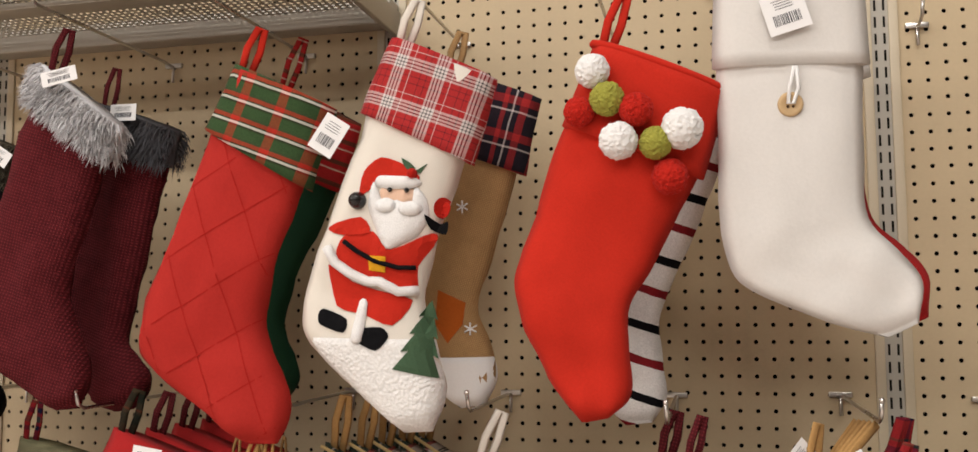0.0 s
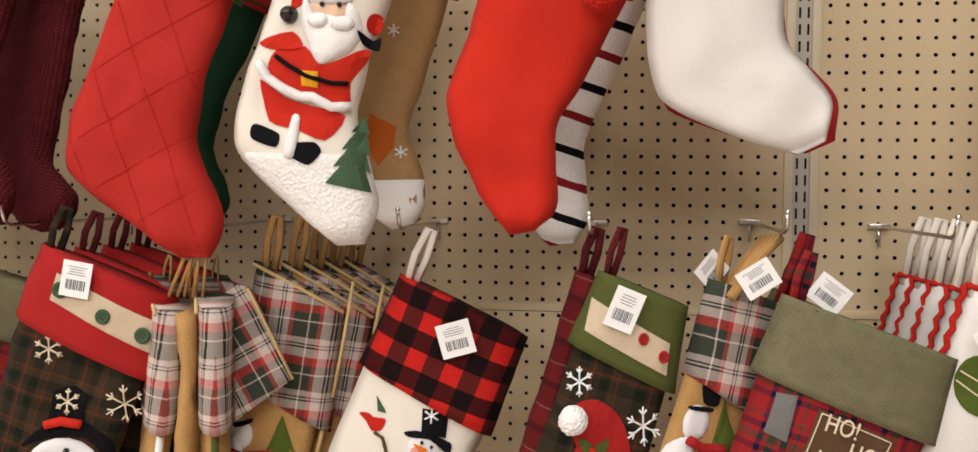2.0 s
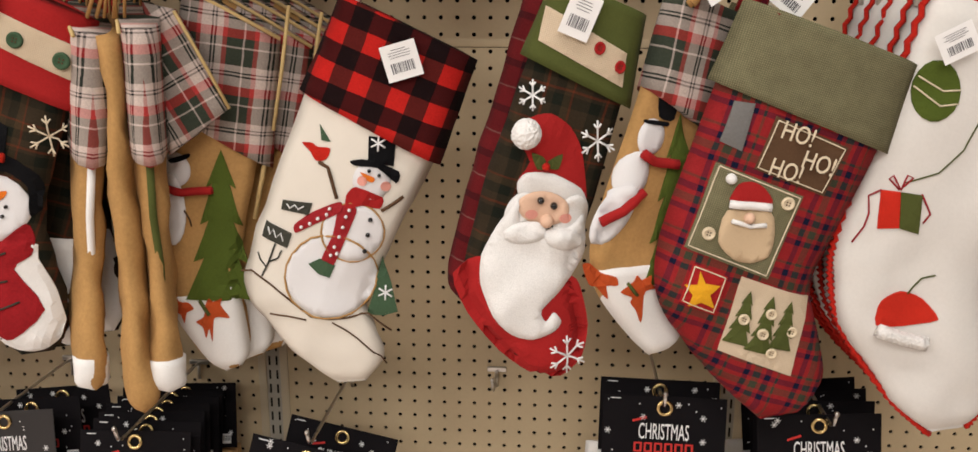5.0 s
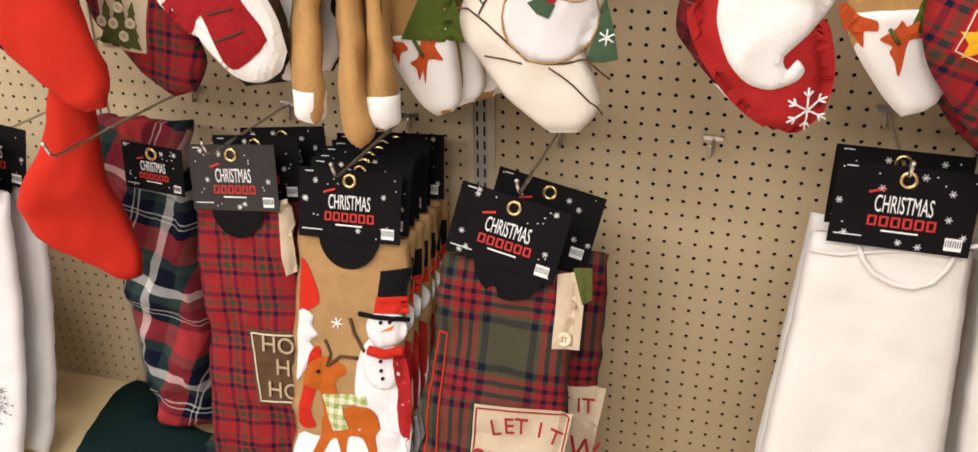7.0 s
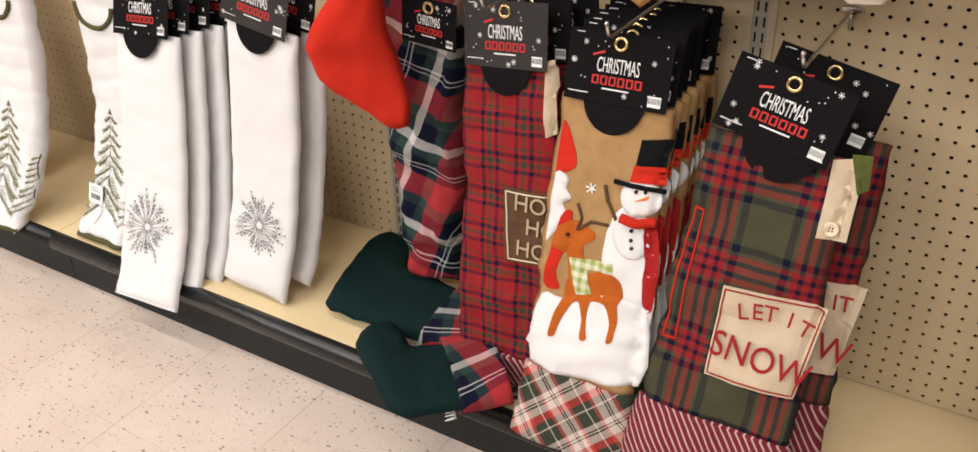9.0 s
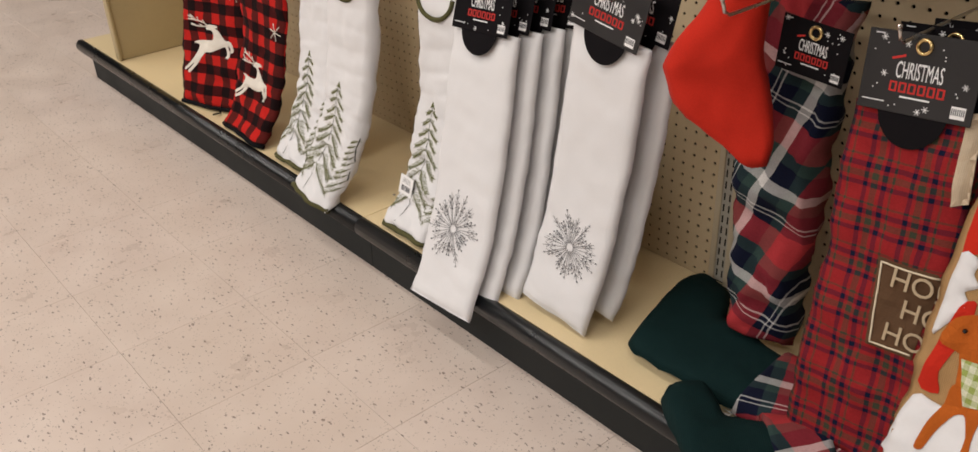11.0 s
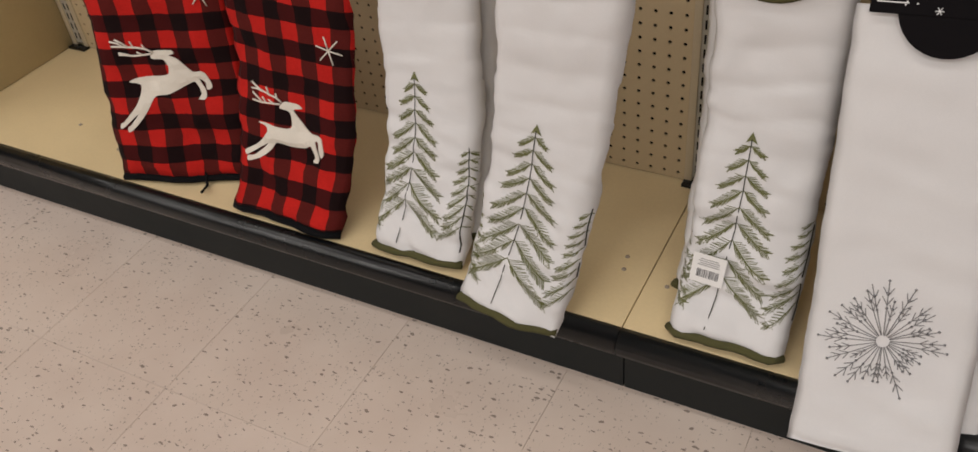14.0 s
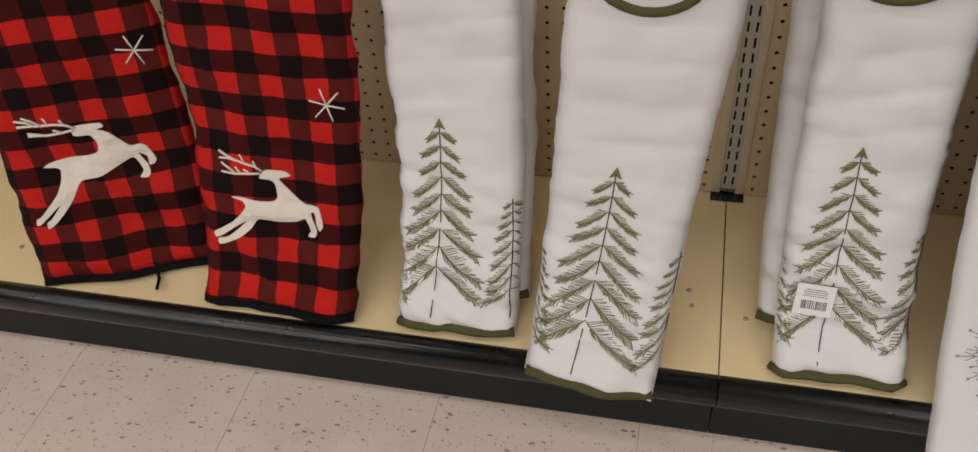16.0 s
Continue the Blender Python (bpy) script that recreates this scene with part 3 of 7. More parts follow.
def price_tag(parent, x, v, y, w=0.036, h=0.046, turn=15.0, strap=True):
    """White paper tag with a barcode and unreadable lines."""
    bm = box(-w / 2, w / 2, -0.0006, 0, -h / 2, h / 2)
    m = Matrix.Translation((x, y, -v)) @ Matrix.Rotation(radians(turn), 4, "Y")
    bmesh.ops.transform(bm, matrix=m, verts=bm.verts[:])
    tag = part("price_tag", bm, m_paper, parent, "white paper price tag with barcode", smooth=False)
    rng = random.Random(int(x * 1000) + int(v * 777))
    ink = bmesh.new()
    k = -w * 0.32
    while k < w * 0.32:
        t = rng.choice((0.0006, 0.001, 0.0016))
        join_bm(ink, box(k, k + t, -0.001, -0.0004, -h * 0.30, -h * 0.02))
        k += t + rng.choice((0.0008, 0.0014))
    for j in range(4):
        ww = w * rng.uniform(0.2, 0.34)
        join_bm(ink, box(-ww, ww, -0.001, -0.0004, h * (0.12 + 0.07 * j), h * (0.135 + 0.07 * j)))
    bmesh.ops.transform(ink, matrix=m, verts=ink.verts[:])
    tagged(part("printed_line", ink, m_ink, tag, smooth=False), kind="stuff")
    return tag


# ---- large structure ----
P = 0.0254
ROW0 = 0.165
DECK = 0.15
UPRIGHTS = (-130.5, -100.5, -70.5, -40.5, -10.5, 19.5, 49.5)
SEAM = ROW0 + 47 * P + 0.007
TOP = 2.30


def pegboard(name, c0, c1, z0, z1):
    """A hardboard panel with real round holes in every inch."""
    xs = [c * P for c in range(c0, c1 + 1)]
    zs = [ROW0 + k * P for k in range(0, 90) if z0 < ROW0 + k * P < z1]
    r, t, hp = 0.0034, 0.0025, P / 2
    ring = [(r * math.cos(math.pi * (2 * k + 1) / 8), r * math.sin(math.pi * (2 * k + 1) / 8)) for k in range(8)]
    verts, faces = [], []
    for x in xs:
        for z in zs:
            zh = z1 if z == zs[-1] else z + hp
            zl = z0 if z == zs[0] else z - hp
            b = len(verts)
            verts += [(x - hp, 0, zl), (x + hp, 0, zl), (x + hp, 0, zh), (x - hp, 0, zh)]
            verts += [(x + u, 0, z + w) for u, w in ring] + [(x + u, t, z + w) for u, w in ring]
            o = b + 4
            # ring indices run anticlockwise from 22.5 degrees
            faces += [(b + 1, b + 2, o + 0, o + 7), (b + 2, o + 1, o + 0), (b + 2, b + 3, o + 2, o + 1), (b + 3, o + 3, o + 2),
                      (b + 3, b + 0, o + 4, o + 3), (b + 0, o + 5, o + 4), (b + 0, b + 1, o + 6, o + 5), (b + 1, o + 7, o + 6)]
            faces += [(o + k, o + (k + 1) % 8, o + 8 + (k + 1) % 8, o + 8 + k) for k in range(8)]
    me = bpy.data.meshes.new(name)
    me.from_pydata(verts, [], faces)
    me.materials.append(m_board)
    ob = new(name, me)
    return tagged(ob, "tan pegboard back panel with rows of round holes", "pegboard", "gondola back panels", "structure")


for ua, ub in zip(UPRIGHTS, list(UPRIGHTS[1:]) + [63.5]):
    for z0, z1 in ((DECK + 0.002, SEAM - 0.001), (SEAM + 0.001, TOP)):
        pegboard("pegboard_panel", int(ua + 1.5), int(ub - 1.5), z0, z1)
# the unlit depth behind the holes, put in as a near-black sheet
backing = mesh_object("wall_back", box(-3.40, 1.62, 0.016, 0.06, 0.0, TOP + 0.02), m_holeshade, smooth=False)
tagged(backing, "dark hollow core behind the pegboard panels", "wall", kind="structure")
# thin lip where the stacked panels meet
tagged(mesh_object("trim_seam", box(-3.31, 1.60, -0.0025, -0.0002, SEAM, SEAM + 0.012, 0.0008), m_board), "tan hardboard edge where two panels meet", "trim", kind="structure")


def upright(col):
    x = col * P
    ob = thing("slotted_upright", Matrix.Translation((x, 0, 0)), "beige slotted steel upright between pegboard panels", "shelf upright", "gondola uprights")
    ob["kind"] = "structure"
    bm = box(-0.0255, -0.012, -0.004, 0.004, DECK + 0.004, TOP, 0.001)
    part("flange", bm, m_upright, ob)
    part("flange", box(0.012, 0.0255, -0.004, 0.004, DECK + 0.004, TOP, 0.001), m_upright, ob)
    part("slot_strip", box(-0.012, 0.012, -0.001, 0.004, DECK + 0.012, TOP), m_slotstrip, ob, "grey steel strip with two rows of slots", smooth=False)
    # slot openings drawn as solid bars, their shade put into the colour
    for sx in (-0.0062, 0.0062):
        bm = bmesh.new()
        k = 0
        while DECK + 0.03 + k * P < TOP:
            z = DECK + 0.03 + k * P
            join_bm(bm, box(sx - 0.0016, sx + 0.0016, -0.0016, -0.0004, z - 0.008, z + 0.008))
            k += 1
        part("slot_row", bm, m_holeshade, ob, "dark punched slots", smooth=False)
    part("foot", box(-0.026, 0.026, -0.02, 0.0, DECK + 0.0005, DECK + 0.006, 0.001), m_lip, ob, "dark steel foot")
    return ob


for u in UPRIGHTS:
    upright(u)

# base decks, bumper and kick plate in sections
LIPY = -0.3735
SECTIONS = [(-3.69, -70.5 * P), (-70.5 * P, -10.5 * P), (-10.5 * P, 49.5 * P), (49.5 * P, 1.62)]
for a, b in SECTIONS:
    d = mesh_object("base_deck", box(a + 0.0008, b - 0.0008, LIPY, 0.012, DECK - 0.02, DECK, 0.0012), m_deck, smooth=False)
    tagged(d, "cream painted steel base deck with scuffs", "shelf deck", "gondola base decks", "structure")
    prof = [(-0.374, DECK - 0.004), (-0.376, DECK + 0.001), (-0.384, DECK + 0.003), (-0.394, DECK + 0.001), (-0.401, DECK - 0.006), (-0.405, DECK - 0.015), (-0.405, DECK - 0.026), (-0.402, DECK - 0.034), (-0.390, DECK - 0.038), (-0.374, DECK - 0.038)]
    bm = bmesh.new()
    rows = [[bm.verts.new((x, y, z)) for y, z in prof] for x in (a + 0.0012, b - 0.0012)]
    for k in range(len(prof)):
        k2 = (k + 1) % len(prof)
        bm.faces.new((rows[0][k], rows[1][k], rows[1][k2], rows[0][k2]))
    bm.faces.new(rows[0][::-1]), bm.faces.new(rows[1])
    bmesh.ops.recalc_face_normals(bm, faces=bm.faces[:])
    lip = mesh_object("bumper_rail", bm, m_lip)
    tagged(lip, "glossy black rounded plastic bumper along the deck edge", "bumper rail", "gondola bumpers", "structure")
    kb = box(a + 0.001 + (0.02 if a < -3 else 0), b - 0.001, -0.364, -0.352, 0.002, DECK - 0.0395, 0.001)
    tagged(mesh_object("kick_plate", kb, m_kick, smooth=False), "charcoal steel kick plate under the deck", "kick plate", "gondola kick plates", "structure")
for sx, sy in ((-1.833, -0.255), (-1.838, -0.225), (-1.757, -0.268), (-2.9, -0.30), (-3.05, -0.26)):
    bm = bmesh.new()
    bmesh.ops.create_cone(bm, cap_ends=True, segments=12, radius1=0.004, radius2=0.0034, depth=0.0016, matrix=Matrix.Translation((sx, sy, DECK + 0.0006)))
    tagged(mesh_object("deck_rivet", bm, m_joint), "small dark rivet hole in the cream deck", "rivet", "deck rivets", "structure")

# solid end panel with folded front edge
endp = thing("end_panel", Matrix.Identity(4), "tan painted steel end panel standing on the deck", "end panel")
endp["kind"] = "structure"
part("sheet", box(-3.362, -3.342, -0.358, 0.0, DECK + 0.001, TOP, 0.002), m_endpanel, endp)
part("front_fold", box(-3.368, -3.334, -0.370, -0.3585, DECK + 0.001, TOP, 0.004), m_endpanel, endp, "rounded folded front edge")

# floor, far walls and ceiling
TILE = 0.3048
TX, TY = -2.498, -0.668
tagged(mesh_object("floor", box(-30, 18, -14, 3, -0.06, -0.0022), m_joint, smooth=False), "beige flecked vinyl tile shop floor", "floor", kind="structure")
floor_ob = bpy.data.objects["floor"]
for nm, b in (("wall_far_north", box(-30, 18, 2.9, 3.0, 0, 4.9)), ("wall_far_south", box(-30, 18, -14.1, -14.0, 0, 4.9)), ("wall_far_west", box(-30.1, -30.0, -14, 3, 0, 4.9)), ("wall_far_east", box(18.0, 18.1, -14, 3, 0, 4.9))):
    tagged(mesh_object(nm, b, m_wall, smooth=False), "plain painted shop wall", "wall", kind="structure")
tagged(mesh_object("ceiling", box(-30, 18, -14, 3, 4.9, 5.0), m_ceil, smooth=False), "plain white shop ceiling", "ceiling", kind="structure")
for lx, ly, watts in LAMPS:
    f = mesh_object("ceiling_light", box(lx - 1.25, lx + 1.25, ly - 0.16, ly + 0.16, LAMP_Z + 0.03, LAMP_Z + 0.10, 0.01), m_lampbody)
    tagged(f, "white fluorescent ceiling light housing", "ceiling light", "ceiling lights", "structure")

# perforated shelf over the upper stockings of the left sections
sh = thing("perforated_shelf", Matrix.Identity(4), "grey steel shelf with perforated underside above the stockings", "shelf")
SHX0, SHX1, SHZ = -1.80, -10.5 * P + 0.012, 2.135
vs, fs = [], []
cell, hr = 0.0125, 0.0040
nx, ny = int((SHX1 - SHX0 - 0.02) / cell), 24
for i in range(nx):
    for j in range(ny):
        cx, cy = SHX0 + 0.01 + (i + 0.5) * cell, -0.045 - (j + 0.5) * cell
        h = cell / 2
        k = len(vs)
        vs += [(cx - h, cy - h, SHZ), (cx + h, cy - h, SHZ), (cx + h, cy + h, SHZ), (cx - h, cy + h, SHZ)]
        vs += [(cx + hr * math.cos(math.pi * (2 * q + 1) / 4), cy + hr * math.sin(math.pi * (2 * q + 1) / 4), SHZ) for q in (2, 3, 0, 1)]
        fs += [(k + q, k + (q + 1) % 4, k + 4 + (q + 1) % 4, k + 4 + q) for q in range(4)]
me = bpy.data.meshes.new("perforated_sheet")
me.from_pydata(vs, [], fs)
me.materials.append(m_shelf)
ob = new("perforated_sheet", me)
ob.parent = sh
tagged(ob, "grey steel sheet with a close grid of holes", kind="stuff")
part("back_rail", box(SHX0, SHX1, -0.045, -0.004, SHZ - 0.030, SHZ + 0.012, 0.003), m_shelf, sh)
part("front_rail", box(SHX0, SHX1, -0.395, -0.346, SHZ - 0.022, SHZ + 0.022, 0.004), m_shelf, sh)
part("cross_rail", box(SHX0, SHX1, -0.205, -0.165, SHZ - 0.012, SHZ - 0.001, 0.002), m_shelf, sh)
part("bracket", box(SHX1 - 0.006, SHX1 + 0.004, -0.345, -0.004, SHZ - 0.045, SHZ - 0.002, 0.002), m_shelf, sh, "grey steel shelf bracket")


# ---- soft goods ----
def stocking_curves(w, hv, tu, tv, n=30, drop=0.0, heel=0.0):
    q = tu / w - 0.86
    left = catmull([(0, 0), (-0.01 * w + 0.38 * heel, 0.45 * hv), (-0.01 * w + 0.93 * heel, 0.86 * hv), (0.05 * w + heel, hv + 0.04 * w), (0.22 * w + 0.8 * heel, hv + (tv - hv) * 0.40), (0.6 * tu + 0.25 * heel, hv + (tv - hv) * 0.80), (0.90 * tu + 0.1 * heel, tv)], n)
    ru = tu + (0.18 - 0.16 * q) * w
    rv = tv - (0.30 + 0.24 * q) * w
    ru, rv = ru - 0.08 * heel, rv + 0.25 * heel
    iu, iv = (0.84 + 0.42 * q) * w, (0.93 - 0.20 * q) * hv
    right = catmull([(w, drop), (0.985 * w, 0.36 * hv), (0.55 * iu + 0.45 * w * 0.95, 0.68 * iv + 0.1 * hv), (iu, iv), (0.45 * iu + 0.55 * ru, 0.45 * iv + 0.55 * rv - 0.02 * w), (ru, rv), (tu + 0.09 * w, tv - 0.10 * w)], n)
    return left, right


def stocking(place, angle, yaw, w, hv, tu, tv, body, cuff=None, cuff_h=0.1, label="", depth=0.022, seed=0.0, group="", loop=None, cuff_turn=0.0, flare=0.008, lean=0.0, drop=0.012, toe=None, loop_h=0.06, name="christmas_stocking", cat="stocking", m=None, heel=0.0):
    """A hanging stocking: place is its upper back corner, angle how far it swings on its loop."""
    m = m or Matrix.Translation(place) @ Matrix.Rotation(radians(yaw), 4, "Z") @ Matrix.Rotation(radians(lean), 4, "X") @ Matrix.Rotation(radians(angle), 4, "Y")
    th = thing(name, m, label, cat, group)
    left, right = stocking_curves(w, hv, tu, tv, drop=drop, heel=heel)
    bm = loft(left, right, depth, taper_end=0.09, wrinkle=0.0046, seed=seed)
    bvh = bvh_of(bm)
    part("leg", bm, body, th)
    cb = bvh
    if cuff:
        cl = [Vector((-flare * (0.5 + i / 10), -0.004 + cuff_h * i / 10)) for i in range(11)]
        cr = [Vector((w + flare * (0.5 + i / 10), drop - 0.004 + cuff_h * i / 10 + cuff_turn * w * i / 10)) for i in range(11)]
        cm = loft(cl, cr, depth + 0.006, taper_end=0, wrinkle=0.002, seed=seed + 3)
        cb = bvh_of(cm)
        part("cuff", cm, cuff, th)
    lp = loop or body
    part("hanging_loop", sweep([(0.012, -0.004, -0.012), (0.006, -0.003, loop_h * 0.5), (0.010, 0, loop_h), (0.018, 0.003, loop_h), (0.022, 0.004, loop_h * 0.5), (0.020, 0.004, -0.012)], 0.0055, 6, flat=0.35), lp, th)
    if toe:
        tm, ts = toe
        k = int(len(left) * ts)
        bt = loft(left[k:], right[k:], depth + 0.0042, taper_end=0.24, wrinkle=0.0012, seed=seed + 9)
        bvh.trees.append(BVHTree.FromBMesh(bt))
        part("toe", bt, tm, th)
    return th, bvh, cb


def hook(x, z, length=0.30, tip=0.025, label="chrome wire display hook on the pegboard", rise=0.02, sag=0.0):
    """A straight wire peg hook with its plate; x, z on the board."""
    th = thing("peg_hook", Matrix.Translation((x, 0, z)), label, "peg hook", "pegboard hooks")
    part("wire", sweep([(0, 0.003, -0.004), (0, -0.012, -0.002), (0, -0.03, 0.0), (0, -length * 0.5, -sag), (0, -length + 0.012, 0), (0, -length, 0.006), (0, -length - 0.008, tip)], 0.0026, 8), m_chrome, th)
    pl = box(-0.016, 0.016, -0.006, -0.0005, -0.004, 0.004, 0.0012)
    part("plate", pl, m_chrome, th)
    part("prong", sweep([(0, -0.005, 0), (0, -0.006, -0.030)], 0.0026, 6), m_chrome, th)
    part("ball_tip", sphere_bm((0, -length - 0.008, tip), 0.0036), m_chrome, th)
    return th


def sphere_bm(c, r):
    bm = bmesh.new()
    bmesh.ops.create_uvsphere(bm, u_segments=10, v_segments=6, radius=r, matrix=Matrix.Translation(c))
    return bm


def plane_frame(tl, tr, bl, br):
    """Frame of a hanging panel from its corners: origin at the top middle, x along the top, -z down the cloth."""
    tl, tr, bl, br = (Vector(p) for p in (tl, tr, bl, br))
    top, bot = (tl + tr) / 2, (bl + br) / 2
    z = (top - bot).normalized()
    x = (tr - tl)
    x = (x - z * x.dot(z)).normalized()
    y = z.cross(x)
    m = Matrix((x, y, z)).transposed().to_4x4()
    m.translation = top
    return m, (tr - tl).length, (br - bl).length, (top - bot).length


def skirt(tl, tr, bl, br, body, label, depth=0.016, seed=0.0, group="", hem=None, hem_h=0.0, cat="tree skirt", name="folded_tree_skirt", wrinkle=0.004, binding=None, bow=0.0, quilt=False, crease=0.0035):
    """A tree skirt folded into a long panel."""
    m, wt, wb, h = plane_frame(tl, tr, bl, br)
    th = thing(name, m, label, cat, group)
    n = 110 if quilt else 64
    edge = 0.0015 if crease < 0.003 else 0.004
    L = [Vector((-(wt + (wb - wt) * i / n) / 2 + edge * noise.noise(Vector((i * 0.3, seed, 0))), h * i / n)) for i in range(n + 1)]
    R = [Vector(((wt + (wb - wt) * i / n) / 2 + edge * noise.noise(Vector((i * 0.3, seed, 5))), h * i / n)) for i in range(n + 1)]
    cut = n
    if hem:
        cut = int(n * (1 - hem_h / h))
    bm = loft(L[:cut + 1], R[:cut + 1], depth, cols=18, taper_end=0.0 if hem else 0.03, wrinkle=wrinkle, seed=seed, power=6, taper_top=True, crease=crease)
    for v in bm.verts:
        low = max(0.0, (-v.co.z / h - 0.55) / 0.45)
        fold = noise.noise(Vector((v.co.x * 7, v.co.z * 30 + v.co.x * 8, seed * 1.7)))
        v.co.y += fold * (0.0022 + (0.0105 if binding else 0.0045) * low)
        s = min(1.0, max(0.0, -v.co.z / h))
        if quilt:
            row = -v.co.z + 0.10 * v.co.x + 0.012 * noise.noise(Vector((v.co.x * 9, v.co.z * 6, seed)))
            v.co.y -= 0.0052 * abs(math.sin(math.pi * row / 0.052)) ** 0.45 * (1 if v.co.y < 0 else -1) * (0.55 + 0.45 * noise.noise(Vector((v.co.x * 16, v.co.z * 14, seed + 3))))
            v.co.y += low * 0.011 * noise.noise(Vector((v.co.x * 22, v.co.z * 48 + v.co.x * 20, seed + 8)))
        v.co.y += bow * (s - s ** 4) / 0.4725
    bm.normal_update()
    bvh = bvh_of(bm)
    part("panel", bm, body, th)
    if hem:
        hl = [p + Vector((-0.004 - 0.012 * k / (n - cut), 0)) for k, p in enumerate(L[cut:])]
        hr = [p + Vector((0.004 + 0.012 * k / (n - cut), 0)) for k, p in enumerate(R[cut:])]
        part("ruffle", loft(hl, hr, depth + 0.006, cols=24, taper_end=0.05, wrinkle=0.003, seed=seed + 4, power=6), hem, th)
    if binding:
        pts = [(x, front_y(bvh, x, -h + 0.012, -depth) - 0.001, -h + 0.003) for x in [(-0.5 + k / 10) * wb * 0.98 for k in range(11)]]
        part("bound_edge", sweep([(x, min(0.0, y + 0.003), z) for x, y, z in pts], 0.0068, 8, flat=1.3), binding, th)
    return th, bvh, wt, wb, h


@functools.lru_cache(maxsize=None)
def card_word():
    """The word on the cards, once, to be copied."""
    ob = words("lettering", "CHRISTMAS", 0.0315, 0, 0, m_print, None, 0, 0, "", 0.0003, 0.415)
    me = ob.data
    bpy.data.objects.remove(ob)
    return me


def hang_card(parent, x, v, y, w=0.172, h=0.118, turn=0.0, seed=1, grey=False, front=True):
    """Black display card with an eyelet, white flakes and plain bars for the printed mark."""
    bm = box(-w / 2, w / 2, -0.0012, 0, -h, 0, 0.0005, 1)
    m = Matrix.Translation((x, y, -v)) @ Matrix.Rotation(radians(turn), 4, "Y")
    bmesh.ops.transform(bm, matrix=m, verts=bm.verts[:])
    card = part("hang_card", bm, m_cardgrey if grey else m_card, parent, "black printed cardboard hanger card", smooth=False)
    rng = random.Random(seed)
    ring = sweep([(0.009 * math.cos(2 * math.pi * k / 18), -0.002, -0.016 + 0.009 * math.sin(2 * math.pi * k / 18)) for k in range(18)], 0.0028, 6, closed=True)
    bmesh.ops.transform(ring, matrix=m, verts=ring.verts[:])
    part("eyelet", ring, m_brass, card, "brass eyelet ring")
    pr = bmesh.new()

    def bar(bmx, cx, cz, bw, bh, t=0.0):
        b = box(-bw / 2, bw / 2, -0.0004, 0, -bh / 2, bh / 2)
        bmesh.ops.transform(b, matrix=m @ Matrix.Translation((cx, -0.0014, cz)) @ Matrix.Rotation(radians(t), 4, "Y"), verts=b.verts[:])
        join_bm(bmx, b)
    if front:
        for _ in range(26):
            fx, fz = rng.uniform(-w * 0.46, w * 0.46), rng.uniform(-h * 0.95, -h * 0.05)
            if abs(fx) < w * 0.30 and -h * 0.85 < fz < -h * 0.32 or abs(fx) < 0.016 and fz > -0.03:
                continue
            if rng.random() < 0.35:
                for a in (0, 60, 120):
                    bar(pr, fx, fz, 0.009, 0.0009, a)
            else:
                bar(pr, fx, fz, 0.0016, 0.0016, 45)
        me = card_word().copy()
        me.transform(m @ Matrix.Translation((0, -0.0016, -h * 0.475)) @ Matrix.Diagonal((w / 0.166, 1, h / 0.106, 1)))
        word = new("lettering", me)
        word.parent = card
        word["label"] = "white condensed capitals"
        bar(pr, 0.0, -h * 0.79, w * 0.26, h * 0.02)
        bar(pr, -w * 0.36, -h * 0.88, w * 0.2, h * 0.012)
        bar(pr, -w * 0.40, -h * 0.05, w * 0.08, h * 0.012)
        tagged(part("printed_mark", pr, m_print, card, "white printed flakes and lettering bars", smooth=False), kind="stuff")
        rd = bmesh.new()
        for k in range(6):
            gx = -w * 0.205 + k * w * 0.083
            for q in (-1, 1):
                bar(rd, gx + q * w * 0.025, -h * 0.675, w * 0.016, h * 0.125)
            bar(rd, gx, -h * 0.622, w * 0.05, h * 0.022)
            bar(rd, gx, -h * 0.728, w * 0.05, h * 0.022)
        bar(rd, -w * 0.20, -h * 0.31, w * 0.12, h * 0.03, -18)
        tagged(part("red_mark", rd, m_redprint, card, "red printed lettering bars", smooth=False), kind="stuff")
        lab = bmesh.new()
        bar(lab, w * 0.38, -h * 0.86, w * 0.12, h * 0.15)
        sticker = part("sticker", lab, m_paper, card, smooth=False)
        ink = bmesh.new()
        for k in range(7):
            b = box(-0.0006, 0.0006, -0.0008, 0, -h * 0.04, h * 0.04)
            bmesh.ops.transform(b, matrix=m @ Matrix.Translation((w * 0.33 + k * w * 0.0165, -0.0016, -h * 0.85)), verts=b.verts[:])
            join_bm(ink, b)
        part("barcode", ink, m_ink, sticker, smooth=False)
    return card


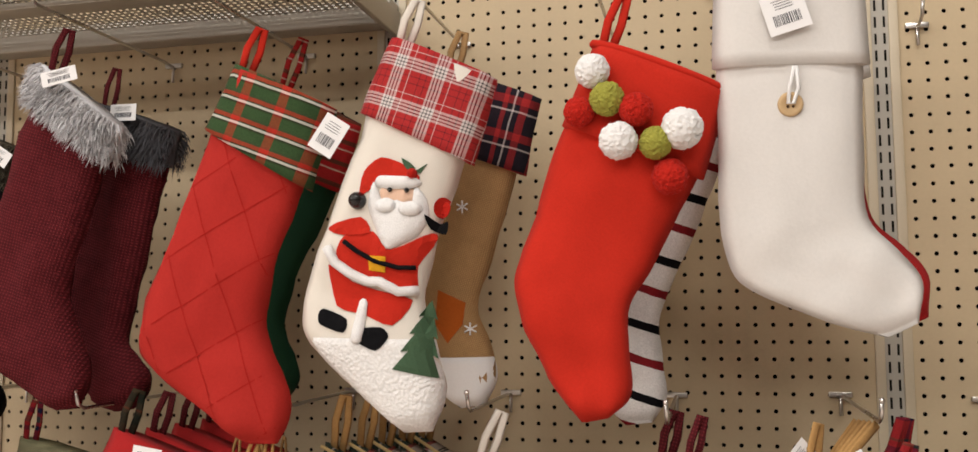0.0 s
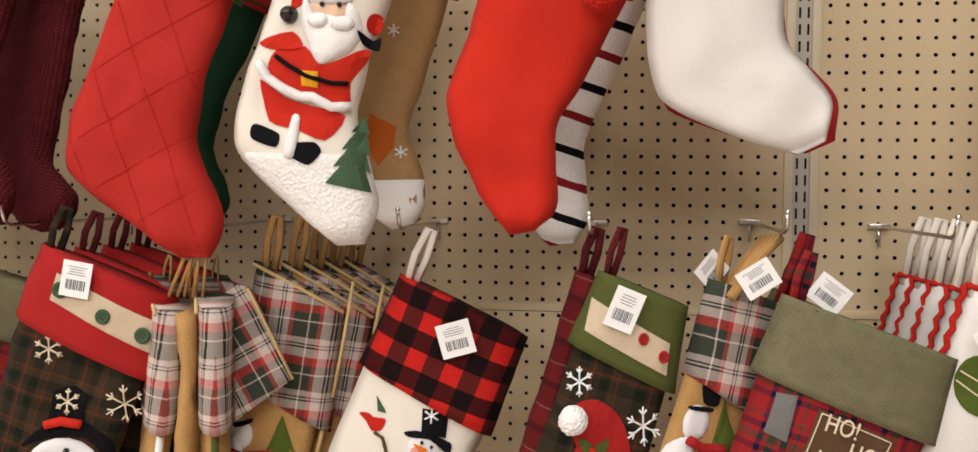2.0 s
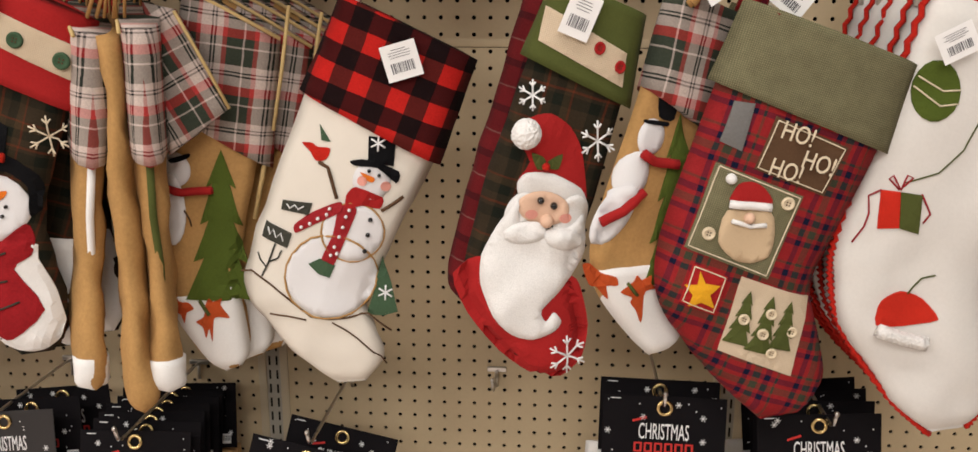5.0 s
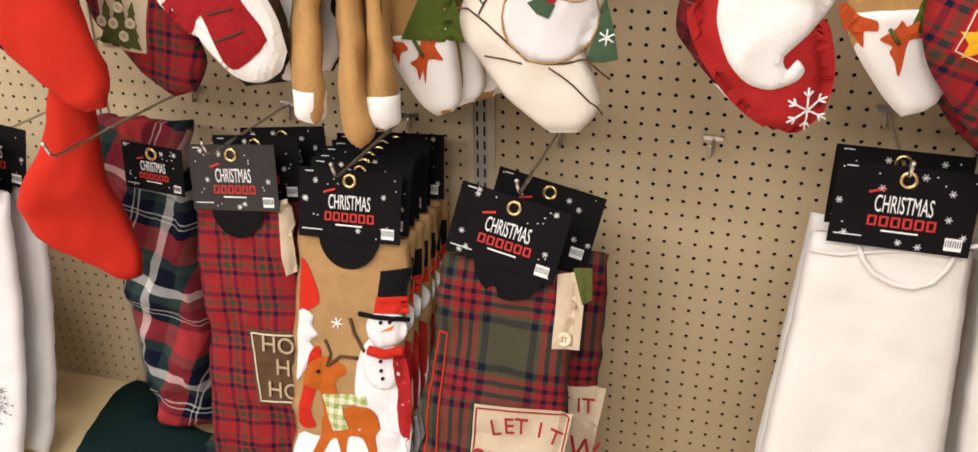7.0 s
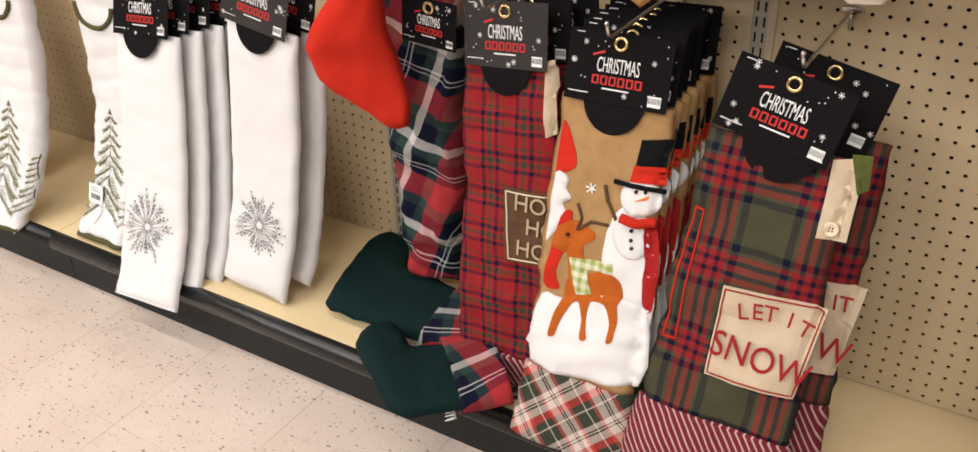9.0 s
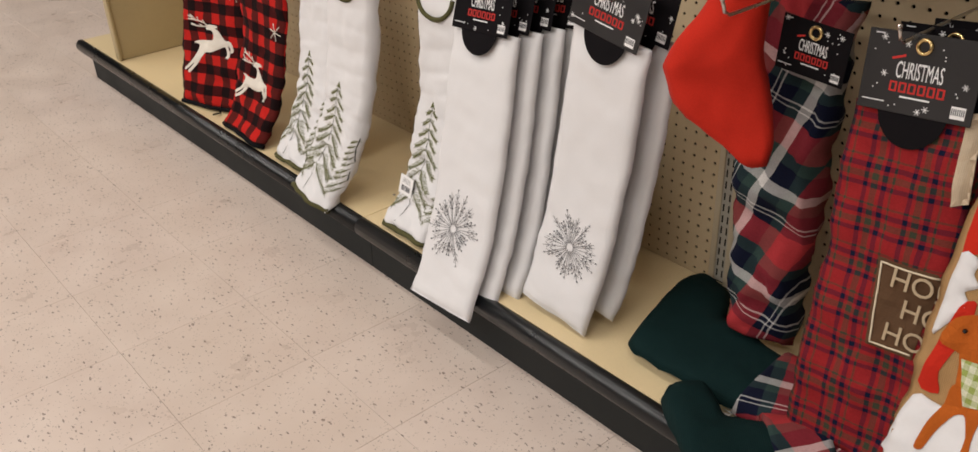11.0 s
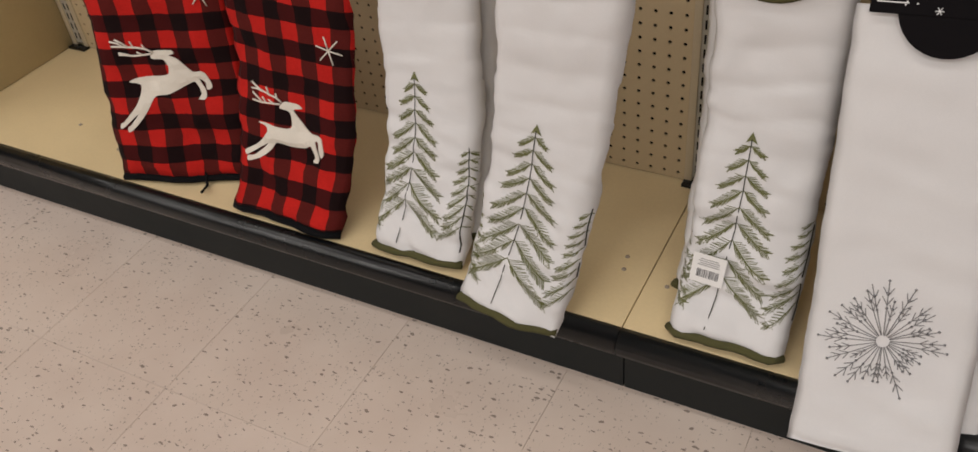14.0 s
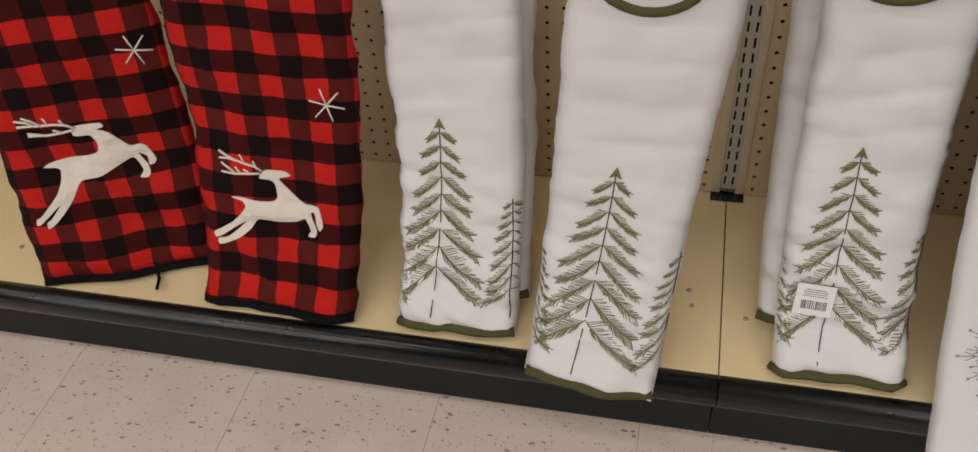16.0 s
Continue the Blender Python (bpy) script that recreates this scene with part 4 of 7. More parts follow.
def neck_tab(parent, x, v, y, rx, ry):
    """Black card tab that shows through the cut neck of a folded skirt."""
    pts = [(x + rx * math.cos(math.pi * k / 16), v + ry * math.sin(math.pi * k / 16)) for k in range(17)]
    bm = bmesh.new()
    f = bm.faces.new([bm.verts.new((px, y, -pv)) for px, pv in pts])
    ext = bmesh.ops.extrude_face_region(bm, geom=[f])
    for w in [g for g in ext["geom"] if isinstance(g, bmesh.types.BMVert)]:
        w.co.y -= 0.001
    bmesh.ops.recalc_face_normals(bm, faces=bm.faces[:])
    return part("neck_tab", bm, m_card, parent, "black card tab", smooth=False)


# upper row ---------------------------------------------------------------
for hx, hz, ln in ((-0.673, 2.071, 0.36), (-0.42, 2.071, 0.36), (-0.146, 2.071, 0.36), (0.108, 2.045, 0.36), (0.262, 2.12, 0.36), (0.546, 2.05, 0.04), (-0.95, 2.06, 0.36)):
    hook(hx, hz, ln)
UP = "stockings on the upper hooks"
s_maroon = stocking((-0.668, -0.33, 1.985), 17, 8, 0.130, 0.375, 0.190, 0.45, m_maroon, drop=0.055, label="maroon knit stocking with grey fur cuff on a hook", seed=1, group=UP, depth=0.03)
s_maroon_b = stocking((-0.665, -0.21, 1.955), 16, -14, 0.165, 0.375, 0.20, 0.43, m_maroon, label="maroon knit stocking with charcoal fur cuff behind another", seed=2, group=UP, depth=0.03)
s_brownfur = stocking((-0.905, -0.25, 1.93), 16, 5, 0.16, 0.36, 0.2, 0.43, m_black, label="dark knit stocking with brown fur cuff and tag", seed=3, group=UP)
s_quilt = stocking((-0.372, -0.33, 1.965), 21, 4, 0.150, 0.385, 0.225, 0.455, m_redvelvet, m_tartan_green, 0.095, "red quilted stocking with green tartan cuff", 0.026, 4, UP, m_red, 0.12)
s_dkgreen = stocking((-0.400, -0.15, 1.985), 24, -10, 0.165, 0.375, 0.20, 0.45, m_greenvelvet, m_tartan_red, 0.105, "dark green velvet stocking with red tartan cuff", 0.022, 5, UP, m_tartan_red, loop_h=0.08)
s_applique = stocking((-0.150, -0.33, 1.985), 20, 2, 0.145, 0.362, 0.205, 0.462, m_cream, m_redwhite, 0.105, "cream canvas stocking with red plaid cuff and felt winter figure", 0.022, 6, UP, m_cream, 0.05, toe=(m_sherpa, 0.62))
s_burlap = stocking((-0.130, -0.17, 1.985), 17, -6, 0.155, 0.36, 0.185, 0.455, m_burlap, m_darkcheck, 0.11, "tan burlap stocking with red plaid cuff and white toe", 0.02, 7, UP, m_burlap, toe=(m_white, 0.72))
s_pom = stocking((0.108, -0.33, 1.955), 20, 4, 0.170, 0.300, 0.148, 0.430, m_red, m_red, 0.105, label="bright red felt stocking with wool pompoms on its cuff", depth=0.024, seed=8, group=UP, loop=m_red, loop_h=0.08, drop=0.01, flare=0.004)
part("cuff_rim", sweep([(0.085 + 0.088 * math.cos(a), 0.004 + 0.027 * math.sin(a), 0.003 - 0.005 * math.cos(a)) for a in [2 * math.pi * k / 40 for k in range(40)]], 0.0052, 8, closed=True), m_red, s_pom[0], "rolled red felt rim")
s_stripe = stocking((0.122, -0.15, 1.935), 19, -8, 0.165, 0.300, 0.165, 0.430, m_stripes, label="white stocking with red and black stripes behind a red one", depth=0.02, seed=9, group=UP)
s_ivory = stocking((0.255, -0.33, 2.075), 0, 2, 0.165, 0.385, 0.195, 0.470, m_satin, m_satin, 0.158, "ivory satin stocking with deep cuff and wooden button", 0.015, 10, UP, m_satin, -0.05, 0.004)
s_deepred = stocking((0.268, -0.20, 2.075), 0, -6, 0.165, 0.385, 0.215, 0.465, m_darkred, m_white, 0.14, "deep red stocking behind an ivory satin one", 0.022, 11, UP)
s_far = stocking((0.79, -0.20, 2.02), 8, 0, 0.16, 0.36, 0.2, 0.46, m_buffalo_small, m_black, 0.09, "dark red plaid stocking with black piping", 0.022, 12, UP)
# middle row --------------------------------------------------------------
MID = "stockings on the middle hooks"
for hx, hz, ln in ((-0.95, 1.508, 0.3), (-0.868, 1.52, 0.35), (-0.60, 1.508, 0.33), (-0.33, 1.508, 0.33), (-0.068, 1.508, 0.27), (0.187, 1.508, 0.35), (0.42, 1.512, 0.33), (0.61, 1.508, 0.33)):
    hook(hx, hz, ln)
s_snowhead = stocking((-0.555, -0.31, 1.478), 18, 6, 0.195, 0.30, 0.218, 0.476, m_plaid_dark, m_darkred, 0.105, "dark plaid stocking with striped cuff and felt snowman face", 0.02, 13, MID, m_plaid_dark, 0.08)
for k in range(3):
    stocking((-0.545 + 0.012 * k, -0.25 + 0.055 * k, 1.47), 18 - k, 2 - 3 * k, 0.195, 0.30, 0.222, 0.478, m_plaid_dark, m_darkred, 0.105, "dark plaid stocking with red cuff hung behind its twin", 0.016, 14 + k, MID, m_maroon, 0.08, toe=(m_white, 0.60))
s_buffalo = stocking((-0.072, -0.24, 1.440), 22, 3, 0.188, 0.410, 0.195, 0.500, m_cream, m_buffalo, 0.135, "cream stocking with buffalo check cuff and painted snowman", 0.02, 20, MID, m_cream, 0.06, 0.006, loop_h=0.075)
s_beard = stocking((0.190, -0.335, 1.462), 16, 8, 0.140, 0.365, 0.150, 0.470, m_plaid_dark, m_green, 0.095, "dark plaid stocking with green cuff and white bearded felt face", 0.022, 21, MID, m_maroon, 0.10)
s_beard_b = stocking((0.165, -0.24, 1.455), 16, 0, 0.140, 0.385, 0.150, 0.480, m_plaid_maroon, None, 0.1, "dark red checked stocking with white toe behind another", 0.02, 22, MID, m_maroon, toe=(m_white, 0.78))
s_foxes = stocking((0.335, -0.30, 1.448), 14, 30, 0.120, 0.330, 0.120, 0.445, m_suede, m_plaid_multi, 0.12, "tan suede stocking with felt snowman, fir and fox", 0.02, 23, MID, m_suede, 0.3, toe=(m_white, 0.54), heel=-0.025)
s_patch = stocking((0.418, -0.335, 1.435), 17, 4, 0.212, 0.330, 0.225, 0.475, m_plaid_red, m_olive, 0.098, "red navy plaid stocking with olive burlap cuff and patches", 0.024, 24, MID, m_plaid_red, 0.04)
s_patch_b = stocking((0.425, -0.22, 1.43), 20, -4, 0.212, 0.330, 0.22, 0.475, m_plaid_red, m_olive, 0.098, "red plaid stocking hung behind its twin", 0.02, 25, MID, m_plaid_red)
s_trim = stocking((0.628, -0.31, 1.452), 15, 3, 0.220, 0.350, 0.225, 0.520, m_satin, None, 0.1, "white satin stocking with red trim and embroidered presents", 0.02, 26, MID, m_cream, loop_h=0.085)
for k in range(4):
    stocking((0.622 - 0.004 * k, -0.27 + 0.055 * k, 1.445), 14, -2 - 3 * k, 0.215, 0.345, 0.22, 0.51, m_satin, None, 0.1, "white satin stocking hung behind its twin", 0.012, 27 + k, MID, m_cream, loop_h=0.085)
for st, mat, tops in ((s_patch_b, m_plaid_red, (0.000, 0.085)), (s_foxes, m_suede, (0.060, 0.075))):
    for k in range(5):
        x0 = 0.004 + 0.007 * k
        part("hanging_loop", sweep([(x0, -0.045 + 0.016 * k, -0.014), (x0 * 0.8 + tops[0] * 0.5, -0.040 + 0.014 * k, tops[1] * 0.5), (x0 * 0.6 + tops[0], -0.036 + 0.014 * k, tops[1])], 0.0058, 6, flat=0.4), mat, st[0])
# tan stockings seen edge on and their twins behind


def lined(st, w, cuff_h, depth, back, drop=0.012):
    """Pale lining that shows along a cuff's rim and one seam."""
    th = st[0]
    u = -0.009 if back else w + 0.009
    part("cuff_lining", sweep([(u, -depth * 0.6, -0.002), (u, -depth * 0.7, -cuff_h * 0.5), (u * 0.98, -depth * 0.6, -cuff_h)], 0.0026, 6), m_lining, th, "pale yellow cuff lining edge")
    part("rim_lining", sweep([(-0.004, -depth - 0.004, 0.001), (w * 0.5, -depth - 0.007, 0.003 - drop * 0.5), (w + 0.004, -depth - 0.004, 0.002 - drop)], 0.0026, 6), m_lining, th, "pale yellow lining rim")
    if not back:
        part("front_seam", sweep([(w - 0.001, 0, -cuff_h), (w * 0.985, -0.002, -0.22), (w * 0.94, 0.002, -0.30)], 0.0034, 6), m_lining, th, "pale yellow seam binding")


for k, (bx, by, yw, sw) in enumerate(((-0.428, -0.215, -57, 6), (-0.386, -0.215, -68, 1), (-0.352, -0.215, -66, 3))):
    st = stocking((bx, by, 1.432 - 0.012 * (k == 1)), sw, yw, 0.125, 0.38, 0.150, 0.505 + 0.015 * (k == 1), m_suede, m_plaid_multi if k != 1 else None, 0.155, "tan suede stocking turned edge on with white toe" if k != 1 else "tan suede stocking turned edge on between two others", 0.0185, 31 + k, MID, m_suede, 0.1, 0.010, toe=(m_white, 0.78) if k != 1 else None, loop_h=0.03, drop=0.03, lean=-5 if k == 0 else 0)
    inv = st[0].matrix_world.inverted()
    for q in (-1, 1):
        strap = [Vector((bx + 0.055 - 0.02 * k + 0.006 * q, -0.300, 1.415)), Vector((-0.342 + 0.010 * k + 0.005 * q, -0.318, 1.470)), Vector((-0.334 + 0.006 * k + 0.003 * q, -0.322 + 0.012 * k, 1.520))]
        part("hanging_strap", sweep([inv @ p for p in strap], 0.0058, 6, flat=0.4), m_suede, st[0])
    if k != 1:
        part("edge_binding", sweep([(0.128, 0.0, -0.17), (0.124, -0.002, -0.26), (0.112, 0.002, -0.33), (0.128, 0.0, -0.39)], 0.0055, 6), m_white if k == 0 else m_green, st[0], "white seam binding" if k == 0 else "green seam binding")
        lined(st, 0.125, 0.155, 0.0185, True, 0.03)
s_fir = stocking((-0.285, -0.215, 1.452), 9, 8, 0.125, 0.415, 0.112, 0.533, m_suede, m_plaid_multi, 0.165, "tan suede stocking with plaid cuff, felt fir and fox", 0.018, 35, MID, m_suede, 0.12, toe=(m_white, 0.52), loop_h=0.07, drop=0.048)
lined(s_fir, 0.128, 0.17, 0.018, False, 0.048)
flap = loft([Vector((-0.042 + 0.054 * i / 10, 0.026 + 0.19 * i / 10)) for i in range(11)], [Vector((0.0 + 0.081 * i / 10, 0.028 + 0.114 * i / 10)) for i in range(11)], 0.005, taper_end=0, wrinkle=0.004, seed=5)
bmesh.ops.transform(flap, matrix=Matrix.Translation((0, -0.052, 0)), verts=flap.verts[:])
fp = part("cuff_flap", flap, m_plaid_flap, s_fir[0], "turned out corner of the plaid cuff")
part("flap_lining", sweep([(0.002, -0.056, -0.030), (0.042, -0.058, -0.085), (0.082, -0.056, -0.143)], 0.0024, 6), m_lining, fp, "pale yellow lining edge")
for k in range(4):
    st = stocking((-0.262 + 0.020 * k, -0.175 + 0.035 * k, 1.450), 11, 6 - 4 * k, 0.140, 0.41, 0.125, 0.525, m_suede, m_plaid_multi, 0.15, "tan suede stocking with plaid cuff behind its twin", 0.012, 36 + k, MID, m_suede, 0.12, toe=(m_white, 0.54), loop_h=0.07, drop=0.052)
    lined(st, 0.140, 0.16, 0.012, False, 0.052)
s_red_mid = stocking((-0.858, -0.325, 1.455), 10, 4, 0.155, 0.40, 0.19, 0.525, m_red, label="bright red felt stocking on a middle hook", depth=0.024, seed=43, group=MID, loop=m_red)
s_teal = stocking((-0.99, -0.28, 1.46), 14, 5, 0.17, 0.34, 0.2, 0.46, m_plaid_wool, m_olive, 0.09, "blue and red wool plaid stocking with olive cuff", 0.02, 41, MID)
s_patch_l = stocking((-0.795, -0.20, 1.445), 10, 0, 0.20, 0.37, 0.2, 0.52, m_plaid_red, m_olive, 0.09, "red plaid stocking with fir patch on a far hook", 0.02, 42, MID)

# lower row ---------------------------------------------------------------
LOW = "folded tree skirts on the lower hooks"
STACKS = {}


def stack(corners, body, label, count, step, hem=None, hem_h=0.0, seed=50, card=True, turn=0.0, grey=False, drift=0.0, depth=0.014, tab=True, cardx=0.0, cw=0.166, binding=None, gap=0.0, drop=0.0, wrinkle=0.005, bow=0.0, quilt=False, ch=0.106, crease=0.0035):
    """A run of alike skirts on one hook, the nearest first."""
    first = None
    rng = random.Random(seed)
    for k in range(count):
        off = Vector((drift * k, step * k, rng.uniform(-0.004, 0.004) * (k > 0) + drop * k))
        cs = [Vector(c) + off for c in corners]
        if k:
            cs[2] += Vector((rng.uniform(-0.01, 0.015), 0.3 * step * k, 0.012 * k))
            cs[3] += Vector((rng.uniform(-0.01, 0.015), 0.3 * step * k, 0.012 * k))
        res = skirt(*cs, body, label if k == 0 else label.split(" with ")[0] + " hung behind its twin", depth, seed + k, LOW, hem, hem_h, binding=binding, wrinkle=wrinkle, bow=bow, quilt=quilt, crease=crease)
        if card:
            th, bvh, wt, wb, h = res
            hang_card(th, cardx + rng.uniform(-0.006, 0.006) * (k > 0), 0.006 - ch - gap, -depth - 0.004, cw, ch, turn + rng.uniform(-2, 2) * (k > 0), seed + k, grey and k == 0, front=True)
            if tab:
                neck_tab(th, cardx, -0.004 - gap, -depth - 0.003, wt * 0.27, 0.055)
        first = first or res
        STACKS.setdefault(label, []).append(res)
    return first


for hx, hz, ln in ((-0.395, 0.835, 0.30), (-0.13, 0.830, 0.28), (-0.62, 0.835, 0.27), (-0.85, 0.980, 0.30), (-0.812, 0.853, 0.375), (-1.09, 0.80, 0.30), (-1.41, 0.78, 0.30), (0.357, 0.905, 0.28), (0.58, 0.885, 0.28), (0.1143, 0.8385, 0.10)):
    hook(hx, hz, ln)
k_tan = stack([(-0.487, -0.255, 0.722), (-0.302, -0.255, 0.728), (-0.480, -0.425, 0.165), (-0.285, -0.425, 0.150)], m_burlap, "tan burlap tree skirt with felt snowman, figure and reindeer", 7, 0.030, m_plaid_bias, 0.13, 60)
k_let = stack([(-0.247, -0.262, 0.725), (-0.047, -0.262, 0.702), (-0.285, -0.425, 0.165), (-0.045, -0.425, 0.165)], m_plaid_olive, "olive and red plaid tree skirt with stitched linen patch", 2, 0.075, m_herring, 0.14, 70, turn=10, drift=0.034, cardx=0.005)
k_ho = stack([(-0.686, -0.225, 0.742), (-0.512, -0.225, 0.735), (-0.655, -0.33, 0.17), (-0.45, -0.33, 0.16)], m_plaid_red, "red plaid tree skirt with brown lettered patch", 3, 0.045, m_herring, 0.06, 75, grey=True, drift=0.02, cw=0.152)
k_white = stack([(0.256, -0.26, 0.812), (0.450, -0.26, 0.816), (0.205, -0.37, 0.160), (0.475, -0.37, 0.160)], m_satin, "ivory satin tree skirt with red corded edge", 2, 0.05, None, 0, 80, tab=False, cardx=0.005, wrinkle=0.0025, crease=0.0018)
k_white2 = stack([(0.47, -0.24, 0.785), (0.68, -0.24, 0.79), (0.49, -0.33, 0.16), (0.72, -0.33, 0.16)], m_satin, "ivory satin tree skirt beside its twin", 4, 0.04, None, 0, 85, tab=False, wrinkle=0.0025, crease=0.0018)
k_burst = stack([(-1.56, -0.248, 0.648), (-1.362, -0.243, 0.668), (-1.527, -0.435, 0.1), (-1.322, -0.434, 0.11)], m_whitecotton, "white cotton tree skirt with silver beaded starburst", 5, 0.036, None, 0, 90, drift=0.026, drop=0.004, bow=0.025, wrinkle=0.0016, crease=0.0012)
k_burst2 = stack([(-1.224, -0.24, 0.722), (-1.04, -0.24, 0.724), (-1.268, -0.335, 0.17), (-1.085, -0.345, 0.16)], m_whitecotton, "white cotton tree skirt with silver starburst on a hook", 2, 0.050, None, 0, 95, drift=0.022, grey=True, turn=4, bow=0.025, wrinkle=0.0016, crease=0.0012)
k_fir1 = stack([(-2.268, -0.19, 0.775), (-2.078, -0.19, 0.775), (-2.242, -0.358, 0.158), (-2.071, -0.356, 0.158)], m_whitecotton, "white quilted tree skirt with embroidered olive fir", 2, 0.05, None, 0, 100, card=False, binding=m_oliveedge, depth=0.022, wrinkle=0.003, bow=0.06, quilt=True, crease=0.0022)
k_fir2 = stack([(-2.005, -0.255, 0.777), (-1.805, -0.255, 0.777), (-2.045, -0.412, 0.166), (-1.876, -0.430, 0.140)], m_whitecotton, "white quilted tree skirt with embroidered fir over the deck edge", 1, 0.05, None, 0, 105, card=False, binding=m_oliveedge, depth=0.022, wrinkle=0.003, bow=0.065, quilt=True, crease=0.0022)
k_fir3 = stack([(-1.735, -0.19, 0.773), (-1.56, -0.19, 0.773), (-1.726, -0.350, 0.158), (-1.559, -0.356, 0.158)], m_whitecotton, "white quilted tree skirt with fir and price sticker", 2, 0.06, None, 0, 110, card=False, binding=m_oliveedge, depth=0.022, wrinkle=0.003, drift=-0.03, bow=0.06, quilt=True, crease=0.0022)
k_deer1 = stack([(-2.83, -0.265, 0.84), (-2.6, -0.18, 0.84), (-2.815, -0.345, 0.157), (-2.534, -0.305, 0.157)], m_buffalo_small, "red black buffalo check tree skirt with felt deer", 1, 0.05, None, 0, 115, card=False, binding=m_black, bow=0.02)
k_deer2 = stack([(-2.55, -0.225, 0.84), (-2.27, -0.225, 0.84), (-2.538, -0.362, 0.157), (-2.307, -0.362, 0.157)], m_buffalo_small, "red black buffalo check tree skirt with deer and snowflake", 1, 0.05, None, 0, 120, card=False, binding=m_black, bow=0.05)
# red stocking on a low hook, wool plaid bundle and green stockings on the deck
s_low = stocking((-0.879, -0.275, 0.925), 0, 29, 0.060, 0.205, 0.078, 0.345, m_red, label="plain red felt stocking on a low hook", depth=0.022, seed=130, loop_h=0.03, heel=-0.090)
k_wool = skirt((-0.935, -0.12, 0.80), (-0.755, -0.12, 0.85), (-0.900, -0.13, 0.187), (-0.785, -0.13, 0.20), m_plaid_wool, "navy red and white wool plaid tree skirt hanging in folds", 0.04, 131, "", name="wool_tree_skirt", wrinkle=0.012)
hang_card(k_wool[0], 0.06, 0.02, -0.06, 0.115, 0.085, 4, 132)


def lying(x, y, z, heading, flip, pitch=0.0):
    """Pose of a stocking laid flat: heading is the way from cuff to heel."""
    a = radians(heading)
    zz = Vector((-math.cos(a), -math.sin(a), pitch))
    zz.normalize()
    yy = Vector((0, 0, -1.0 if not flip else 1.0))
    yy = (yy - zz * yy.dot(zz)).normalized()
    xx = yy.cross(zz)
    mm = Matrix((xx, yy, zz)).transposed().to_4x4()
    mm.translation = (x, y, z)
    return mm


s_lay1 = stocking(None, 0, 0, 0.185, 0.320, 0.285, 0.400, m_darkgreen, m_plaid_wool, 0.10, "dark green knit stocking with plaid cuff lying on the deck", 0.022, 140, "stockings lying on the deck", m_darkgreen, m=lying(-0.660, -0.315, DECK + 0.026, 182, True, 0.0))
s_lay2 = stocking(None, 0, 0, 0.185, 0.185, 0.250, 0.255, m_darkgreen, m_plaid_wool, 0.09, "dark green knit stocking with fringed plaid cuff over the deck edge", 0.026, 141, "stockings lying on the deck", m_darkgreen, m=lying(-0.500, -0.408, DECK + 0.056, 222, True, 0.03))

# ---- felt, embroidery and trimmings on the soft goods ----
th, bvh, cb = s_applique[0], s_applique[1], s_applique[2]
applique("hat", [(0.034, 0.201), (0.029, 0.172), (0.045, 0.148), (0.073, 0.147), (0.102, 0.156), (0.093, 0.167), (0.055, 0.177), (0.044, 0.193)], m_red, th, bvh, puff=0.001)
applique("face", ellipse(0.082, 0.185, 0.0239, 0.0159, 18, -10), m_skin, th, bvh, puff=0.002)
applique("beard", [(0.047, 0.180), (0.050, 0.210), (0.067, 0.231), (0.092, 0.254), (0.108, 0.242), (0.124, 0.225), (0.129, 0.200), (0.118, 0.178), (0.101, 0.169), (0.104, 0.192), (0.085, 0.192), (0.068, 0.201)], m_plush, th, bvh, puff=0.004)
applique("moustache", ellipse(0.073, 0.203, 0.0136, 0.0096, 18, -18), m_plush, th, bvh, puff=0.004)
applique("moustache", ellipse(0.105, 0.197, 0.0150, 0.0095, 18, -18), m_plush, th, bvh, puff=0.004)
applique("hat_brim", [(0.049, 0.181), (0.053, 0.170), (0.095, 0.159), (0.107, 0.163), (0.096, 0.174), (0.058, 0.185)], m_plush, th, bvh, puff=0.004)
dome("eye", 0.071, 0.183, 0.0032, m_bead, th, bvh, squash=1.6)
dome("eye", 0.093, 0.177, 0.0032, m_bead, th, bvh, squash=1.6)
dome("bell", 0.035, 0.209, 0.0113, m_bead, th, bvh, squash=1.6)
applique("coat", [(0.033, 0.256), (0.068, 0.239), (0.092, 0.254), (0.112, 0.242), (0.137, 0.217), (0.146, 0.222), (0.135, 0.262), (0.142, 0.292), (0.094, 0.299), (0.055, 0.298), (0.031, 0.282)], m_red, th, bvh, puff=0.001)
applique("sleeve", [(0.006, 0.253), (0.046, 0.227), (0.065, 0.242), (0.026, 0.257)], m_red, th, bvh, puff=0.001)
stitch_lines("belt", [[(0.036, 0.263), (0.057, 0.269), (0.084, 0.273), (0.114, 0.271), (0.134, 0.264)]], 0.0032, m_black, th, bvh)
applique("buckle", [(0.072, 0.269), (0.095, 0.263), (0.100, 0.282), (0.080, 0.286)], m_gold, th, bvh, puff=0.001)
stitch_lines("coat_hem", [[(0.017, 0.277), (0.035, 0.292), (0.059, 0.298), (0.082, 0.300), (0.098, 0.295), (0.124, 0.299), (0.145, 0.290)]], 0.0065, m_plush, th, bvh)
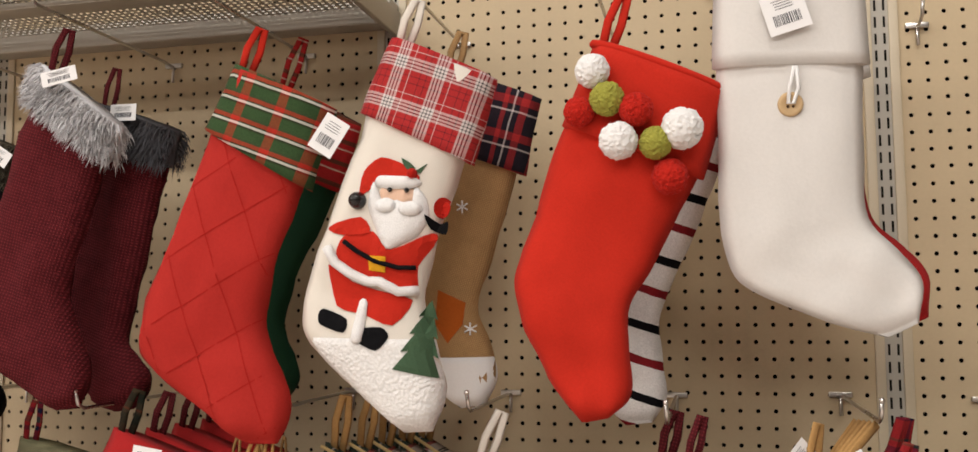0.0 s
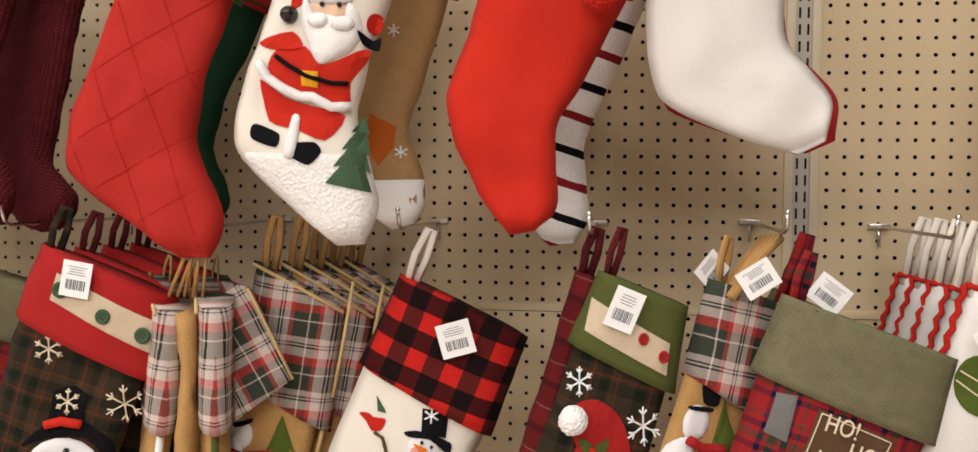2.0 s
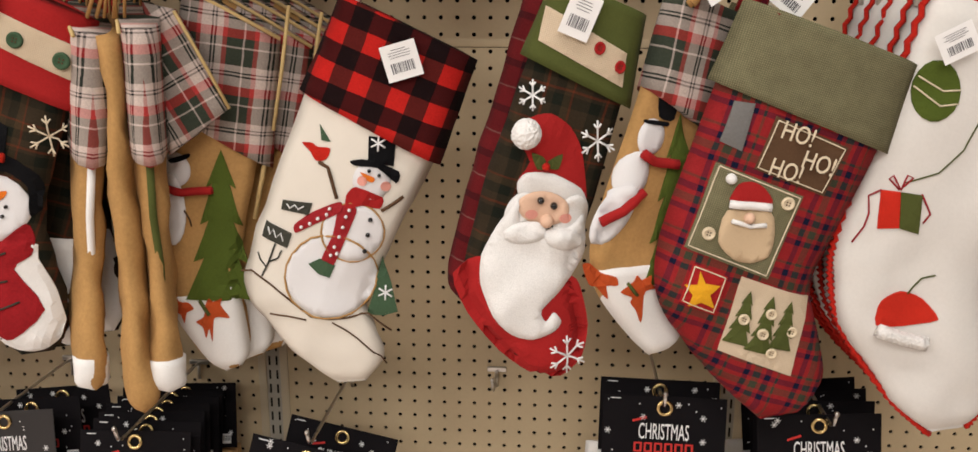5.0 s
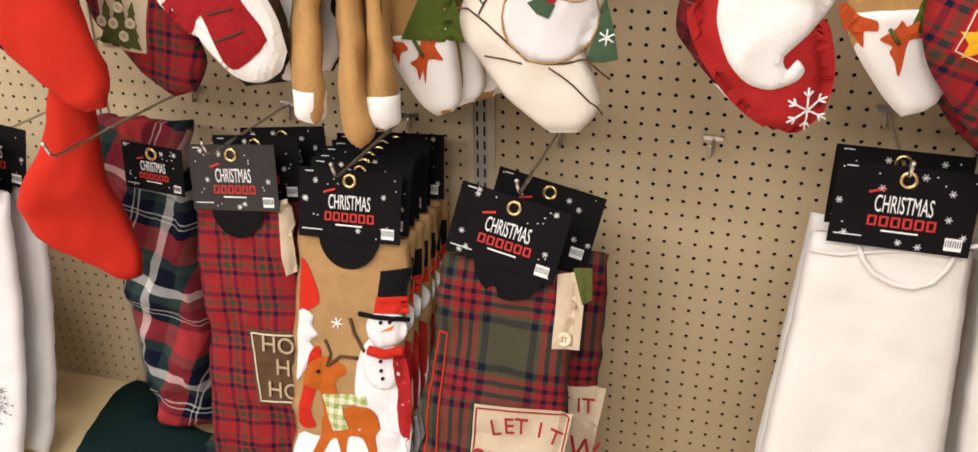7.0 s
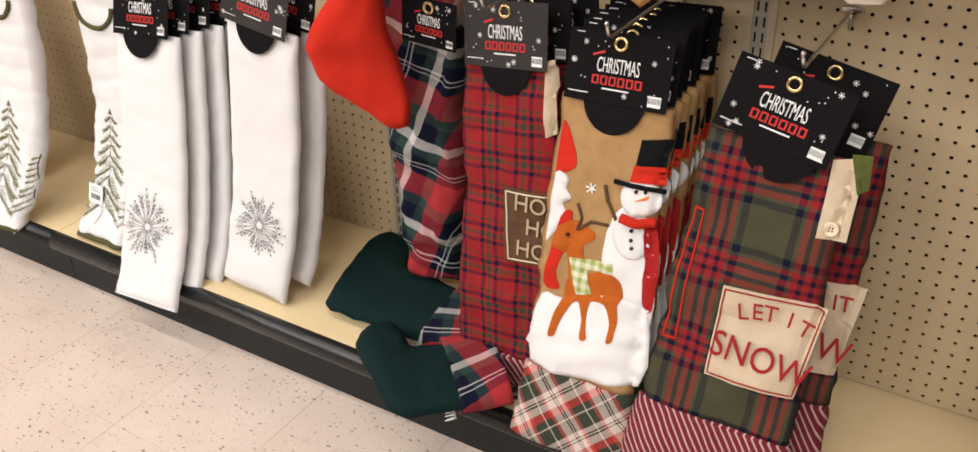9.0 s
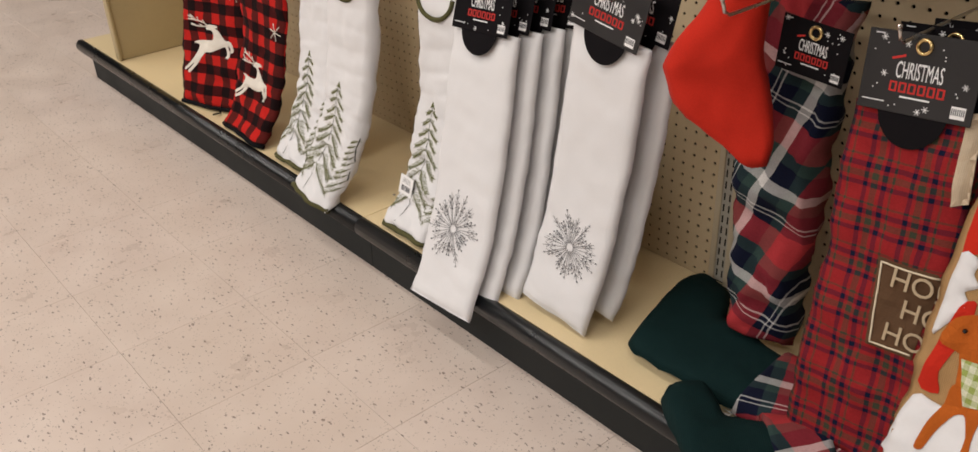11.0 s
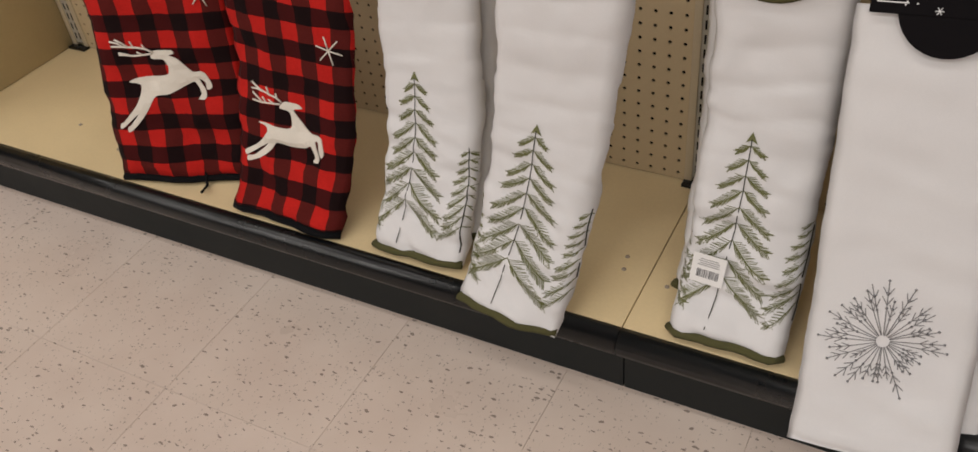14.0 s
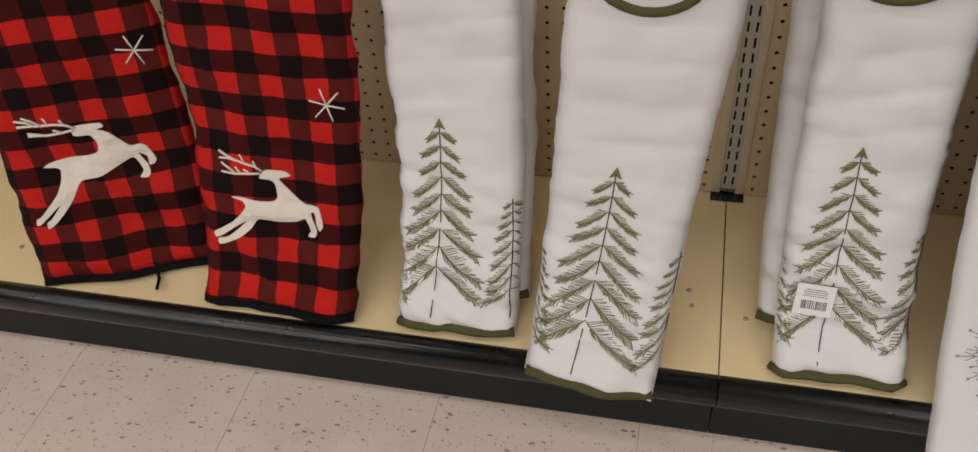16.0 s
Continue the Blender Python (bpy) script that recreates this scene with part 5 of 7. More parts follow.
applique("trousers", [(0.026, 0.297), (0.062, 0.307), (0.097, 0.306), (0.143, 0.303), (0.131, 0.340), (0.092, 0.340), (0.053, 0.342)], m_red, th, bvh, puff=0.001)
applique("boot", [(0.034, 0.359), (0.039, 0.351), (0.072, 0.353), (0.074, 0.370), (0.041, 0.371)], m_black, th, bvh, puff=0.001)
applique("boot", [(0.090, 0.360), (0.118, 0.347), (0.131, 0.355), (0.122, 0.376), (0.097, 0.374)], m_black, th, bvh, puff=0.001)
applique("leg", [(0.080, 0.326), (0.091, 0.325), (0.101, 0.372), (0.087, 0.375)], m_plush, th, bvh, puff=0.004)
applique("fir", fir(0.165, 0.295, 0.0559, 0.0916, 4, -8), m_pinegreen, th, bvh, puff=0.001)
applique("bird", ellipse(0.139, 0.183, 0.0094, 0.0133, 18, -8), m_redpom, th, bvh, puff=0.001)
applique("mitten", [(0.124, 0.198), (0.142, 0.203), (0.151, 0.197), (0.154, 0.213), (0.135, 0.213)], m_black, th, bvh, puff=0.001)
applique("holly", [(0.071, 0.141), (0.084, 0.143), (0.093, 0.148), (0.083, 0.152)], m_pinegreen, th, bvh, puff=0.001)
applique("holly", [(0.105, 0.138), (0.101, 0.152), (0.094, 0.151)], m_pinegreen, th, bvh, puff=0.001)
dome("berry", 0.092, 0.155, 0.0064, m_redpom, th, bvh, squash=1.6)
th, bvh, cb = s_snowhead[0], s_snowhead[1], s_snowhead[2]
applique("face", ellipse(0.124, 0.278, 0.0511, 0.0453, 18, -18), m_whitecotton, th, bvh, puff=0.002)
applique("hat_brim", [(0.059, 0.265), (0.084, 0.225), (0.129, 0.205), (0.172, 0.220), (0.185, 0.258), (0.174, 0.275), (0.163, 0.239), (0.133, 0.226), (0.087, 0.243)], m_black, th, bvh, puff=0.001)
applique("hat_crown", [(0.085, 0.220), (0.080, 0.178), (0.102, 0.164), (0.125, 0.170), (0.129, 0.207)], m_black, th, bvh, puff=0.001)
stitch_lines("hat_band", [[(0.084, 0.225), (0.106, 0.211), (0.131, 0.208)]], 0.0064, m_red, th, bvh)
applique("nose", [(0.109, 0.280), (0.109, 0.266), (0.140, 0.250), (0.139, 0.260), (0.119, 0.282)], m_carrot, th, bvh, puff=0.001)
dome("eye", 0.097, 0.265, 0.0041, m_bead, th, bvh, squash=1.6)
dome("eye", 0.122, 0.249, 0.0041, m_bead, th, bvh, squash=1.6)
dome("mouth", 0.109, 0.308, 0.0025, m_bead, th, bvh, squash=1.6)
dome("mouth", 0.124, 0.302, 0.0025, m_bead, th, bvh, squash=1.6)
dome("mouth", 0.138, 0.295, 0.0025, m_bead, th, bvh, squash=1.6)
dome("mouth", 0.144, 0.283, 0.0025, m_bead, th, bvh, squash=1.6)
dome("mouth", 0.145, 0.270, 0.0025, m_bead, th, bvh, squash=1.6)
stitch_lines("snowflake", flake_lines(0.175, 0.166, 0.0271, 6, 12, True), 0.0012, m_thread, th, bvh)
stitch_lines("snowflake", flake_lines(0.102, 0.186, 0.0175, 6, 12, True), 0.0013, m_thread, th, bvh)
applique("body", [(0.037, 0.366), (0.063, 0.337), (0.075, 0.349), (0.182, 0.308), (0.196, 0.328), (0.224, 0.367), (0.244, 0.406), (0.244, 0.431), (0.227, 0.454), (0.206, 0.464), (0.169, 0.458), (0.109, 0.426), (0.062, 0.401)], m_white, th, bvh, puff=0.001)
applique("scarf", [(0.061, 0.322), (0.071, 0.316), (0.106, 0.331), (0.145, 0.321), (0.171, 0.286), (0.186, 0.303), (0.188, 0.325), (0.172, 0.349), (0.220, 0.393), (0.189, 0.446), (0.167, 0.443), (0.126, 0.390), (0.112, 0.426), (0.065, 0.400), (0.086, 0.375), (0.066, 0.359)], m_darkscarf, th, bvh, puff=0.001)
stitch_lines("knit_row", [[(0.136, 0.386), (0.152, 0.375), (0.168, 0.366)]], 0.0014, m_darkink, th, bvh)
stitch_lines("knit_row", [[(0.153, 0.417), (0.172, 0.403), (0.189, 0.389)]], 0.0014, m_darkink, th, bvh)
stitch_lines("knit_row", [[(0.116, 0.357), (0.136, 0.347), (0.159, 0.328)]], 0.0014, m_darkink, th, bvh)
stitch_lines("knit_row", [[(0.073, 0.335), (0.080, 0.347), (0.087, 0.357)]], 0.0014, m_darkink, th, bvh)
th, bvh, cb = s_snowhead[0], s_snowhead[1], s_snowhead[2]
applique("cuff_band", [(0.039, 0.022), (0.204, 0.047), (0.207, 0.091), (0.040, 0.060)], m_linen, th, cb, puff=0.001)
button(0.118, 0.057, 0.0102, m_pinegreen, th, cb)
button(0.174, 0.066, 0.0110, m_pinegreen, th, cb)
button(0.051, 0.042, 0.0110, m_pinegreen, th, cb)
stitch_lines("snowflake", flake_lines(0.056, 0.126, 0.0205, 6, 12, True), 0.0013, m_thread, th, bvh)
th, bvh, cb = s_fir[0], s_fir[1], s_fir[2]
applique("fir", fir(0.069, 0.205, 0.0924, 0.2143, 4, -5), m_moss, th, bvh, puff=0.001)
applique("snowman", ellipse(0.011, 0.242, 0.0203, 0.0237, 18, -8), m_whitecotton, th, bvh, puff=0.002)
applique("snowman", ellipse(0.008, 0.299, 0.0207, 0.0518, 18, -8), m_whitecotton, th, bvh, puff=0.002)
stitch_lines("scarf", [[(-0.002, 0.270), (0.022, 0.272), (0.063, 0.262)]], 0.0060, m_darkred, th, bvh)
applique("hat", [(0.000, 0.230), (0.028, 0.216), (0.027, 0.223), (0.004, 0.235)], m_black, th, bvh, puff=0.001)
stitch_lines("snowflake", [[(0.091, 0.200), (0.104, 0.204)]], 0.0013, m_thread, th, bvh)
th, bvh, cb = s_foxes[0], s_foxes[1], s_foxes[2]
applique("fir", fir(0.048, 0.138, 0.0779, 0.2092, 4, -11), m_moss, th, bvh, puff=0.001)
applique("snowman_head", ellipse(0.013, 0.172, 0.0178, 0.0226, 18, 5), m_whitecotton, th, bvh, puff=0.002)
applique("snowman_body", ellipse(0.001, 0.221, 0.0195, 0.0309, 18, 11), m_whitecotton, th, bvh, puff=0.002)
applique("snowman_base", ellipse(-0.012, 0.272, 0.0204, 0.0425, 18, 22), m_whitecotton, th, bvh, puff=0.002)
applique("hat", [(0.010, 0.109), (0.037, 0.107), (0.039, 0.145), (0.019, 0.146)], m_black, th, bvh, puff=0.001)
applique("hat_brim", [(-0.000, 0.153), (0.031, 0.150), (0.031, 0.155), (0.002, 0.157)], m_black, th, bvh, puff=0.001)
stitch_lines("scarf", [[(0.004, 0.193), (0.025, 0.200), (0.056, 0.197)]], 0.0065, m_darkred, th, bvh)
stitch_lines("scarf", [[(0.018, 0.237), (-0.005, 0.265), (-0.028, 0.283)]], 0.0066, m_darkred, th, bvh)
th, bvh, cb = s_buffalo[0], s_buffalo[1], s_buffalo[2]
applique("snowman_base", ellipse(0.116, 0.348, 0.0613, 0.0580, 18, -24), m_whitecotton, th, bvh, puff=0.002)
applique("snowman_middle", ellipse(0.122, 0.279, 0.0407, 0.0399, 18, -24), m_whitecotton, th, bvh, puff=0.002)
stitch_lines("outline", [[(0.172, 0.323), (0.176, 0.339), (0.175, 0.356), (0.170, 0.373), (0.160, 0.388), (0.146, 0.399), (0.129, 0.407), (0.113, 0.410), (0.095, 0.407), (0.079, 0.400), (0.067, 0.388), (0.059, 0.374), (0.055, 0.357), (0.057, 0.340), (0.063, 0.323), (0.073, 0.309), (0.086, 0.299), (0.103, 0.292), (0.119, 0.289), (0.136, 0.291), (0.151, 0.298), (0.163, 0.309), (0.172, 0.323)]], 0.0015, m_suede, th, bvh)
stitch_lines("outline", [[(0.160, 0.262), (0.163, 0.273), (0.163, 0.285), (0.159, 0.297), (0.152, 0.306), (0.142, 0.314), (0.132, 0.318), (0.120, 0.320), (0.109, 0.319), (0.098, 0.314), (0.089, 0.305), (0.083, 0.296), (0.081, 0.285), (0.081, 0.272), (0.085, 0.261), (0.092, 0.252), (0.102, 0.245), (0.112, 0.240), (0.124, 0.239), (0.135, 0.240), (0.145, 0.245), (0.154, 0.253), (0.160, 0.262)]], 0.0014, m_suede, th, bvh)
stitch_lines("snow_line", [[(-0.001, 0.390), (0.012, 0.386), (0.028, 0.387), (0.046, 0.390), (0.068, 0.397), (0.090, 0.405), (0.110, 0.411), (0.133, 0.406), (0.156, 0.396), (0.181, 0.381), (0.198, 0.387), (0.209, 0.390), (0.219, 0.392)]], 0.0014, m_brown, th, bvh)
stitch_lines("snow_line", [[(0.140, 0.409), (0.160, 0.413), (0.181, 0.419), (0.208, 0.431), (0.230, 0.440)]], 0.0012, m_brown, th, bvh)
stitch_lines("snow_line", [[(0.056, 0.433), (0.080, 0.424), (0.106, 0.418)]], 0.0012, m_brown, th, bvh)
applique("scarf_end", [(0.094, 0.251), (0.116, 0.246), (0.117, 0.274), (0.114, 0.331), (0.096, 0.331), (0.099, 0.292)], m_redthread, th, bvh, puff=0.001)
applique("scarf_arm", [(0.092, 0.246), (0.098, 0.257), (0.078, 0.281), (0.061, 0.300), (0.051, 0.310), (0.046, 0.300), (0.063, 0.274)], m_redthread, th, bvh, puff=0.001)
applique("fringe", [(0.094, 0.330), (0.116, 0.331), (0.115, 0.350), (0.099, 0.351), (0.082, 0.343)], m_pinegreen, th, bvh, puff=0.001)
dome("scarf_dot", 0.107, 0.261, 0.0024, m_print, th, bvh, squash=1.6)
dome("scarf_dot", 0.108, 0.276, 0.0024, m_print, th, bvh, squash=1.6)
dome("scarf_dot", 0.108, 0.290, 0.0024, m_print, th, bvh, squash=1.6)
dome("scarf_dot", 0.107, 0.305, 0.0024, m_print, th, bvh, squash=1.6)
dome("scarf_dot", 0.106, 0.319, 0.0024, m_print, th, bvh, squash=1.6)
dome("scarf_dot", 0.108, 0.251, 0.0024, m_print, th, bvh, squash=1.6)
dome("scarf_dot", 0.113, 0.313, 0.0024, m_print, th, bvh, squash=1.6)
dome("scarf_dot", 0.082, 0.269, 0.0024, m_print, th, bvh, squash=1.6)
dome("scarf_dot", 0.073, 0.279, 0.0024, m_print, th, bvh, squash=1.6)
dome("scarf_dot", 0.065, 0.290, 0.0024, m_print, th, bvh, squash=1.6)
dome("scarf_dot", 0.056, 0.299, 0.0024, m_print, th, bvh, squash=1.6)
dome("scarf_dot", 0.083, 0.260, 0.0024, m_print, th, bvh, squash=1.6)
dome("button_dot", 0.138, 0.254, 0.0032, m_bead, th, bvh, squash=1.6)
dome("button_dot", 0.142, 0.275, 0.0032, m_bead, th, bvh, squash=1.6)
dome("button_dot", 0.146, 0.297, 0.0032, m_bead, th, bvh, squash=1.6)
applique("fir", [(0.170, 0.299), (0.194, 0.328), (0.217, 0.364), (0.202, 0.376), (0.179, 0.385), (0.177, 0.350), (0.172, 0.320)], m_pinegreen, th, bvh, puff=0.001)
stitch_lines("snowflake", flake_lines(0.192, 0.344, 0.0107, 6, 12, False), 0.0013, m_print, th, bvh)
applique("sign", [(0.020, 0.275), (0.059, 0.263), (0.059, 0.280), (0.022, 0.288)], m_darkink, th, bvh, puff=0.001)
applique("sign", [(0.008, 0.311), (0.047, 0.313), (0.048, 0.334), (0.010, 0.333)], m_darkink, th, bvh, puff=0.001)
stitch_lines("branch", [[(0.029, 0.384), (0.031, 0.363), (0.031, 0.345), (0.031, 0.335)]], 0.0014, m_darkink, th, bvh)
stitch_lines("branch", [[(0.032, 0.361), (0.041, 0.352), (0.042, 0.340)]], 0.0012, m_darkink, th, bvh)
stitch_lines("branch", [[(0.031, 0.370), (0.019, 0.365), (0.012, 0.357)]], 0.0012, m_darkink, th, bvh)
stitch_lines("sign_mark", [[(0.014, 0.317), (0.020, 0.325), (0.022, 0.317), (0.029, 0.326), (0.033, 0.318), (0.040, 0.327)]], 0.0010, m_print, th, bvh)
stitch_lines("sign_mark", [[(0.027, 0.277), (0.033, 0.281), (0.038, 0.274), (0.044, 0.278), (0.050, 0.271)]], 0.0010, m_print, th, bvh)
th, bvh, cb = s_patch_l[0], s_patch_l[1], s_patch_l[2]
applique("fir_patch", [(0.059, 0.367), (0.147, 0.359), (0.143, 0.453), (0.059, 0.465)], m_linen, th, bvh, puff=0.001)
applique("fir", fir(0.074, 0.384, 0.0353, 0.0728, 4, 2), m_green, th, bvh, puff=0.001)
applique("fir", fir(0.099, 0.366, 0.0369, 0.0862, 4, 2), m_green, th, bvh, puff=0.001)
applique("fir", fir(0.121, 0.377, 0.0329, 0.0719, 4, 1), m_green, th, bvh, puff=0.001)
button(0.066, 0.419, 0.0085, m_button, th, bvh)
button(0.098, 0.390, 0.0083, m_button, th, bvh)
button(0.089, 0.417, 0.0084, m_button, th, bvh)
button(0.121, 0.409, 0.0083, m_button, th, bvh)
button(0.107, 0.433, 0.0085, m_button, th, bvh)
th, bvh, cb = s_buffalo[0], s_buffalo[1], s_buffalo[2]
applique("snowman_head", ellipse(0.121, 0.204, 0.0247, 0.0263, 18, -7), m_whitecotton, th, bvh, puff=0.002)
applique("nose", [(0.104, 0.198), (0.123, 0.198), (0.124, 0.204), (0.117, 0.205)], m_carrot, th, bvh, puff=0.001)
dome("eye", 0.114, 0.192, 0.0025, m_bead, th, bvh, squash=1.6)
dome("eye", 0.128, 0.193, 0.0025, m_bead, th, bvh, squash=1.6)
applique("cheek", ellipse(0.110, 0.208, 0.0066, 0.0066, 18, -22), m_blush, th, bvh, puff=0.001)
applique("cheek", ellipse(0.141, 0.204, 0.0066, 0.0066, 18, -22), m_blush, th, bvh, puff=0.001)
applique("hat_crown", [(0.097, 0.150), (0.131, 0.141), (0.141, 0.176), (0.108, 0.181)], m_black, th, bvh, puff=0.001)
applique("hat_brim", [(0.086, 0.190), (0.108, 0.179), (0.150, 0.180), (0.152, 0.196), (0.122, 0.184), (0.095, 0.193)], m_black, th, bvh, puff=0.001)
stitch_lines("snowflake", flake_lines(0.112, 0.154, 0.0105, 6, 12, False), 0.0013, m_print, th, bvh)
applique("scarf", [(0.097, 0.235), (0.105, 0.219), (0.142, 0.220), (0.144, 0.236), (0.120, 0.240), (0.104, 0.252)], m_darkred, th, bvh, puff=0.001)
stitch_lines("twig_arm", [[(0.167, 0.210), (0.159, 0.222), (0.147, 0.238)]], 0.0025, m_brown, th, bvh)
stitch_lines("twig", [[(0.087, 0.243), (0.062, 0.209), (0.048, 0.207)]], 0.0025, m_brown, th, bvh)
applique("bird", [(0.018, 0.193), (0.031, 0.188), (0.039, 0.190), (0.056, 0.185), (0.056, 0.200), (0.044, 0.207), (0.032, 0.199)], m_redpom, th, bvh, puff=0.001)
applique("bird_cap", [(0.032, 0.161), (0.053, 0.177), (0.041, 0.180)], m_pinegreen, th, bvh, puff=0.001)
th, bvh, cb = s_beard[0], s_beard[1], s_beard[2]
applique("hat", [(0.017, 0.183), (0.025, 0.157), (0.048, 0.146), (0.077, 0.155), (0.100, 0.179), (0.121, 0.231), (0.115, 0.236), (0.076, 0.224), (0.033, 0.235), (0.040, 0.207)], m_darkred, th, bvh, puff=0.001)
applique("hat_brim", [(0.033, 0.235), (0.040, 0.220), (0.072, 0.213), (0.110, 0.222), (0.123, 0.238), (0.119, 0.248), (0.073, 0.240), (0.042, 0.251)], m_plush, th, bvh, puff=0.004)
applique("toe", [(-0.009, 0.366), (0.030, 0.330), (0.130, 0.330), (0.151, 0.347), (0.172, 0.387), (0.177, 0.429), (0.159, 0.461), (0.120, 0.466), (0.074, 0.448), (0.023, 0.411)], m_darkred, th, bvh, puff=0.001)
applique("hair", ellipse(0.110, 0.262, 0.022, 0.032, 18, 0), m_plush, th, bvh, puff=0.002)
applique("hair", ellipse(0.046, 0.268, 0.016, 0.026, 18, 10), m_plush, th, bvh, puff=0.002)
applique("face", ellipse(0.072, 0.256, 0.0314, 0.0210, 18, -7), m_skin, th, bvh, puff=0.002)
dome("eye", 0.066, 0.248, 0.0045, m_bead, th, bvh, squash=1.6)
dome("eye", 0.083, 0.250, 0.0045, m_bead, th, bvh, squash=1.6)
dome("nose", 0.080, 0.270, 0.0083, m_skin, th, bvh, squash=1.6)
applique("cheek", ellipse(0.060, 0.267, 0.0075, 0.0060, 18, -15), m_blush, th, bvh, puff=0.001)
applique("cheek", ellipse(0.101, 0.261, 0.0075, 0.0060, 18, -15), m_blush, th, bvh, puff=0.001)
applique("beard", [(0.040, 0.253), (0.033, 0.272), (0.025, 0.296), (0.018, 0.334), (0.026, 0.368), (0.052, 0.403), (0.081, 0.420), (0.109, 0.419), (0.132, 0.402), (0.136, 0.388), (0.123, 0.379), (0.117, 0.393), (0.107, 0.379), (0.129, 0.340), (0.139, 0.297), (0.124, 0.253), (0.110, 0.269), (0.083, 0.284), (0.052, 0.285)], m_plush, th, bvh, puff=0.004)
applique("moustache", ellipse(0.060, 0.291, 0.0272, 0.0136, 18, -25), m_plush, th, bvh, puff=0.004)
applique("moustache", ellipse(0.107, 0.286, 0.0259, 0.0137, 18, -0), m_plush, th, bvh, puff=0.004)
pompom(0.023, 0.175, 0.0180, m_white, th, bvh, seed=143)
applique("holly", [(0.038, 0.196), (0.054, 0.197), (0.062, 0.208), (0.051, 0.213)], m_green, th, bvh, puff=0.001)
applique("holly", [(0.061, 0.200), (0.076, 0.188), (0.076, 0.206), (0.063, 0.208)], m_green, th, bvh, puff=0.001)
dome("berry", 0.060, 0.207, 0.0051, m_redpom, th, bvh, squash=1.6)
stitch_lines("snowflake", flake_lines(0.019, 0.132, 0.0184, 6, 12, True), 0.0013, m_print, th, bvh)
stitch_lines("snowflake", flake_lines(0.117, 0.163, 0.0247, 6, 12, True), 0.0013, m_print, th, bvh)
stitch_lines("snowflake", flake_lines(0.157, 0.430, 0.0258, 6, 12, True), 0.0013, m_print, th, bvh)
applique("cuff_band", [(-0.001, 0.030), (0.123, 0.056), (0.129, 0.095), (0.003, 0.070)], m_linen, th, cb, puff=0.001)
button(0.084, 0.059, 0.0075, m_darkred, th, cb)
button(0.118, 0.073, 0.0075, m_darkred, th, cb)
th, bvh, cb = s_patch[0], s_patch[1], s_patch[2]
applique("lettered_patch", [(0.072, 0.110), (0.166, 0.120), (0.160, 0.182), (0.070, 0.175)], m_brown, th, bvh, puff=0.001)
applique("olive_patch", [(0.027, 0.181), (0.137, 0.189), (0.134, 0.296), (0.026, 0.288)], m_olive, th, bvh, puff=0.001)
applique("small_patch", [(0.022, 0.108), (0.045, 0.104), (0.049, 0.160), (0.022, 0.157)], m_grey, th, bvh, puff=0.001)
applique("star_patch", [(0.042, 0.303), (0.088, 0.307), (0.091, 0.358), (0.043, 0.354)], m_darkred, th, bvh, puff=0.001)
applique("fir_patch", [(0.104, 0.302), (0.197, 0.305), (0.205, 0.403), (0.110, 0.399)], m_linen, th, bvh, puff=0.001)
applique("hat", [(0.057, 0.222), (0.059, 0.198), (0.072, 0.190), (0.088, 0.192), (0.105, 0.208)], m_darkred, th, bvh, puff=0.001)
stitch_lines("hat_brim", [[(0.056, 0.222), (0.081, 0.217), (0.105, 0.212)]], 0.0051, m_white, th, bvh)
applique("beard_face", [(0.057, 0.230), (0.105, 0.216), (0.121, 0.242), (0.124, 0.269), (0.106, 0.283), (0.084, 0.284), (0.060, 0.269)], m_facelinen, th, bvh, puff=0.002)
dome("nose", 0.084, 0.231, 0.0066, m_skin, th, bvh, squash=1.6)
stitch_lines("moustache", [[(0.065, 0.240), (0.088, 0.240), (0.106, 0.233)]], 0.0029, m_white, th, bvh)
applique("star", [(0.053, 0.310), (0.064, 0.322), (0.082, 0.320), (0.074, 0.334), (0.086, 0.349), (0.067, 0.346), (0.055, 0.356), (0.054, 0.340), (0.041, 0.331), (0.055, 0.326)], m_gold, th, bvh, puff=0.001)
applique("fir", fir(0.121, 0.316, 0.0318, 0.0681, 4, -4), m_green, th, bvh, puff=0.001)
applique("fir", fir(0.149, 0.314, 0.0334, 0.0720, 4, -4), m_green, th, bvh, puff=0.001)
applique("fir", fir(0.173, 0.314, 0.0304, 0.0608, 4, -5), m_green, th, bvh, puff=0.001)
button(0.124, 0.351, 0.0069, m_button, th, bvh)
button(0.153, 0.335, 0.0069, m_button, th, bvh)
button(0.151, 0.361, 0.0070, m_button, th, bvh)
button(0.171, 0.382, 0.0070, m_button, th, bvh)
button(0.186, 0.350, 0.0069, m_button, th, bvh)
button(0.122, 0.202, 0.0080, m_button, th, bvh)
button(0.046, 0.263, 0.0081, m_button, th, bvh)
dome("pompom", 0.049, 0.194, 0.0065, m_white, th, bvh, squash=1.6)
stitch_lines("stitching", [[(0.076, 0.114), (0.163, 0.123), (0.156, 0.178), (0.073, 0.172), (0.076, 0.114)]], 0.0008, m_thread, th, bvh)
stitch_lines("stitching", [[(0.032, 0.184), (0.134, 0.192), (0.130, 0.292), (0.029, 0.284), (0.032, 0.184)]], 0.0009, m_thread, th, bvh)
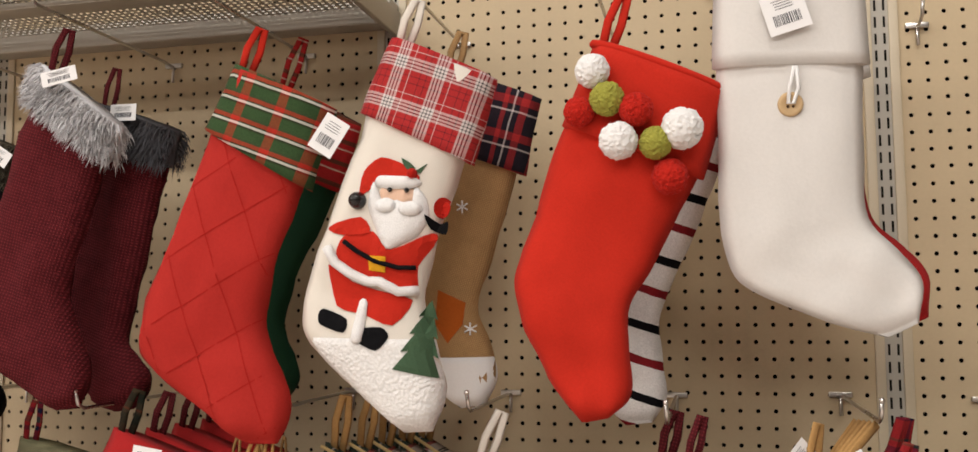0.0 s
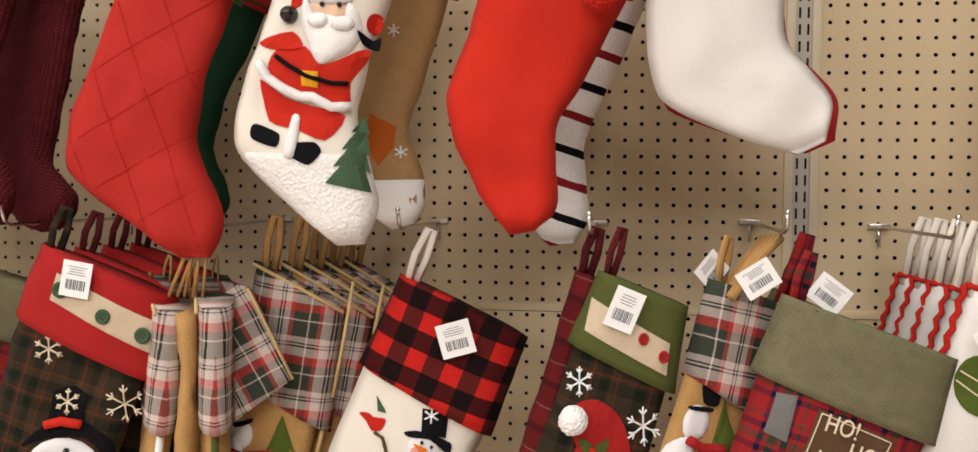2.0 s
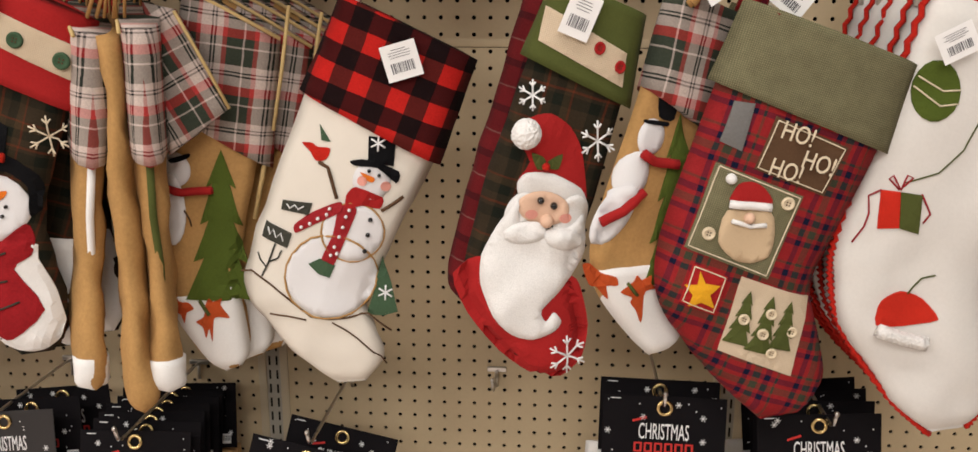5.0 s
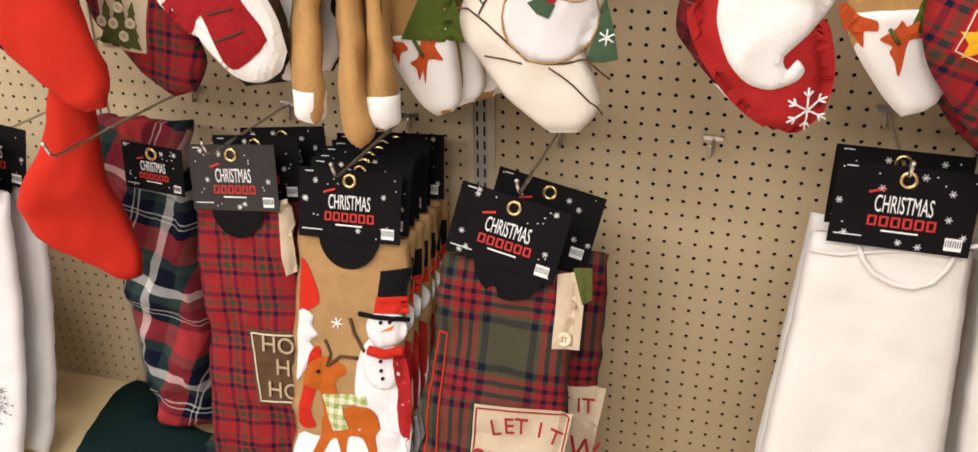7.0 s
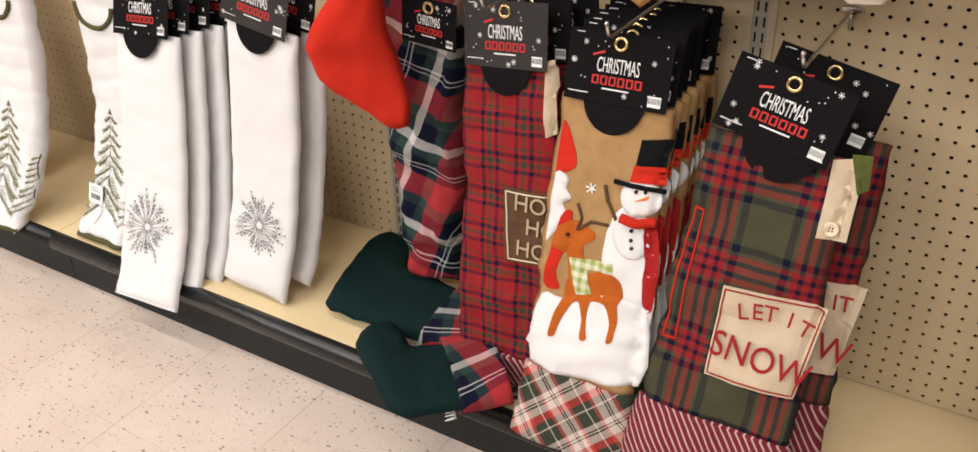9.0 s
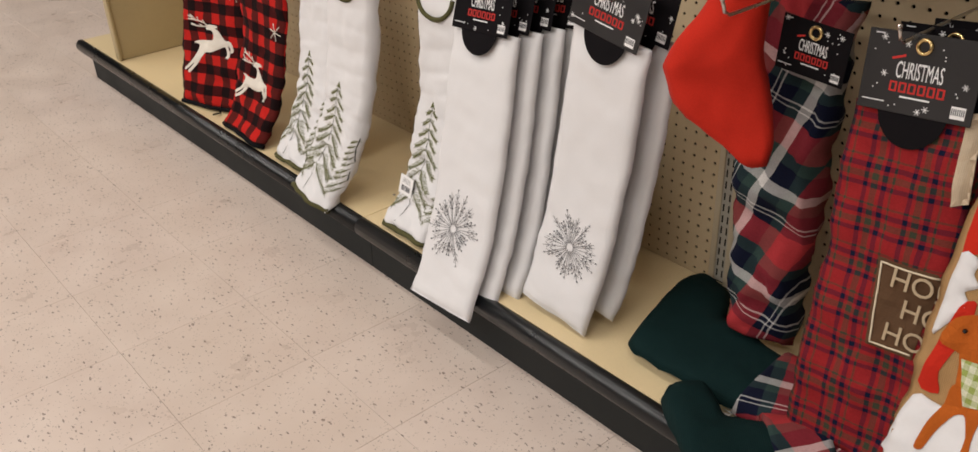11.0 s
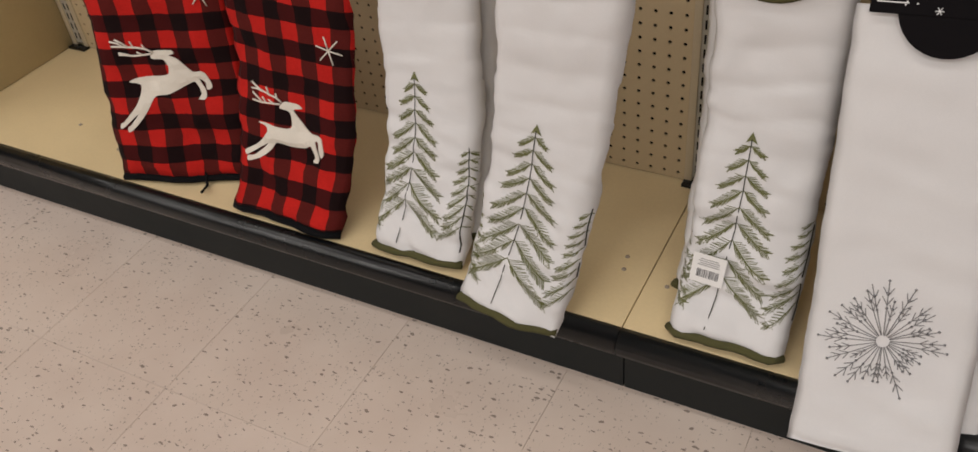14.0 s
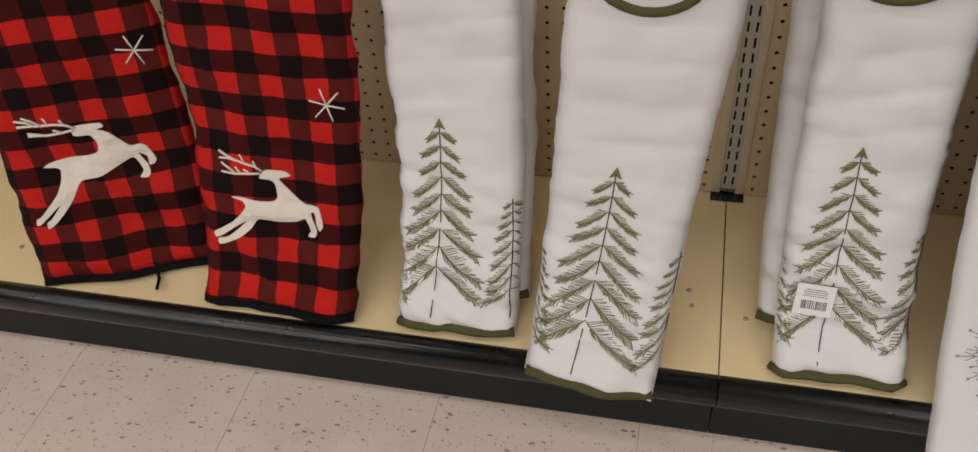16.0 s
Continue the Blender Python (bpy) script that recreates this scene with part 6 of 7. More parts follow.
stitch_lines("stitching", [[(0.045, 0.306), (0.085, 0.309), (0.087, 0.355), (0.046, 0.351), (0.045, 0.306)]], 0.0009, m_thread, th, bvh)
th, bvh, cb = s_trim[0], s_trim[1], s_trim[2]
applique("bauble", ellipse(0.042, 0.109, 0.0272, 0.0352, 18, -16), m_moss, th, bvh, puff=0.001)
stitch_lines("bauble_line", [[(0.016, 0.110), (0.051, 0.124), (0.071, 0.116)]], 0.0011, m_thread, th, bvh)
stitch_lines("bauble_line", [[(0.017, 0.098), (0.049, 0.107), (0.067, 0.101)]], 0.0011, m_thread, th, bvh)
applique("present", [(0.025, 0.235), (0.046, 0.231), (0.060, 0.273), (0.038, 0.281)], m_red, th, bvh, puff=0.001)
applique("present", [(0.046, 0.231), (0.072, 0.228), (0.085, 0.274), (0.060, 0.273)], m_green, th, bvh, puff=0.001)
stitch_lines("ribbon", [[(0.044, 0.229), (0.030, 0.220), (0.033, 0.215), (0.045, 0.228), (0.054, 0.211), (0.047, 0.210), (0.046, 0.229)]], 0.0012, m_redthread, th, bvh)
stitch_lines("ribbon", [[(0.025, 0.235), (0.015, 0.246), (0.022, 0.266), (0.022, 0.283), (0.015, 0.305)]], 0.0012, m_redthread, th, bvh)
stitch_lines("ribbon", [[(0.071, 0.227), (0.089, 0.247), (0.085, 0.260)]], 0.0012, m_redthread, th, bvh)
stitch_lines("vine", [[(0.048, 0.219), (0.080, 0.198), (0.099, 0.165), (0.105, 0.116), (0.115, 0.082)]], 0.0010, m_green, th, bvh)
applique("cap", [(0.077, 0.395), (0.073, 0.364), (0.093, 0.347), (0.121, 0.349), (0.147, 0.368), (0.117, 0.385)], m_red, th, bvh, puff=0.001)
stitch_lines("cap_brim", [[(0.079, 0.400), (0.108, 0.402), (0.143, 0.401)]], 0.0093, m_sherpa, th, bvh)
stitch_lines("vine", [[(0.101, 0.348), (0.111, 0.325), (0.125, 0.317)]], 0.0011, m_green, th, bvh)
th, bvh, cb = s_pom[0], s_pom[1], s_pom[2]
pompom(0.012, 0.033, 0.0203, m_white, th, cb, seed=195)
pompom(0.040, 0.061, 0.0202, m_limepom, th, cb, seed=196)
pompom(0.013, 0.084, 0.0180, m_redpom, th, cb, seed=197)
pompom(0.076, 0.063, 0.0200, m_redpom, th, cb, seed=198)
pompom(0.069, 0.104, 0.0222, m_white, th, cb, seed=199)
pompom(0.110, 0.093, 0.0191, m_limepom, th, cb, seed=200)
pompom(0.133, 0.068, 0.0241, m_white, th, cb, seed=201)
pompom(0.138, 0.124, 0.0211, m_redpom, th, cb, seed=202)
th, bvh, cb = s_burlap[0], s_burlap[1], s_burlap[2]
stitch_lines("snowflake", flake_lines(0.096, 0.183, 0.0091, 6, 12, False), 0.0013, m_print, th, bvh)
stitch_lines("snowflake", flake_lines(0.153, 0.343, 0.0089, 6, 12, False), 0.0013, m_print, th, bvh)
applique("deer_panel", [(0.096, 0.304), (0.137, 0.310), (0.141, 0.340), (0.129, 0.371), (0.105, 0.351)], m_fox, th, bvh, puff=0.001)
th, bvh, cb = k_tan[0], k_tan[1], k_tan[1]
applique("snowman_base", ellipse(0.064, 0.263, 0.0430, 0.1127, 18, -10), m_whitecotton, th, bvh, puff=0.002)
applique("snowman_middle", ellipse(0.061, 0.194, 0.0322, 0.0382, 18, -9), m_whitecotton, th, bvh, puff=0.002)
applique("snowman_head", ellipse(0.064, 0.136, 0.0336, 0.0277, 18, -8), m_whitecotton, th, bvh, puff=0.002)
applique("hat_crown", [(0.050, 0.050), (0.095, 0.041), (0.094, 0.092), (0.048, 0.098)], m_black, th, bvh, puff=0.001)
applique("hat_band", [(0.046, 0.089), (0.095, 0.083), (0.099, 0.109), (0.043, 0.114)], m_red, th, bvh, puff=0.001)
stitch_lines("hat_brim", [[(0.018, 0.119), (0.060, 0.118), (0.101, 0.118)]], 0.0040, m_black, th, bvh)
stitch_lines("scarf", [[(0.042, 0.169), (0.068, 0.173), (0.094, 0.167)]], 0.0080, m_red, th, bvh)
applique("scarf_end", [(0.078, 0.176), (0.097, 0.180), (0.108, 0.236), (0.108, 0.306), (0.091, 0.299), (0.085, 0.230)], m_darkred, th, bvh, puff=0.001)
applique("nose", [(0.058, 0.140), (0.080, 0.127), (0.076, 0.135)], m_carrot, th, bvh, puff=0.001)
dome("eye", 0.058, 0.126, 0.0030, m_bead, th, bvh, squash=1.6)
dome("eye", 0.072, 0.124, 0.0029, m_bead, th, bvh, squash=1.6)
dome("coat_button", 0.060, 0.186, 0.0030, m_bead, th, bvh, squash=1.6)
dome("coat_button", 0.061, 0.201, 0.0030, m_bead, th, bvh, squash=1.6)
dome("coat_button", 0.064, 0.213, 0.0030, m_bead, th, bvh, squash=1.6)
stitch_lines("twig_arm", [[(0.032, 0.176), (0.010, 0.152), (0.002, 0.129)]], 0.0030, m_brown, th, bvh)
applique("snow", [(-0.082, 0.330), (-0.042, 0.328), (0.032, 0.299), (0.101, 0.307), (0.106, 0.432), (-0.088, 0.448)], m_whitecotton, th, bvh, puff=0.002)
applique("red_figure", [(-0.084, 0.045), (-0.069, 0.055), (-0.051, 0.091), (-0.049, 0.111), (-0.080, 0.125)], m_red, th, bvh, puff=0.001)
applique("figure_beard", [(-0.080, 0.125), (-0.056, 0.129), (-0.058, 0.146), (-0.047, 0.160), (-0.062, 0.172), (-0.052, 0.188), (-0.072, 0.224), (-0.084, 0.236)], m_whitecotton, th, bvh, puff=0.002)
applique("red_coat", [(-0.061, 0.192), (-0.044, 0.181), (-0.045, 0.230), (-0.060, 0.284), (-0.053, 0.314), (-0.082, 0.309)], m_red, th, bvh, puff=0.001)
applique("deer_body", [(-0.039, 0.293), (-0.011, 0.276), (0.018, 0.265), (0.041, 0.263), (0.054, 0.273), (0.061, 0.294), (0.055, 0.310), (0.059, 0.338), (0.055, 0.370), (0.046, 0.372), (0.047, 0.340), (0.033, 0.314), (0.009, 0.316), (0.006, 0.351), (0.012, 0.378), (0.001, 0.381), (-0.002, 0.349), (-0.012, 0.324), (-0.025, 0.330), (-0.038, 0.359), (-0.045, 0.389), (-0.055, 0.389), (-0.051, 0.351), (-0.042, 0.323)], m_fox, th, bvh, puff=0.001)
applique("deer_head", [(-0.061, 0.207), (-0.035, 0.193), (-0.001, 0.203), (0.002, 0.215), (-0.017, 0.231), (-0.013, 0.276), (-0.035, 0.290), (-0.044, 0.250), (-0.072, 0.242)], m_fox, th, bvh, puff=0.001)
stitch_lines("antler", [[(-0.030, 0.207), (-0.025, 0.187), (-0.036, 0.166)]], 0.0026, m_brown, th, bvh)
stitch_lines("antler", [[(-0.027, 0.205), (-0.009, 0.189), (0.021, 0.188)]], 0.0026, m_brown, th, bvh)
applique("deer_scarf", [(-0.039, 0.255), (0.038, 0.245), (0.041, 0.259), (-0.005, 0.267), (0.009, 0.303), (-0.019, 0.313)], m_scarfgreen, th, bvh, puff=0.001)
dome("eye", -0.045, 0.218, 0.0031, m_bead, th, bvh, squash=1.6)
stitch_lines("snowflake", flake_lines(-0.019, 0.139, 0.0091, 6, 12, False), 0.0013, m_print, th, bvh)
for th, bvh in [r[:2] for r in STACKS["tan burlap tree skirt with felt snowman, figure and reindeer"][1:]]:
    applique("hat_crown", [(0.050, 0.050), (0.091, 0.041), (0.092, 0.092), (0.048, 0.098)], m_black, th, bvh, puff=0.001)
    applique("hat_band", [(0.046, 0.089), (0.092, 0.083), (0.094, 0.109), (0.043, 0.114)], m_red, th, bvh, puff=0.001)
    applique("snowman_head", ellipse(0.066, 0.136, 0.030, 0.0277, 18, -8), m_whitecotton, th, bvh, puff=0.002)
    applique("snowman_base", ellipse(0.062, 0.245, 0.036, 0.085, 18, -8), m_whitecotton, th, bvh, puff=0.002)
    applique("scarf_end", [(0.074, 0.176), (0.092, 0.178), (0.096, 0.236), (0.096, 0.300), (0.082, 0.296), (0.080, 0.230)], m_darkred, th, bvh, puff=0.001)
    applique("snow", [(0.0, 0.318), (0.032, 0.310), (0.095, 0.315), (0.098, 0.425), (0.0, 0.430)], m_whitecotton, th, bvh, puff=0.002)
th, bvh, cb = k_let[0], k_let[1], k_let[1]
applique("lettered_patch", [(-0.026, 0.214), (0.119, 0.206), (0.105, 0.354), (-0.025, 0.359)], m_linen, th, bvh, puff=0.001)
applique("side_patch", [(0.073, 0.004), (0.108, -0.007), (0.115, 0.016), (0.117, 0.109), (0.078, 0.112)], m_linen, th, bvh, puff=0.001)
applique("check_patch", [(0.095, -0.009), (0.121, -0.013), (0.127, 0.032), (0.114, 0.042)], m_green, th, bvh, puff=0.001)
stitch_lines("red_strip", [[(-0.093, 0.116), (-0.080, 0.117), (-0.080, 0.218), (-0.080, 0.322), (-0.100, 0.324), (-0.097, 0.216), (-0.093, 0.116)]], 0.0017, m_red, th, bvh)
button(0.094, 0.096, 0.0108, m_button, th, bvh)
stitch_lines("stitching", [[(-0.022, 0.219), (0.114, 0.211), (0.102, 0.349), (-0.021, 0.354), (-0.022, 0.219)]], 0.0012, m_redthread, th, bvh)
th, bvh, cb = k_ho[0], k_ho[1], k_ho[1]
applique("lettered_patch", [(-0.006, 0.207), (0.085, 0.207), (0.068, 0.338), (0.002, 0.338)], m_brown, th, bvh, puff=0.001)
applique("side_patch", [(0.066, -0.009), (0.086, -0.014), (0.093, 0.104), (0.071, 0.114)], m_linen, th, bvh, puff=0.001)
stitch_lines("stitching", [[(-0.000, 0.213), (0.082, 0.212)]], 0.0014, m_thread, th, bvh)
stitch_lines("stitching", [[(-0.000, 0.213), (0.008, 0.332), (0.066, 0.331)]], 0.0014, m_thread, th, bvh)
th, bvh, cb = k_deer1[0], k_deer1[1], k_deer1[1]
applique("deer_body", [(-0.082, 0.500), (-0.060, 0.492), (-0.007, 0.486), (0.003, 0.481), (0.005, 0.468), (-0.002, 0.456), (-0.023, 0.453), (-0.020, 0.440), (0.016, 0.440), (0.020, 0.446), (0.010, 0.449), (0.025, 0.457), (0.046, 0.481), (0.061, 0.481), (0.069, 0.487), (0.077, 0.507), (0.074, 0.514), (0.066, 0.515), (0.066, 0.502), (0.055, 0.495), (0.064, 0.514), (0.065, 0.526), (0.060, 0.532), (0.049, 0.531), (0.056, 0.521), (0.049, 0.502), (0.040, 0.501), (-0.001, 0.519), (-0.029, 0.524), (-0.039, 0.530), (-0.053, 0.551), (-0.074, 0.574), (-0.094, 0.591), (-0.103, 0.594), (-0.101, 0.584), (-0.094, 0.580), (-0.074, 0.558), (-0.108, 0.584), (-0.117, 0.587), (-0.115, 0.578), (-0.107, 0.574), (-0.075, 0.543), (-0.064, 0.524), (-0.060, 0.505)], m_cream, th, bvh, puff=0.001)
stitch_lines("antler", [[(-0.017, 0.442), (-0.030, 0.436), (-0.046, 0.432), (-0.071, 0.430), (-0.093, 0.430)]], 0.0020, m_cream, th, bvh)
stitch_lines("antler", [[(-0.069, 0.430), (-0.079, 0.424), (-0.094, 0.421)]], 0.0018, m_cream, th, bvh)
stitch_lines("antler", [[(-0.061, 0.430), (-0.072, 0.422), (-0.083, 0.417)]], 0.0018, m_cream, th, bvh)
stitch_lines("antler", [[(-0.051, 0.432), (-0.055, 0.420)]], 0.0016, m_cream, th, bvh)
stitch_lines("antler", [[(-0.030, 0.437), (-0.035, 0.427)]], 0.0016, m_cream, th, bvh)
stitch_lines("antler", [[(-0.020, 0.444), (-0.035, 0.447), (-0.054, 0.448), (-0.083, 0.446)]], 0.0020, m_cream, th, bvh)
stitch_lines("antler", [[(-0.037, 0.447), (-0.048, 0.441)]], 0.0016, m_cream, th, bvh)
stitch_lines("antler", [[(-0.064, 0.446), (-0.083, 0.442)]], 0.0016, m_cream, th, bvh)
stitch_lines("snowflake", flake_lines(0.094, 0.340, 0.0237, 6, 12, False), 0.0013, m_cream, th, bvh)
th, bvh, cb = k_deer2[0], k_deer2[1], k_deer2[1]
applique("deer_body", [(-0.066, 0.532), (-0.050, 0.530), (-0.030, 0.533), (-0.006, 0.533), (0.002, 0.528), (0.001, 0.514), (-0.003, 0.503), (-0.023, 0.500), (-0.016, 0.489), (-0.005, 0.485), (0.015, 0.485), (0.024, 0.492), (0.007, 0.498), (0.039, 0.531), (0.053, 0.533), (0.064, 0.537), (0.068, 0.562), (0.063, 0.572), (0.059, 0.564), (0.058, 0.551), (0.056, 0.543), (0.051, 0.546), (0.058, 0.570), (0.055, 0.583), (0.043, 0.584), (0.048, 0.574), (0.043, 0.554), (0.031, 0.560), (0.014, 0.563), (-0.026, 0.561), (-0.038, 0.576), (-0.058, 0.593), (-0.089, 0.607), (-0.092, 0.599), (-0.075, 0.593), (-0.060, 0.581), (-0.044, 0.565), (-0.080, 0.589), (-0.095, 0.598), (-0.098, 0.590), (-0.072, 0.574), (-0.055, 0.558), (-0.044, 0.543), (-0.049, 0.535)], m_cream, th, bvh, puff=0.001)
stitch_lines("antler", [[(-0.018, 0.489), (-0.027, 0.482), (-0.041, 0.479), (-0.057, 0.474), (-0.080, 0.464)]], 0.0018, m_cream, th, bvh)
stitch_lines("antler", [[(-0.053, 0.476), (-0.066, 0.473), (-0.079, 0.474)]], 0.0017, m_cream, th, bvh)
stitch_lines("antler", [[(-0.042, 0.478), (-0.048, 0.466)]], 0.0015, m_cream, th, bvh)
stitch_lines("antler", [[(-0.025, 0.484), (-0.029, 0.474)]], 0.0015, m_cream, th, bvh)
stitch_lines("antler", [[(-0.021, 0.493), (-0.037, 0.494), (-0.056, 0.495), (-0.077, 0.494)]], 0.0018, m_cream, th, bvh)
stitch_lines("antler", [[(-0.056, 0.494), (-0.066, 0.487), (-0.076, 0.480)]], 0.0017, m_cream, th, bvh)
stitch_lines("antler", [[(-0.049, 0.494), (-0.056, 0.485)]], 0.0015, m_cream, th, bvh)
stitch_lines("antler", [[(-0.035, 0.493), (-0.044, 0.488)]], 0.0015, m_cream, th, bvh)
stitch_lines("snowflake", flake_lines(0.087, 0.379, 0.0239, 6, 12, False), 0.0013, m_cream, th, bvh)
th, bvh, cb = k_white[0], k_white[1], k_white[1]
stitch_lines("cord", [[(-0.108, 0.400), (-0.049, 0.415), (0.011, 0.409), (0.062, 0.405), (0.097, 0.381)]], 0.0037, m_red, th, bvh)
applique("bow", ellipse(0.011, 0.409, 0.0106, 0.0062, 18, -15), m_red, th, bvh, puff=0.001)
stitch_lines("lettering", [[(-0.078, 0.484), (-0.063, 0.464), (-0.055, 0.479), (-0.048, 0.461)]], 0.0024, m_black, th, bvh)
th, bvh, cb = s_fir[0], s_fir[1], s_fir[2]
applique("fox", [(0.024, 0.418), (0.032, 0.428), (0.045, 0.427), (0.053, 0.435), (0.044, 0.442), (0.042, 0.459), (0.036, 0.447), (0.028, 0.443)], m_foxred, th, bvh, puff=0.001)
applique("fox", [(0.069, 0.425), (0.073, 0.416), (0.079, 0.421), (0.090, 0.414), (0.089, 0.425), (0.103, 0.442), (0.089, 0.442), (0.082, 0.447), (0.083, 0.480), (0.077, 0.461), (0.074, 0.476), (0.068, 0.460), (0.058, 0.454), (0.068, 0.445)], m_foxred, th, bvh, puff=0.001)
stitch_lines("fox_scarf", [[(0.060, 0.421), (0.068, 0.432), (0.076, 0.440)]], 0.0027, m_green, th, bvh)
stitch_lines("twig_arm", [[(0.027, 0.297), (0.035, 0.310), (0.038, 0.319)]], 0.0013, m_brown, th, bvh)
th, bvh, cb = s_foxes[0], s_foxes[1], s_foxes[2]
applique("fox", [(-0.035, 0.338), (-0.024, 0.335), (-0.007, 0.344), (0.009, 0.345), (0.014, 0.355), (0.003, 0.359), (0.013, 0.376), (0.002, 0.368), (-0.007, 0.362), (-0.019, 0.361)], m_foxred, th, bvh, puff=0.001)
applique("fox", [(0.034, 0.348), (0.037, 0.339), (0.046, 0.344), (0.056, 0.336), (0.058, 0.346), (0.071, 0.351), (0.055, 0.356), (0.054, 0.367), (0.061, 0.397), (0.049, 0.383), (0.038, 0.374), (0.038, 0.367), (0.021, 0.363)], m_foxred, th, bvh, puff=0.001)
stitch_lines("fox_scarf", [[(0.026, 0.350), (0.035, 0.358), (0.042, 0.363)]], 0.0023, m_green, th, bvh)
th, bvh, cb = k_white[0], k_white[1], k_white[1]
stitch_lines("neckline", [[(-0.038, 0.010), (-0.029, 0.027), (-0.015, 0.042), (0.008, 0.052), (0.033, 0.053), (0.055, 0.044), (0.069, 0.025), (0.077, 0.002)]], 0.0041, m_satin, th, bvh)
stitch_lines("fold_edge", [[(-0.096, 0.024), (-0.058, 0.023), (-0.005, 0.012), (0.047, 0.002), (0.083, -0.007), (0.115, -0.015)]], 0.0029, m_satin, th, bvh)
th, bvh, cb = k_white2[0], k_white2[1], k_white2[1]
stitch_lines("fold_edge", [[(-0.092, 0.002), (-0.070, -0.003), (-0.043, -0.003)]], 0.0028, m_satin, th, bvh)

# places of the stitched motifs on their cloths (across, down)
FIRS = (-0.020, 0.347, -0.010, 0.355, -0.014, 0.338, -0.041, 0.534)
NECK = 0.095
BURSTS = (-0.007, 0.416, 0.004, 0.416)
LETS = ( 0.056, 0.238 , 0.048, 0.307 )
HOS = ( 0.055, 0.231 )
PATCHES = (( 0.103, 0.123 ), ( 0.138, 0.148 ), ( 0.105, 0.167 ))


def cloth_lines(name, lines, width, material, parent, bvh, lift=0.0009, label=""):
    """Flat stitched threads that follow the cloth; those that leave it are left out."""
    vs, fs = [], []
    for (x0, v0), (x1, v1) in lines:
        d = math.hypot(x1 - x0, v1 - v0)
        if d < 1e-5:
            continue
        nx, nv = -(v1 - v0) / d * width / 2, (x1 - x0) / d * width / 2
        steps = max(1, int(d / 0.014))
        for k in range(steps):
            quad = []
            for f, sg in ((k / steps, 1), (k / steps, -1), ((k + 1) / steps, -1), ((k + 1) / steps, 1)):
                x, v = x0 + (x1 - x0) * f + nx * sg, v0 + (v1 - v0) * f + nv * sg
                hit = bvh.ray_cast(Vector((x, -0.5, -v)), Vector((0, 1, 0)))[0]
                if hit is None:
                    break
                quad.append((x, hit.y - lift, -v))
            if len(quad) == 4:
                i = len(vs)
                vs += quad
                fs.append((i, i + 1, i + 2, i + 3))
    me = bpy.data.meshes.new(name)
    me.from_pydata(vs, [], fs)
    me.materials.append(material)
    ob = new(name, me)
    ob.parent = parent
    return tagged(ob, label)


def embroidered_fir(th, bvh, cx, top, w, h, seed=1, bend=0.0):
    """A fir in outline stitch: drooping feathered boughs on a thin trunk."""
    rng = random.Random(seed)

    def axis(f):
        return cx + bend * f * f

    trunk = [((axis(k / 14), top + h * k / 14), (axis((k + 1) / 14), top + h * (k + 1) / 14)) for k in range(14)]
    cloth_lines("fir_trunk", trunk, 0.0015, m_darkink, th, bvh, 0.0016, "dark stitched trunk line")
    tiers = 9
    needles = []
    for k in range(tiers):
        f = 0.035 + 0.70 * (k / (tiers - 1)) ** 1.08
        reach = w / 2 * (0.20 + 0.80 * ((k + 0.6) / tiers) ** 0.85)
        for sg in (-1, 1):
            r = reach * rng.uniform(0.88, 1.08)
            slope = rng.uniform(0.58, 0.78) + 0.06 * (k > 5)
            x0, v0 = axis(f), top + h * f
            pts = [(x0 + sg * r * q, v0 + r * slope * (1.25 * q - 0.25 * q * q * q)) for q in [j / 8 for j in range(9)]]
            cloth_lines("fir_bough", list(zip(pts, pts[1:])), 0.0011, m_oliveink, th, bvh, 0.0014)
            m = (9 if w > 0.1 else 4) + int(r / 0.0034)
            for j in range(1, m + 1):
                q = j / m
                bx, bv = x0 + sg * r * q, v0 + r * slope * (1.25 * q - 0.25 * q ** 3)
                ln = (0.0085 + 0.0105 * k / tiers) * (1.0 - 0.35 * q) * min(1.0, w / 0.11) * rng.uniform(0.8, 1.2)
                needles.append(((bx, bv), (bx + sg * ln * rng.uniform(0.45, 0.6), bv + ln * rng.uniform(0.8, 1.0))))
                needles.append(((bx, bv), (bx + sg * ln * rng.uniform(0.95, 1.1), bv - ln * rng.uniform(0.0, 0.22))))
    cloth_lines("fir_needles", needles, 0.00085, m_oliveink, th, bvh, 0.0011)["kind"] = "stuff"
    tip = [(cx, top - 0.010), (cx + 0.008, top + 0.006), (cx, top + 0.002), (cx - 0.008, top + 0.006)]
    if w > 0.1:
        applique("fir_tip", tip, m_oliveink, th, bvh, thick=0.0008, cuts=0)


